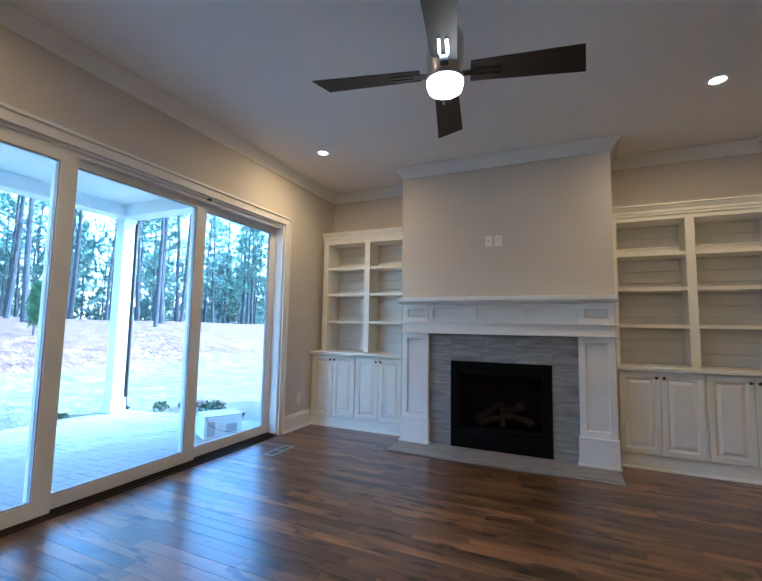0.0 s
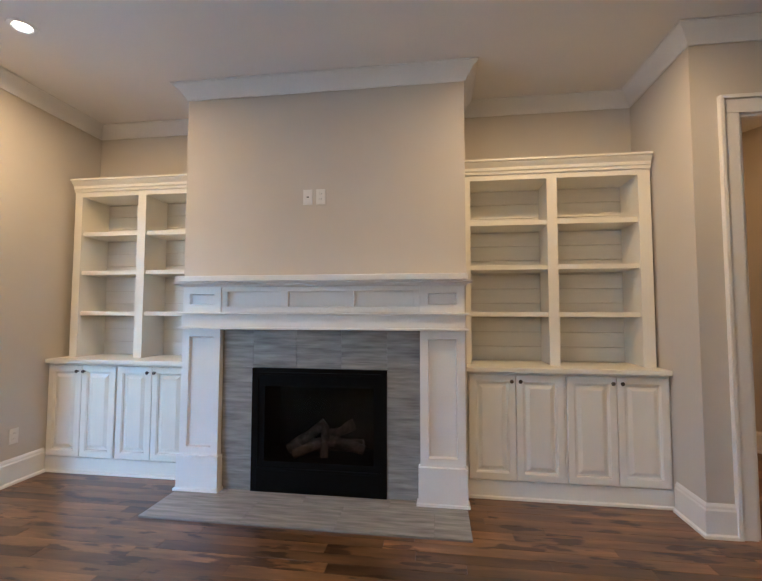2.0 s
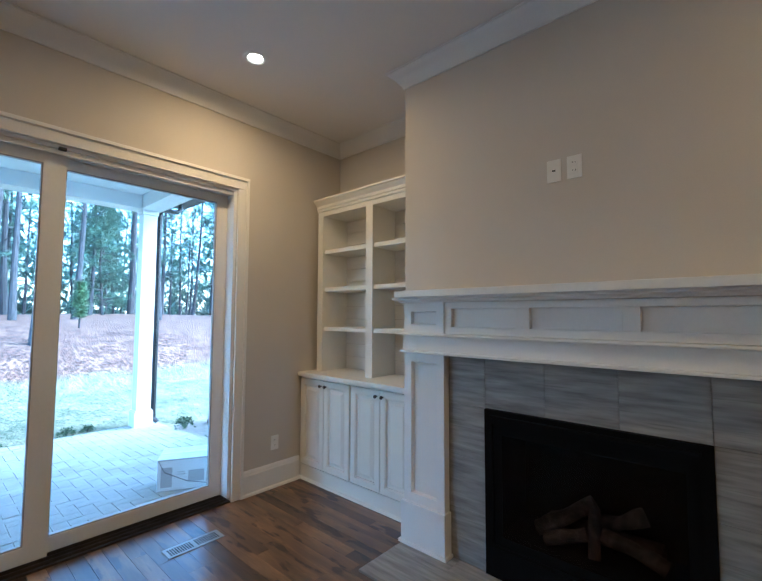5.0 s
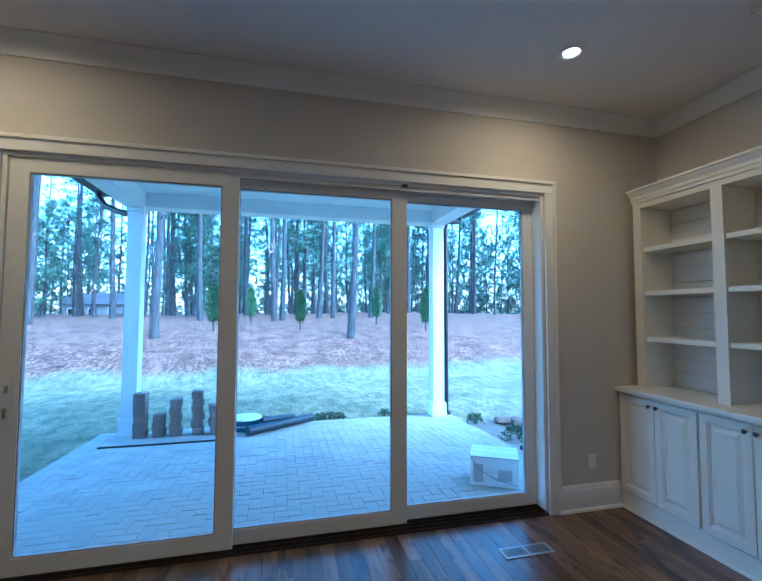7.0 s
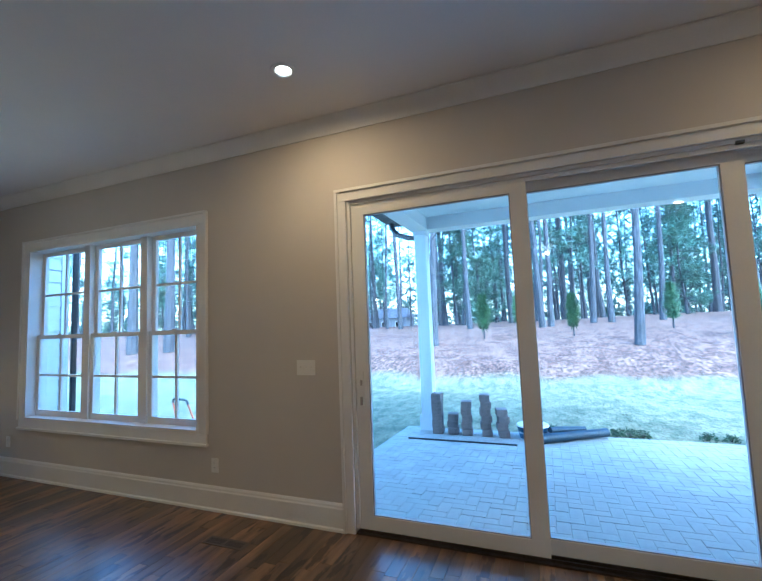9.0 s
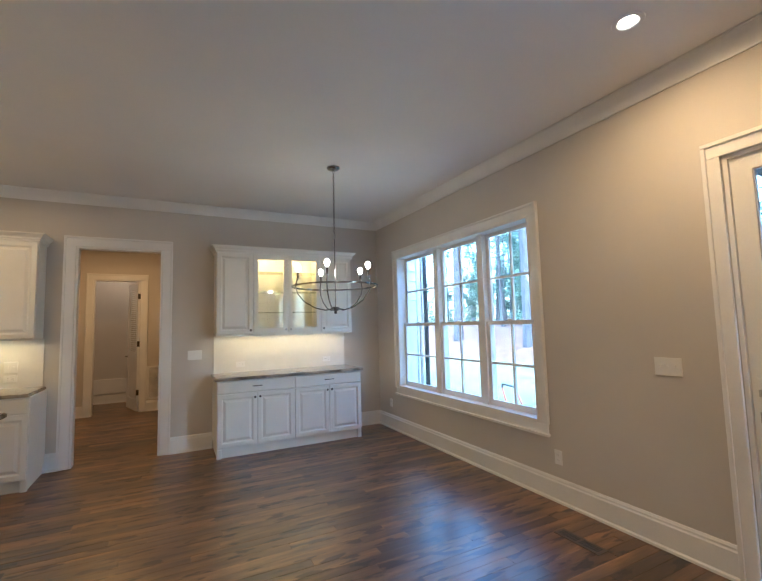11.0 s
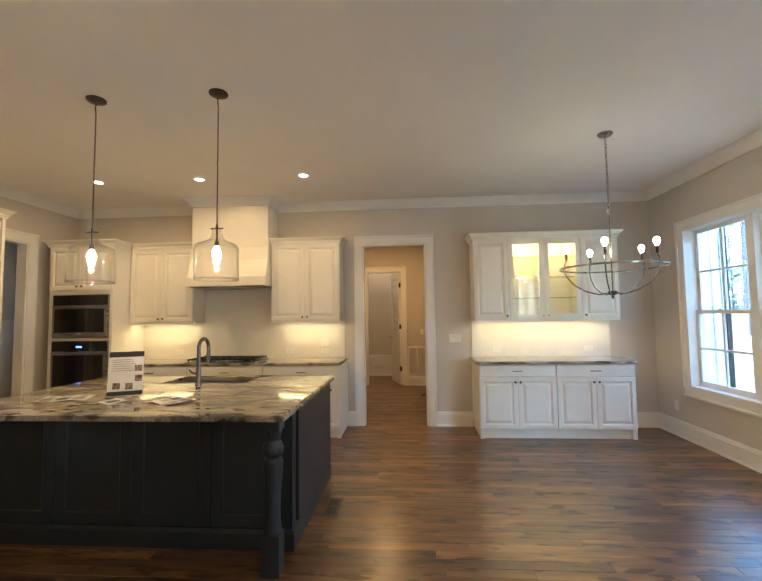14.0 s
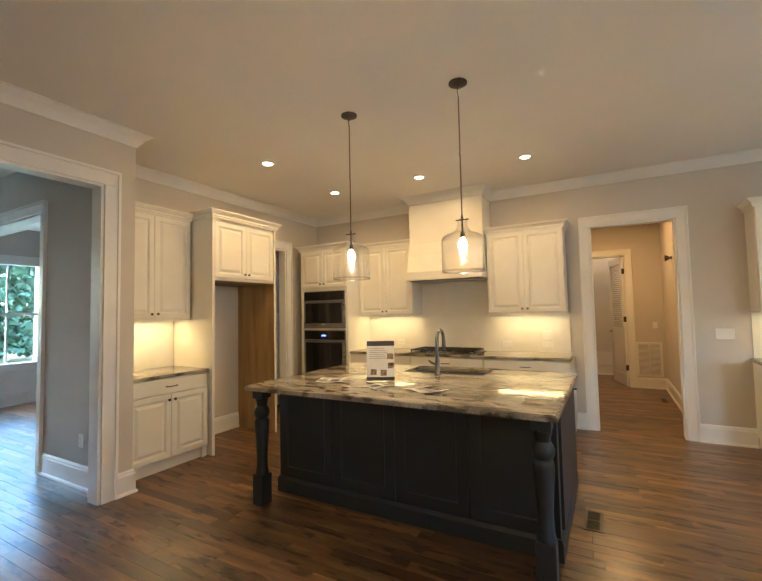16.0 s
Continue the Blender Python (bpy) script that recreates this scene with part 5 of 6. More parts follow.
fa = thing("kitchen_faucet", pose(2.66, -1.50, 0.921), "dark brushed nickel gooseneck faucet with a side lever", "faucet")
arc = [(0, 0, 0.012), (0, 0, 0.26)] + [(0, -0.085 + 0.085 * math.cos(a), 0.30 + 0.085 * math.sin(a)) for a in [math.pi * k / 10 for k in range(11)]]
part("spout", tube(bmesh.new(), arc + [(0, -0.17, 0.27)], 0.016, 14), POLISHED, fa, smooth=True)
part("base", lathe(bmesh.new(), [(0.028, 0.0), (0.027, 0.01), (0.022, 0.02), (0.020, 0.13), (0.0155, 0.15), (0.015, 0.16)], 20), POLISHED, fa, smooth=True)
part("spray_head", lathe(bmesh.new(), [(0.016, 0.28), (0.019, 0.24), (0.017, 0.19), (0.0, 0.19)], 16, (0, -0.17, 0), cap=False), POLISHED, fa, smooth=True)
part("lever", tube(bmesh.new(), [(0.018, 0, 0.09), (0.055, 0, 0.10), (0.085, 0.0, 0.125)], [0.010, 0.009, 0.006], 10), POLISHED, fa, smooth=True)

st = thing("display_stand", pose(2.95, -0.99, 0.921, 0, 0, 206), "clear stand with a printed property flyer on the island", "flyer stand")
part("holder", bx(-0.11, 0.11, -0.03, 0.05, 0.0005, 0.004), ACRYL, st)
part("holder_back", bx(-0.10, 0.10, 0.0, 0.003, 0.0, 0.27), ACRYL, st, at=pose(0, 0.008, 0.004, -14))
st.scale = (1.08, 1.08, 1.15)
sh = part("flyer", bx(-0.105, 0.105, -0.003, -0.001, 0.0, 0.28), PAPER, st, "white flyer with photos and text", at=pose(0, 0.0, 0.006, -14))
part("header", bx(-0.105, 0.105, -0.0042, -0.0032, 0.245, 0.28), INKDARK, sh)
part("footer", bx(-0.105, 0.105, -0.0042, -0.0032, 0.0, 0.025), INKDARK, sh)
for k in range(6):
    part("text_line", bx(-0.085, 0.03 + 0.012 * ((k * 7) % 3), -0.0042, -0.0032, 0.225 - 0.014 * k, 0.229 - 0.014 * k), INKGREY, sh)
for px, pz in ((0.05, 0.15), (0.055, 0.085), (-0.075, 0.04), (0.0, 0.035)):
    part("photo", bx(px, px + 0.045, -0.0042, -0.0032, pz, pz + 0.04), PHOTO, sh)


def leaflet(x, y, rot, w, h, label, cols=3):
    e = thing("brochure", pose(x, y, 0.9214, 0, 0, rot), label, "brochure", "papers on the island")
    bm = bmesh.new()
    for k in range(cols):
        a, b = -w / 2 + w * k / cols, -w / 2 + w * (k + 1) / cols
        zz = (0.002, 0.012) if k % 2 == 0 else (0.012, 0.002)
        lo = [bm.verts.new(p) for p in ((a, -h / 2, zz[0]), (b, -h / 2, zz[1]), (b, h / 2, zz[1]), (a, h / 2, zz[0]))]
        hi = [bm.verts.new((v.co.x, v.co.y, v.co.z + 0.0012)) for v in lo]
        bm.faces.new(lo[::-1])
        bm.faces.new(hi)
        for j in range(4):
            bm.faces.new((lo[j], lo[(j + 1) % 4], hi[(j + 1) % 4], hi[j]))
    part("sheet", bm, PAPER, e)
    for k in range(cols):
        a = -w / 2 + w * (k + 0.15) / cols
        part("photo", bx(a, a + w / cols * 0.7, h * 0.02, h * 0.4, 0.0145, 0.0152), PHOTO if k % 2 == 0 else INKDARK, e, "printed photo")
        part("text_block", bx(a, a + w / cols * 0.65, -h * 0.35, -h * 0.1, 0.0145, 0.0152), INKGREY, e)
    return e


leaflet(3.30, -0.87, 20, 0.30, 0.21, "folded glossy brochure lying on the island")
leaflet(2.48, -0.80, 155, 0.28, 0.20, "dark folded brochure lying on the island")
leaflet(2.85, -0.80, 60, 0.22, 0.15, "small open leaflet beside the flyer stand", 2)


# ---- pendants ----
def pendant(px, py):
    e = thing("pendant_light", pose(px, py, CZ), "clear glass jug pendant with a lit bulb on a nickel rod", "pendant light", "island pendants")
    part("canopy", lathe(bmesh.new(), [(0.0, -0.001), (0.065, -0.001), (0.065, -0.012), (0.05, -0.022), (0.012, -0.03), (0.0, -0.03)], 28, cap=False), BRONZE, e, smooth=True)
    part("rod", tube(bmesh.new(), [(0, 0, -0.10), (0, 0, -0.50)], 0.005, 10), POLISHED, e)
    part("rod", tube(bmesh.new(), [(0, 0, -0.52), (0, 0, -0.96)], 0.005, 10), POLISHED, e)
    for z0, z1 in ((-0.03, -0.10), (-0.50, -0.52)):
        part("chain_link", tube(bmesh.new(), [(0, 0, z0), (0.006, 0, (z0 + z1) / 2), (0, 0, z1)], 0.004, 6), BRONZE, e)
    sc = part("socket", lathe(bmesh.new(), [(0.0, -0.95), (0.006, -0.95), (0.009, -0.97), (0.007, -0.985), (0.007, -1.06), (0.015, -1.068), (0.016, -1.105), (0.0, -1.106)], 18, cap=False), BRONZE, e, smooth=True)
    part("crossbar", bx(-0.045, 0.045, -0.004, 0.004, -0.985, -0.977), BRONZE, sc)
    glass = [(0.036, -0.972), (0.030, -0.985), (0.030, -1.010), (0.040, -1.040), (0.056, -1.064), (0.098, -1.080), (0.130, -1.094), (0.144, -1.114), (0.147, -1.14), (0.147, -1.33), (0.143, -1.342)]
    g = part("glass_shade", lathe(bmesh.new(), glass, 40, cap=False), CLEAR, e, "clear glass jug shade", smooth=True)
    g.visible_shadow = False
    part("rim", lathe(bmesh.new(), [(0.148, -1.330), (0.151, -1.337), (0.147, -1.345), (0.142, -1.338), (0.148, -1.330)], 40, cap=False), CLEAR, g, smooth=True)
    part("bulb", lathe(bmesh.new(), [(0.012, -1.107), (0.016, -1.118), (0.026, -1.138), (0.030, -1.156), (0.027, -1.174), (0.016, -1.188), (0.0, -1.193)], 20, cap=False), GLOW_BULB, e, "glowing filament bulb", smooth=True)
    return e


for px, py in PENDANTS:
    pendant(px, py)

# ---- chandelier ----
ch = thing("chandelier", pose(*CHAND, CZ), "nickel ring chandelier with five lit candle bulbs on a chain", "chandelier")
part("canopy", lathe(bmesh.new(), [(0.0, -0.001), (0.065, -0.001), (0.065, -0.012), (0.05, -0.025), (0.01, -0.032), (0.0, -0.032)], 28, cap=False), POLISHED, ch, smooth=True)
for k in range(22):
    z = -0.035 - 0.03 * k
    bm = bmesh.new()
    pts = [(0.009 * math.cos(a), 0.0, z - 0.018 + 0.02 * math.sin(a)) for a in [2 * math.pi * j / 10 for j in range(11)]]
    tube(bm, pts, 0.0025, 5, cap=False)
    part("chain_link", bm, POLISHED, ch, at=pose(0, 0, 0, 0, 0, 90 * (k % 2)))
part("stem", tube(bmesh.new(), [(0, 0, -0.69), (0, 0, -1.43)], 0.005, 10), POLISHED, ch)
part("collar", lathe(bmesh.new(), [(0.0, -0.68), (0.012, -0.69), (0.016, -0.71), (0.008, -0.74)], 16, cap=False), NICKEL, ch, smooth=True)
part("hub", lathe(bmesh.new(), [(0.0, -1.41), (0.035, -1.415), (0.04, -1.43), (0.035, -1.445), (0.012, -1.455), (0.014, -1.475), (0.0, -1.485)], 24, cap=False), BRONZE, ch, smooth=True)
RZ, RR = -1.21, 0.42
bm = bmesh.new()
for i in range(64):
    a0, a1 = 2 * math.pi * i / 64, 2 * math.pi * (i + 1) / 64
    q = [[bm.verts.new((r * math.cos(a), r * math.sin(a), RZ + z)) for r, z in ((RR - 0.003, -0.008), (RR + 0.003, -0.008), (RR + 0.003, 0.008), (RR - 0.003, 0.008))] for a in (a0, a1)]
    for j in range(4):
        bm.faces.new((q[0][j], q[1][j], q[1][(j + 1) % 4], q[0][(j + 1) % 4]))
bmesh.ops.remove_doubles(bm, verts=bm.verts, dist=1e-5)
part("ring", bm, POLISHED, ch, "flat nickel ring", smooth=True)
for k in range(5):
    a = radians(72 * k + 58)
    c, s = math.cos(a), math.sin(a)
    pts = [(r * c, r * s, z) for r, z in ((0.03, -1.43), (0.10, -1.445), (0.20, -1.42), (0.30, -1.36), (0.365, -1.28), (0.385, -1.21), (0.375, -1.16), (0.36, -1.135))]
    arm = part("arm", tube(bmesh.new(), pts, 0.006, 8), POLISHED, ch, smooth=True)
    part("bobeche", lathe(bmesh.new(), [(0.0, -1.14), (0.022, -1.138), (0.024, -1.13), (0.0, -1.13)], 16, (0.36 * c, 0.36 * s, 0), cap=False), NICKEL, arm, smooth=True)
    part("candle_sleeve", lathe(bmesh.new(), [(0.011, -1.13), (0.011, -1.065), (0.0, -1.065)], 14, (0.36 * c, 0.36 * s, 0), cap=False), BRONZE, arm, smooth=True)
    part("bulb", lathe(bmesh.new(), [(0.009, -1.065), (0.014, -1.055), (0.023, -1.035), (0.025, -1.02), (0.020, -1.002), (0.0, -0.992)], 16, (0.36 * c, 0.36 * s, 0), cap=False), GLOW_BULB, arm, "glowing round bulb", smooth=True)
    part("ring_stud", bx((RR - 0.012) * c - 0.006, (RR - 0.012) * c + 0.006, (RR - 0.012) * s - 0.006, (RR - 0.012) * s + 0.006, RZ - 0.006, RZ + 0.006), NICKEL, arm)

# ---- back hall ----
hd = tagged(new("door_2"), "white louvred door standing open in the back hall", "", "", "structure")
hd.matrix_basis = pose(1.045, -7.0, 0, 0, 0, 107)
bm = wall_along(bmesh.new(), "x", -0.035, 0.0, -0.72, -0.002, 0.01, 1.02, [(-0.62, -0.10, 0.22, 0.95)])
part("door_leaf", wall_along(bm, "x", -0.035, 0.0, -0.72, -0.002, 1.02, 2.42, [(-0.62, -0.10, 1.10, 2.30)]), TRIM, hd)
for k in range(30):
    zz = 1.11 + k * 0.0395
    part("slat", bx(-0.619, -0.101, -0.012, 0.012, -0.003, 0.003), TRIM, hd, at=pose(0, -0.0175, zz + 0.02, 38))
part("panel", bx(-0.619, -0.101, -0.024, -0.012, 0.221, 0.949), TRIM, hd)
part("lever_handle", tube(bmesh.new(), [(-0.66, -0.036, 1.0), (-0.66, -0.085, 1.0), (-0.56, -0.085, 1.0)], 0.009, 8), BRONZE, hd, smooth=True)
for zz in (0.35, 1.25, 2.15):
    part("hinge", bx(-0.006, 0.012, -0.04, 0.004, zz - 0.05, zz + 0.05), BRONZE, hd)
setting("wainscot_hall", bx(1.0, 2.5, -8.43, -8.40, 0.2, 0.50, bevel=0.004), TRIM, "white low panel in the room behind the louvred door")
rg = thing("return_grille", pose(0.71, -6.97, 0.52, 0, 0, 180), "white return-air grille in the back hall wall", "air grille")
part("grille_frame", wall_along(bmesh.new(), "x", -0.014, -0.0005, -0.20, 0.20, -0.31, 0.31, [(-0.165, 0.165, -0.275, 0.275)]), TRIM, rg)
# flat grey sheet whose colour stands in for the shade behind the slats
part("backing", bx(-0.165, 0.165, -0.003, -0.0005, -0.275, 0.275), INKGREY, rg, "grey backing coloured as the shade behind the slats")
part("centre_bar", bx(-0.008, 0.008, -0.013, -0.003, -0.275, 0.275), TRIM, rg)
for k in range(26):
    part("slat", bx(-0.164, 0.164, -0.007, 0.007, -0.001, 0.001), TRIM, rg, at=pose(0, -0.008, -0.265 + k * 0.0212, 40))
sc = thing("wall_sconce", pose(0.46, -5.5, 2.2, 0, 0, 90), "small dark wall bracket in the back hall", "sconce")
part("bracket", lathe(bmesh.new(), [(0.0, -0.10), (0.05, -0.09), (0.015, -0.03), (0.03, -0.004), (0.0, -0.001)], 14, axis="y", cap=False), BRONZE, sc, smooth=True)

# ---- outdoors: ground, porch, patio ----
def ground_z(x, y):
    d = max(0.0, -x - 10.5)
    h = -0.27 + 1.68 * (1 - math.exp(-d / 4.6)) * (0.93 + 0.07 * math.sin(y * 0.11))
    far = max(0.0, -x - 45)
    h += 0.03 * noise.noise(Vector((x * 0.5, y * 0.5, 0))) + 0.16 * min(1, d / 6) * noise.noise(Vector((x * 0.12, y * 0.12, 3)))
    return h - 0.01 * far


xs = [-2.6 - 0.5 * i for i in range(60)] + [-33 - 3 * i for i in range(20)] + [-100 - 60 * i for i in range(14)]
ys = [-900, -500, -250, -120, -70] + [-50 + 1.4 * i for i in range(72)] + [55, 80, 120, 250, 500, 900]
vs = [(x, y, ground_z(x, y)) for x in xs for y in ys]
n = len(ys)
fs = [(i * n + j, i * n + j + 1, (i + 1) * n + j + 1, (i + 1) * n + j) for i in range(len(xs) - 1) for j in range(n - 1)]
k0 = len(vs)
for gx in (-2.6, 60, 400, 900):
    vs += [(gx, y, -0.2) for y in ys]
for i in range(3):
    fs += [(k0 + i * n + j, k0 + (i + 1) * n + j, k0 + (i + 1) * n + j + 1, k0 + i * n + j + 1) for j in range(n - 1)]
me = bpy.data.meshes.new("ground")
me.from_pydata(vs, [], fs)
me.materials.append(GRASS_GROUND)
me.shade_smooth()
tagged(new("ground", me), "pale lawn running up to a bank of rust-brown pine straw", "", "", "structure")

PX0, PX1, PY0, PY1 = -6.32, W - TW - 0.03, -0.05, 5.25
FALL = 2.06


def patio_z(x):
    """Height of the paving, which falls away from the house."""
    return -0.10 - math.tan(radians(FALL)) * (PX1 - x)


def on_slope(x, y):
    return pose(x, y, patio_z(x), 0, -FALL, 0)


patio = tagged(new("patio"), "pale concrete pavers in a herringbone pattern", "", "", "structure")
patio.matrix_basis = on_slope(PX1, 0)
bed = setting("patio_bed", bx(PX0 - PX1, 0, PY0, PY1, -0.2, -0.0045), SAND, "sand bed of the patio")
bed.matrix_basis = on_slope(PX1, 0)
bm = bmesh.new()
for a, b, c in ((-3.35, 5.28, 5.9), (-2.6, 5.27, 6.5), (-1.6, 5.26, 7.0), (0.0, 5.26, 7.4)):
    for q in (b, c):
        bm.verts.new((a, q, -0.012))
bm.verts.ensure_lookup_table()
top = [bm.faces.new([bm.verts[k] for k in (i, i + 2, i + 3, i + 1)]) for i in (0, 2, 4)]
bmesh.ops.solidify(bm, geom=top, thickness=0.12)
bed = setting("planting_bed", bm, SAND, "pale sandy planting bed beside the patio")
bed.matrix_basis = on_slope(PX1, 0)
single("edging_strip", bx(-0.012, 0.012, -0.76, 0.76, 0.001, 0.022, bevel=0.003), PIPE, "thin dark edging strip lying on the pavers", "edging", at=on_slope(-5.47, 0.98))
setting("porch_ceiling", bx(-6.42, W - TW - 0.005, 0.0, 5.35, 3.20, 3.28), PORCH, "white porch ceiling")
setting("porch_beam", wall_along(bmesh.new(), "y", -6.32, -6.04, 0.21, 5.12, 3.0, 3.20), PORCH, "white porch beam")
setting("porch_beam", wall_along(bmesh.new(), "x", 0.215, 0.495, -6.04, W - TW - 0.005, 3.0, 3.20), PORCH, "white porch side beam")
setting("porch_beam", wall_along(bmesh.new(), "x", 4.84, 5.12, -6.04, W - TW - 0.005, 3.0, 3.20), PORCH, "white porch side beam")
setting("porch_roof", bx(-6.75, W - TW - 0.005, -0.35, 5.75, 3.28, 3.42), ROOFM, "grey porch roof")
setting("wall_exterior", bx(W - TW - 0.03, W - TW - 0.0005, 4.46, 9.0, -0.2, 3.3), SIDING, "white exterior siding")


def column(cy, label):
    e = thing("porch_column", pose(-6.18, cy, patio_z(-6.18)), label, "column", "porch columns")
    part("shaft", bx(-0.098, 0.098, -0.098, 0.098, 0.24, 3.16, bevel=0.006), PORCH, e)
    part("base", bx(-0.125, 0.125, -0.125, 0.125, 0.004, 0.22, bevel=0.006), PORCH, e)
    part("base_cap", bx(-0.115, 0.115, -0.115, 0.115, 0.2205, 0.2395, bevel=0.004), PORCH, e)
    part("capital", bx(-0.112, 0.112, -0.112, 0.112, 3.161, 3.228, bevel=0.004), PORCH, e)
    return e


column(0.355, "white square porch column beside stacked blocks")
column(4.98, "white square porch column with a black downspout")


def downspout(pts, label, r=0.035):
    e = thing("downspout", pose(0, 0, 0), label, "downspout", "downspouts")
    part("pipe", tube(bmesh.new(), pts, r, 8), PIPE, e)
    return e


downspout([(-6.35, 5.52, 3.30), (-6.35, 5.52, 3.17), (-6.30, 5.45, 3.10), (-6.14, 5.16, 3.05), (-6.11, 5.125, 2.95), (-6.11, 5.125, -0.12), (-6.06, 5.17, -0.19)], "black downspout beside the porch column")
downspout([(-6.45, -0.27, 3.30), (-6.45, -0.26, 3.20), (-6.40, -0.15, 3.06), (-6.30, 0.08, 2.96), (-6.25, 0.23, 2.92)], "black gutter elbow at the porch corner", 0.048)

# house wing by the breakfast window
wing = tagged(new("house_wing"), "white lap-sided house wing with a corner board", "", "", "structure")
part("sheathing", bx(-2.93, W - TW - 0.002, -6.0, -3.40, -0.2, 3.6), SIDING, wing)
for k in range(24):
    z0 = -0.1 + 0.15 * k
    bm = bmesh.new()
    v = [bm.verts.new(p) for p in ((-2.86, -3.39, z0), (-2.545, -3.39, z0), (-2.545, -3.398, z0 + 0.149), (-2.86, -3.398, z0 + 0.149), (-2.86, -3.375, z0), (-2.545, -3.375, z0), (-2.545, -3.392, z0 + 0.149), (-2.86, -3.392, z0 + 0.149))]
    for f in ((0, 3, 2, 1), (4, 5, 6, 7), (0, 1, 5, 4), (1, 2, 6, 5), (2, 3, 7, 6), (3, 0, 4, 7)):
        bm.faces.new([v[i] for i in f])
    part("lap_board", bm, SIDING, wing)
part("corner_board", bx(-2.95, -2.86, -3.398, -3.36, -0.2, 3.6, bevel=0.004), PORCH, wing)
downspout([(-3.0, -3.34, 3.5), (-3.0, -3.34, -0.05), (-3.08, -3.28, -0.12)], "black downspout on the house wing corner")

# things on and near the patio
cb = thing("carton", pose(-3.30, 4.44, patio_z(-3.30) + 0.006, 0, 0, 61), "white cardboard carton lying on the patio pavers", "box")
part("box_body", bx(-0.22, 0.22, -0.17, 0.17, 0.0, 0.27, bevel=0.004), CARD, cb)
part("printed_mark", bx(-0.19, -0.10, -0.1725, -0.1705, 0.03, 0.2), INKGREY, cb, "grey printed mark")
part("tape", bx(-0.221, 0.221, -0.025, 0.025, 0.2705, 0.272), PLASTIC, cb)
part("label_panel", bx(0.03, 0.16, -0.1725, -0.1705, 0.06, 0.16), INKGREY, cb, "grey printed block")
part("text_line", bx(-0.06, 0.0, -0.1725, -0.1705, 0.15, 0.156), INKGREY, cb)
part("text_line", bx(-0.06, 0.01, -0.1725, -0.1705, 0.13, 0.136), INKGREY, cb)
part("strap", tube(bmesh.new(), [(-0.21, -0.174, 0.26), (-0.16, -0.176, 0.16), (0.02, -0.176, 0.07), (0.21, -0.174, 0.03)], 0.0025, 6), INKDARK, cb, "thin dark strap")
part("flap_edge", bx(-0.215, 0.215, -0.173, -0.1705, 0.258, 0.2645), INKGREY, cb)


def block_stack(x, y, n, turn):
    e = thing("block_stack", pose(x, y, patio_z(x) + 0.004), "short stack of grey-brown wall blocks at the patio edge", "blocks", "stacked blocks")
    for k in range(n):
        part("block", bx(-0.09, 0.09, -0.075, 0.075, 0.0, 0.098, bevel=0.006), BLOCK, e, at=pose(0.008 * math.sin(5 * k + x), 0.012 * math.sin(3 * k + y), 0.1 * k + 0.001, 0, 0, turn + 4 * math.sin(7 * k)))


for k, (yy, n) in enumerate(((0.555, 6), (0.785, 3), (1.0, 5), (1.28, 6), (1.52, 4))):
    block_stack(-5.94 - 0.02 * (k % 2), yy, n, 3 * k)
bk = thing("bucket", pose(-6.02, 1.93, patio_z(-6.0) + 0.004), "low grey-blue tub with a pale lid", "bucket")
part("tub", lathe(bmesh.new(), [(0.0, 0.001), (0.19, 0.001), (0.215, 0.15), (0.22, 0.165), (0.0, 0.165)], 24, cap=False), BLUEPL, bk, smooth=True)
part("band", lathe(bmesh.new(), [(0.205, 0.07), (0.212, 0.072), (0.214, 0.09), (0.207, 0.092)], 24, cap=False), INKGREY, bk, "pale band", smooth=True)
part("lid", lathe(bmesh.new(), [(0.0, 0.166), (0.225, 0.166), (0.215, 0.185), (0.0, 0.195)], 24, cap=False), PLASTIC, bk, smooth=True)


def sheet_roll(p0, p1, r, seed):
    """A slack roll of sheeting: a wound tube with a lumpy skin and an open core at both ends."""
    bm = bmesh.new()
    n, a, b = 12, Vector(p0), Vector(p1)
    pts = [a.lerp(b, k / (n - 1)) for k in range(n)]
    tube(bm, pts, [r * (1 + 0.16 * noise.noise(p * 5 + Vector((seed, 0, 0)))) for p in pts], 14)
    for f in [f for f in bm.faces if len(f.verts) > 4]:
        bmesh.ops.inset_individual(bm, faces=[f], thickness=r * 0.3, depth=-r * 0.8)
    return bm


tp = thing("tarp", pose(0, 0, patio_z(-5.95)), "dark blue-black rolled tarpaulin lying at the patio edge", "tarpaulin")
part("roll", sheet_roll((-5.60, 1.98, 0.085), (-6.26, 2.90, 0.065), 0.062, 1), TARP, tp, smooth=True)
part("roll", sheet_roll((-5.86, 2.16, 0.15), (-6.34, 2.62, 0.075), 0.045, 5), TARP, tp, smooth=True)
bm = bmesh.new()
ro = []
for i in range(11):
    for j in range(5):
        f, g = i / 10, j / 4
        ro.append(bm.verts.new((-5.80 - 0.62 * f + 0.02 * noise.noise(Vector((f * 6, g * 5, 2))), 2.20 + 0.62 * f + 0.17 * (g - 0.3), 0.022 + 0.05 * math.sin(math.pi * g) * (0.5 + noise.noise(Vector((f * 5, g * 3, 1)))))))
bot = [bm.verts.new((v.co.x, v.co.y, max(0.004, v.co.z - 0.012))) for v in ro]
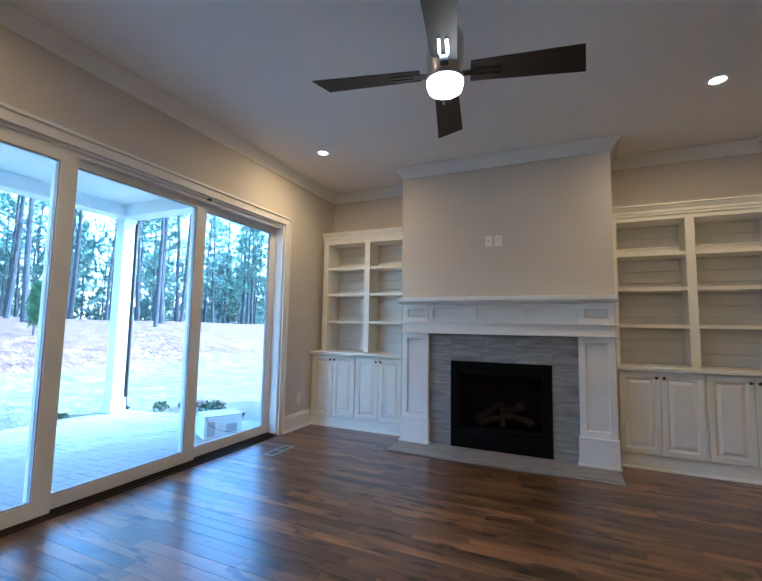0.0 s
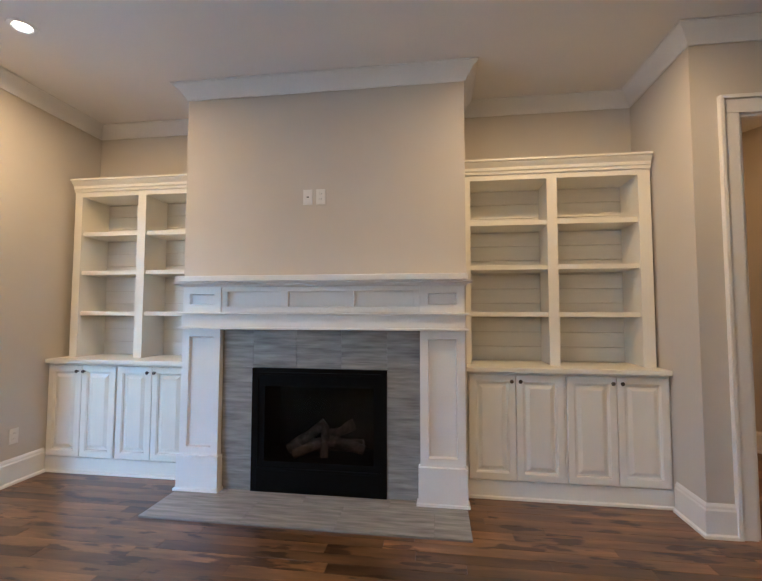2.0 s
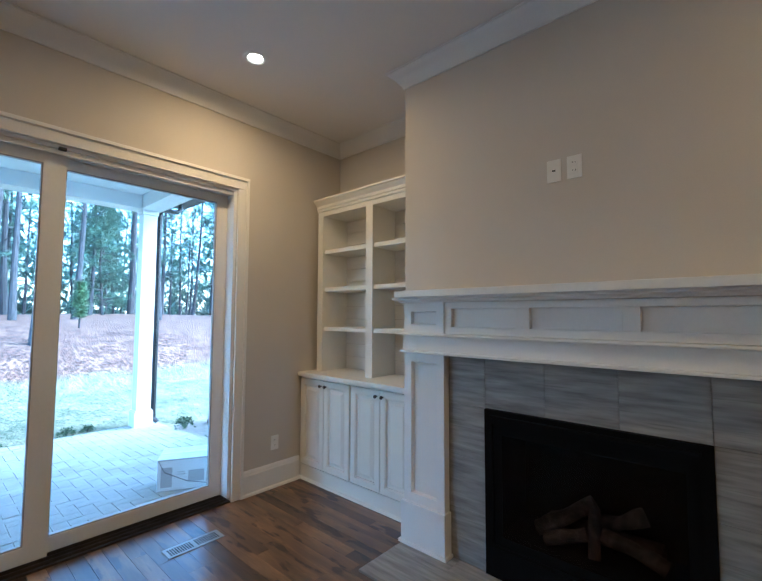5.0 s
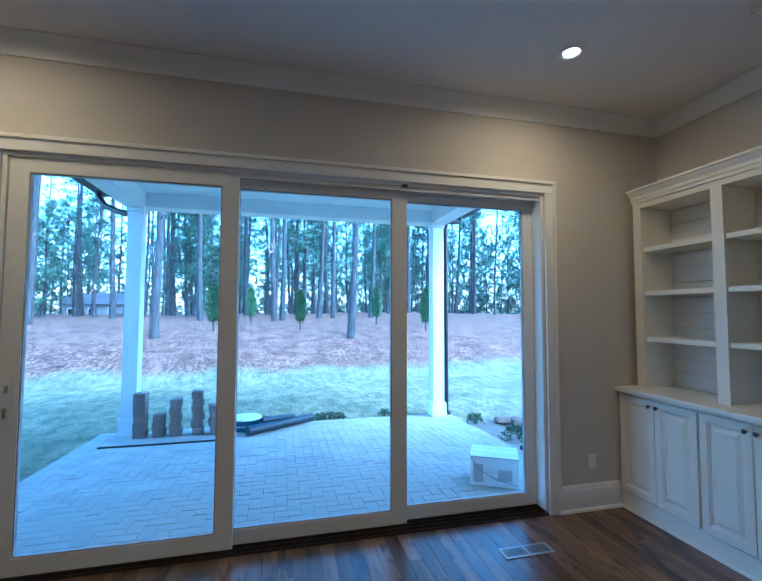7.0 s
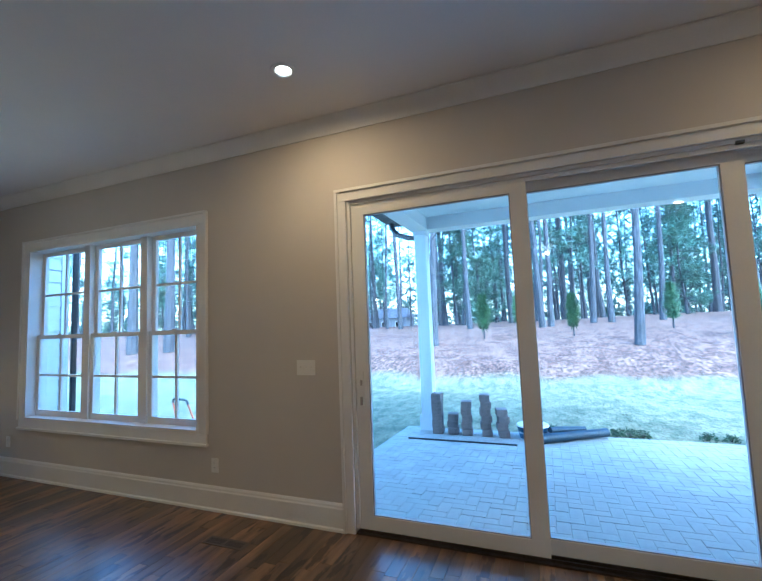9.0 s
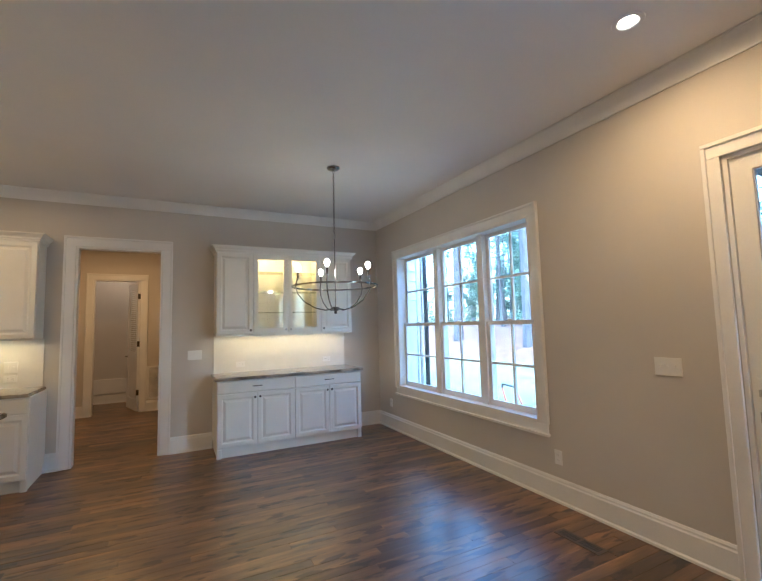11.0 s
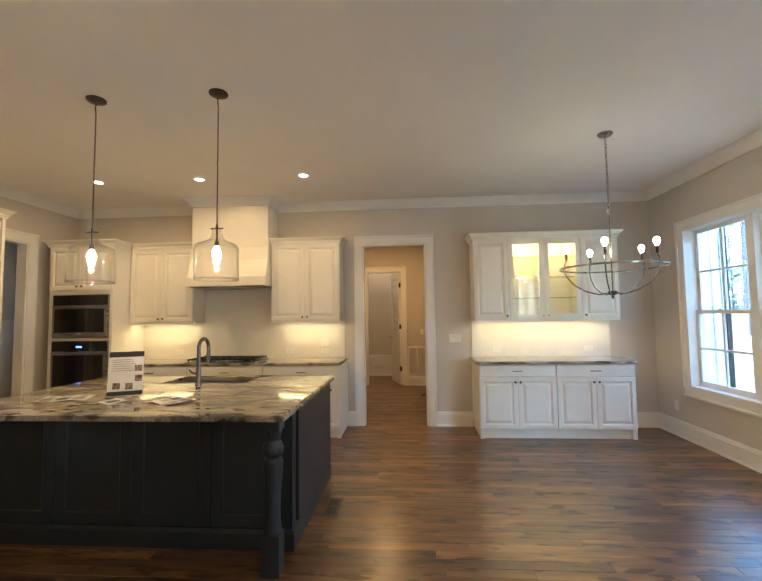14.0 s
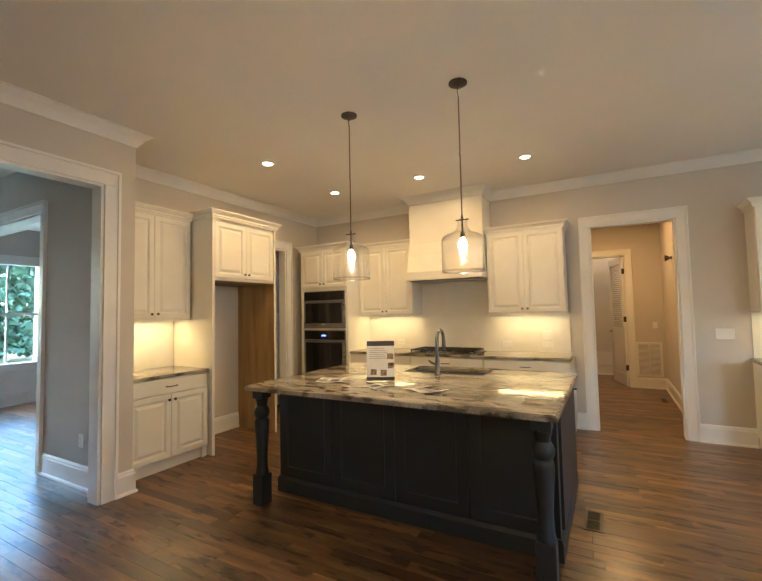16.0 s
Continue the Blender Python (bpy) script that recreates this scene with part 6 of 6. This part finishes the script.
for i in range(10):
    for j in range(4):
        k = (i * 5 + j, (i + 1) * 5 + j, (i + 1) * 5 + j + 1, i * 5 + j + 1)
        bm.faces.new([ro[m_] for m_ in k])
        bm.faces.new([bot[m_] for m_ in k[::-1]])
part("flap", bm, TARP, tp, smooth=True)
sl = thing("plastic_sheet", pose(-3.93, 5.30, patio_z(-3.93) + 0.012), "crumpled dark plastic sheet beside the planting bed", "plastic sheet")
part("fold", sheet_roll((-0.12, -0.10, 0.03), (0.10, 0.16, 0.03), 0.026, 9), TARP, sl, smooth=True)
part("fold", sheet_roll((0.02, -0.14, 0.022), (0.16, 0.06, 0.022), 0.018, 3), TARP, sl, smooth=True)
ht = thing("hand_truck", pose(-4.33, -2.72, ground_z(-4.33, -2.72)), "orange hand truck with a black grip leaning over the lawn", "hand truck")
part("side_rail", tube(bmesh.new(), [(0.0, -0.23, 0.02), (-0.24, -0.62, 0.36), (-0.42, -0.91, 0.60)], 0.014, 8), ORANGE, ht, smooth=True)
part("side_rail", tube(bmesh.new(), [(0.0, 0.20, 0.02), (-0.185, -0.18, 0.36), (-0.31, -0.46, 0.60)], 0.014, 8), ORANGE, ht, smooth=True)
part("grip", tube(bmesh.new(), [(-0.42, -0.91, 0.60), (-0.45, -0.94, 0.65), (-0.44, -0.90, 0.67), (-0.37, -0.60, 0.67), (-0.345, -0.52, 0.65), (-0.31, -0.46, 0.60)], 0.019, 8), PIPE, ht, "black grip", smooth=True)
part("cross_bar", tube(bmesh.new(), [(-0.10, -0.39, 0.16), (-0.08, 0.03, 0.16)], 0.011, 8), ORANGE, ht, smooth=True)
part("toe_plate", bx(-0.06, 0.30, -0.27, 0.25, 0.0, 0.018, bevel=0.004), BLUEPL, ht, "dark blue plate")


def rock(x, y, r, k):
    bm = bmesh.new()
    bmesh.ops.create_icosphere(bm, subdivisions=2, radius=r)
    for v in bm.verts:
        v.co *= 1 + 0.35 * noise.noise(v.co * (2.0 / r) + Vector((k * 3, 0, 0)))
        v.co.z *= 0.45
    single("rock", bm, ROCKM, "rough brown rock beside the patio", "rock", "rocks by the patio", smooth=True, at=pose(x, y, patio_z(x) - 0.012 + r * 0.28, 0, 0, 40 * k))


for k, (x, y, r) in enumerate(((-5.44, 5.80, 0.15), (-5.30, 5.98, 0.17), (-5.22, 6.16, 0.14), (-5.12, 5.92, 0.13), (-5.05, 6.14, 0.12))):
    rock(x, y, r, k)


def leaf_tuft(bm, c, n, size, rnd, up=0.3, thin=1.0):
    for _ in range(n):
        d = Vector((rnd.gauss(0, 1), rnd.gauss(0, 1), rnd.gauss(0, 1) + up)).normalized()
        s = d.orthogonal().normalized() * size * thin * rnd.uniform(0.12, 0.22)
        L = size * rnd.uniform(0.7, 1.3)
        b = Vector(c)
        v = [bm.verts.new(p) for p in (b - s * 0.5, b + d * L * 0.5 - s, b + d * L, b + d * L * 0.5 + s)]
        bm.faces.new(v)


def shrub(x, y, r, label):
    rnd = random.Random(int(x * 100) + int(y * 10))
    e = thing("shrub", pose(x, y, ground_z(x, y) - 0.01 if x < PX0 or y < PY0 else patio_z(x) - 0.01), label, "shrub", "young shrubs")
    bm = bmesh.new()
    for _ in range(70):
        a, h = rnd.uniform(0, 6.28), rnd.uniform(0.1, 1)
        q = r * (1 - 0.5 * h) * rnd.uniform(0.3, 1)
        leaf_tuft(bm, (q * 1.6 * math.cos(a), q * 1.6 * math.sin(a), h * r * 1.1), 4, r * 0.36, rnd)
    part("foliage", bm, LEAFM, e)
    bm = bmesh.new()
    for k in range(4):
        a = 1.57 * k
        tube(bm, [(0, 0, 0), (0.4 * r * math.cos(a), 0.4 * r * math.sin(a), r)], [0.008, 0.004], 5)
    part("stem", bm, BARK, e)


shrub(-5.55, 5.36, 0.12, "small green shrub by the porch column")
shrub(-4.55, 5.50, 0.16, "small green shrub in the planting bed")
for yy, r in ((2.2, 0.10), (3.05, 0.10), (3.22, 0.11), (3.38, 0.10), (4.15, 0.09), (4.4, 0.08)):
    shrub(-6.52, yy, r, "low green plant along the patio edge")
shrub(-4.75, -2.75, 0.2, "low green plant under the breakfast window")
shrub(-5.6, -1.6, 0.22, "low green plant near the hand truck")


# ---- trees ----
def pine(seed, height, crown0, spread, clumps, trunk_r, name="pine_tree", needle=None, size=0.34):
    rnd = random.Random(seed)
    e = thing(name, pose(0, 0, 0), "tall pine with a bare trunk and ragged needle crown", "tree", "pine wood")
    bend = [(0.0, 0.0)]
    for k in range(8):
        bend.append((bend[-1][0] + rnd.gauss(0, 0.05), bend[-1][1] + rnd.gauss(0, 0.05)))
    pts = [(bend[k][0], bend[k][1], height * k / 8) for k in range(9)]
    rr = [trunk_r * (1.25 if k == 0 else 1 - 0.095 * k) for k in range(9)]
    bmt = tube(bmesh.new(), pts, rr, 9)
    bmc = bmesh.new()
    nl = max(14, clumps // 9)
    for k in range(nl):
        t = crown0 + (1 - crown0) * (k + rnd.random()) / nl
        z = height * t
        i = min(7, int(t * 8))
        cx, cy = bend[i]
        a = rnd.uniform(0, 6.28)
        L = spread * (1.05 - 0.75 * (t - crown0) / (1 - crown0)) * rnd.uniform(0.45, 1.1)
        tip = (cx + L * math.cos(a), cy + L * math.sin(a), z + L * rnd.uniform(-0.05, 0.35))
        tube(bmt, [(cx, cy, z), tip], [0.05 * (1.3 - t), 0.012], 4)
        for j in range(clumps // nl):
            f = rnd.uniform(0.3, 1.1)
            c = (cx + (tip[0] - cx) * f + rnd.gauss(0, 0.28), cy + (tip[1] - cy) * f + rnd.gauss(0, 0.28), z + (tip[2] - z) * f + rnd.gauss(0, 0.2))
            leaf_tuft(bmc, c, 14, size, rnd, 0.3, 0.40)
    for _ in range(5):
        z = height * rnd.uniform(0.15, crown0)
        a = rnd.uniform(0, 6.28)
        L = rnd.uniform(0.4, 1.2)
        i = min(7, int(z / height * 8))
        tube(bmt, [(bend[i][0], bend[i][1], z), (bend[i][0] + L * math.cos(a), bend[i][1] + L * math.sin(a), z + 0.2)], [0.03, 0.008], 4)
    part("trunk", bmt, BARK, e, smooth=True)
    part("crown", bmc, needle or NEEDLE, e, "green pine needles")
    return e


rnd = random.Random(7)
kinds = [pine(1, 16, 0.30, 2.2, 230, 0.15), pine(2, 19, 0.42, 2.6, 220, 0.16), pine(3, 13, 0.2, 1.9, 230, 0.11), pine(4, 16, 0.15, 2.2, 280, 0.14), pine(5, 8, 0.08, 1.7, 260, 0.07), pine(6, 21, 0.45, 2.8, 220, 0.19), pine(8, 20, 0.58, 2.0, 150, 0.125), pine(9, 17, 0.66, 1.5, 80, 0.085), pine(10, 24, 0.5, 3.2, 240, 0.23)]
spots = []
for _ in range(4000):
    x, y = -rnd.uniform(23, 62), rnd.uniform(-52, 58)
    if all((x - a) ** 2 + (y - b) ** 2 > 2.4 for a, b in spots):
        spots.append((x, y))
    if len(spots) >= 240:
        break
for k, (x, y) in enumerate(spots):
    q = kinds[rnd.choice((0, 1, 2, 2, 3, 3, 4, 4, 5, 6, 7, 7))]
    m = pose(x, y, ground_z(x, y) - 0.05, rnd.gauss(0, 1.2), rnd.gauss(0, 1.2), rnd.uniform(0, 360))
    copy_thing(q, m)
near = ((-14.0, 4.82, 6), (-14.5, -1.64, 6), (-21, -1.37, 6), (-20, 2.11, 6), (-20.5, 2.47, 6), (-22, 4.42, 6), (-22, 5.2, 6), (-19, -7.5, 1), (-14.3, -14.7, 8), (-13.2, -10.9, 8), (-15.5, -13.2, 1), (-21, 10.5, 6), (-19.5, 16, 0), (-17, 13.8, 7), (-22.5, 7.4, 6))
for k, (x, y, q) in enumerate(near):
    copy_thing(kinds[q], pose(x, y, ground_z(x, y) - 0.05, 0, 0, 77 * k))
for q, (x, y) in zip(kinds, ((-30, 4), (-34, -6), (-27, 9), (-33, 15), (-28, -3), (-38, 6), (-26, 12), (-25, -5), (-14, -16.8))):
    q.matrix_basis = pose(x, y, ground_z(x, y) - 0.05)


def sapling(seed):
    rnd2 = random.Random(seed)
    e = thing("young_pine", pose(0, 0, 0), "young bushy pine sapling on the straw bank", "tree", "young pines")
    part("trunk", tube(bmesh.new(), [(0, 0, 0), (0.02, 0, 0.8), (0, 0, 1.9)], [0.04, 0.03, 0.01], 7), BARK, e)
    bm = bmesh.new()
    for _ in range(260):
        t = rnd2.random() ** 0.8
        r = 0.24 * math.sin(math.pi * (0.22 + 0.76 * t)) ** 0.9 * rnd2.uniform(0.2, 1)
        a = rnd2.uniform(0, 6.28)
        leaf_tuft(bm, (r * math.cos(a), r * math.sin(a), 0.45 + 1.5 * t), 14, 0.21, rnd2, 0.8, 0.34)
    part("crown", bm, NEEDLE2, e, "bright green needle tufts")
    return e


sp = sapling(11)
sp.matrix_basis = pose(-15.7, 0.02, ground_z(-15.7, 0.02) - 0.03)
sp.scale = (0.85, 0.85, 0.85)
for k, (x, y, s) in enumerate(((-16.0, 3.16, 0.76), (-19.0, 1.09, 0.78), (-17.0, 6.44, 0.83), (-15.0, 7.99, 0.83))):
    sp2 = copy_thing(sp, pose(x, y, ground_z(x, y) - 0.03, 0, 0, 60 * k))
    sp2.scale = (s, s, s)

# dense far woods behind the single trees, haze put into their needle colour
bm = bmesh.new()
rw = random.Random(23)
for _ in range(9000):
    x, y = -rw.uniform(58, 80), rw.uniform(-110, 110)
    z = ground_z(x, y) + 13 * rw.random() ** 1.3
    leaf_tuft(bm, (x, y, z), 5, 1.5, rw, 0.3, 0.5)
tagged(part("far_woods", bm, NEEDLE_HAZED), "dense far pine woods behind the straw bank, haze put into their colour", "woods", "", "stuff")

# far neighbouring house between the trees
nh = thing("neighbour_house", pose(-52, -17.5, ground_z(-52, -17.5) - 0.6), "pale distant house with a grey roof among the trees", "house")
nh.scale = (0.6, 0.6, 0.6)
part("wall", bx(-3, 3, -5, 5, 0, 3.0), SIDING_GREY, nh)
bm = bmesh.new()
v = [bm.verts.new(p) for p in ((-3.4, -5.4, 3.001), (3.4, -5.4, 3.001), (3.4, 5.4, 3.001), (-3.4, 5.4, 3.001), (0, -4.6, 5.2), (0, 4.6, 5.2))]
for f in ((0, 1, 4), (1, 2, 5, 4), (2, 3, 5), (3, 0, 4, 5), (0, 3, 2, 1)):
    bm.faces.new([v[i] for i in f])
part("roof", bm, ROOFM, nh)
for yy in (-3.2, 0, 3.2):
    w_ = part("window", bx(3.0, 3.04, yy - 0.5, yy + 0.5, 0.9, 2.2), OVENGLASS, nh, "dark window")
    part("window_frame", wall_along(bmesh.new(), "y", 3.04, 3.06, yy - 0.58, yy + 0.58, 0.82, 2.28, [(yy - 0.5, yy + 0.5, 0.9, 2.2)]), PORCH, w_)

# evergreen hedge outside the front room window
bm = bmesh.new()
rw = random.Random(5)
for _ in range(4200):
    leaf_tuft(bm, (rw.uniform(21, 25), rw.uniform(-12, 5), 0.2 + 5.0 * rw.random() ** 1.3), 7, 0.36, rw, 0.3, 1.3)
tagged(part("hedge", bm, LEAFM), "tall green trees outside the front room window", "trees", "", "stuff")

# ---- floor boards ----
BW = 0.086
rows = []
rb = random.Random(3)
y = -8.43
while y < 6.9:
    if y < S - 0.12:
        x0, x1 = 0.40, 2.6
    elif y < -3.40:
        x0, x1 = W, 6.15
    elif y < 4.1:
        x0, x1 = W, 10.4
    elif y < HN:
        x0, x1 = W, 6.9
    else:
        x0, x1 = 2.56, 6.9
    x = x0 - rb.uniform(0, 0.9)
    while x < x1:
        L = rb.choice((0.5, 0.7, 0.9, 1.1, 1.4, 1.7))
        a, b = max(x, x0), min(x + L, x1)
        if b - a > 0.02:
            rows.append((a, b, y))
        x += L
    y += BW


def plank_geo(a, b, y, lean=0.0):
    """One board; lean: how far its far edge dips below its near edge."""
    g, c = 0.0004, 0.0006
    a, b, y0, y1 = a + g, b - g, y + g, y + BW - g
    vs = [(a, y0, -0.022), (b, y0, -0.022), (b, y1, -0.022), (a, y1, -0.022), (a, y0, -c - 0.0012), (b, y0, -c - 0.0012), (b, y1, -c - 0.0012), (a, y1, -c - 0.0012), (a + c, y0 + c, min(0, lean)), (b - c, y0 + c, min(0, lean)), (b - c, y1 - c, min(0, -lean)), (a + c, y1 - c, min(0, -lean))]
    fs = [(0, 1, 5, 4), (1, 2, 6, 5), (2, 3, 7, 6), (3, 0, 4, 7), (4, 5, 9, 8), (5, 6, 10, 9), (6, 7, 11, 10), (7, 4, 8, 11), (8, 9, 10, 11)]
    return vs, fs


floor = tagged(new("floor"), "satin brown oak strip floor", "", "", "structure")
single_rows = [r for r in rows if -1.9 < r[0] and r[1] < 3.0 and -2.9 < r[2] < 4.40]
single_rows = sorted(single_rows, key=lambda r: abs(r[2] - 3.2) if r[2] > 1.0 else 1.2 + abs(r[2] + 1.2))[:300]
chosen = set(single_rows)
V, F = [], []
for r in rows:
    if r in chosen:
        continue
    if -1.035 < r[1] and r[0] < 1.058 and 4.42 - BW < r[2] < 4.89:
        parts_ = [(r[0], -1.036), (1.059, r[1])]
        if r[2] < 4.42:
            continue
    else:
        parts_ = [(r[0], r[1])]
    for a, b in parts_:
        if b - a > 0.01:
            vs, fs = plank_geo(a, b, r[2], rb.gauss(0, 0.0006))
            k = len(V)
            V += vs
            F += [tuple(i + k for i in f) for f in fs]
me = bpy.data.meshes.new("boards")
me.from_pydata(V, [], F)
me.materials.append(FLOOR_B)
ob = new("boards", me)
ob.parent = floor
ob["kind"] = "stuff"
shared = {}
for a, b, y in single_rows:
    L = (round(b - a, 3), rb.choice((-0.0012, -0.0005, 0.0002, 0.0004, 0.0009)))
    if L not in shared:
        me = bpy.data.meshes.new("board")
        vs, fs = plank_geo(0, L[0], 0, L[1])
        me.from_pydata(vs, [], fs)
        me.materials.append(FLOOR_A)
        shared[L] = me
    ob = new("board", shared[L])
    ob.parent = floor
    ob.location = (a, y, 0)

# ---- patio pavers: herringbone ----
u = 0.105
pav = []
for i in range(-40, 90):
    for j in range(-40, 90):
        m_ = (i - j) % 4
        if m_ == 0:
            pav.append((i * u, j * u, 2 * u, u))
        elif m_ == 3:
            pav.append((i * u, j * u, u, 2 * u))
cells = [(PX0 + 0.25 + x, PY0 + 0.22 + y, w, h) for x, y, w, h in pav]
cells = [c for c in cells if c[0] > PX0 + 0.22 and c[0] + c[2] < PX1 - 0.01 and c[1] > PY0 + 0.2 and c[1] + c[3] < PY1]
y = PY0
while y < PY1 - 0.1:
    cells.append((PX0 + 0.005, y, 0.21, 0.105))
    y += 0.105
x = PX0 + 0.22
while x < PX1 - 0.1:
    cells.append((x, PY0 + 0.0, 0.105, 0.21))
    x += 0.105


def paver_geo(w, h):
    g, c = 0.0018, 0.004
    vs = [(g, g, -0.02), (w - g, g, -0.02), (w - g, h - g, -0.02), (g, h - g, -0.02), (g, g, -0.004), (w - g, g, -0.004), (w - g, h - g, -0.004), (g, h - g, -0.004), (g + c, g + c, 0), (w - g - c, g + c, 0), (w - g - c, h - g - c, 0), (g + c, h - g - c, 0)]
    return vs, [(0, 1, 5, 4), (1, 2, 6, 5), (2, 3, 7, 6), (3, 0, 4, 7), (4, 5, 9, 8), (5, 6, 10, 9), (6, 7, 11, 10), (7, 4, 8, 11), (8, 9, 10, 11)]


cells.sort(key=lambda c: -c[0] + 0.3 * abs(c[1] - 2.6))
shared, V, F = {}, [], []
rp = random.Random(9)
for k, (x, y, w, h) in enumerate(cells):
    dz = rp.uniform(-0.002, 0.002)
    if k < 300:
        key = (round(w, 3), round(h, 3))
        if key not in shared:
            me = bpy.data.meshes.new("paver")
            g_ = paver_geo(w, h)
            me.from_pydata(g_[0], [], g_[1])
            me.materials.append(PAVER)
            shared[key] = me
        ob = new("paver", shared[key])
        ob.parent = patio
        ob.location = (x - PX1, y, dz)
    else:
        vs, fs = paver_geo(w, h)
        b = len(V)
        V += [(x - PX1 + p, y + q, r + dz) for p, q, r in vs]
        F += [tuple(i + b for i in f) for f in fs]
me = bpy.data.meshes.new("pavers")
me.from_pydata(V, [], F)
me.materials.append(PAVER)
ob = new("pavers", me)
ob.parent = patio
ob["kind"] = "stuff"
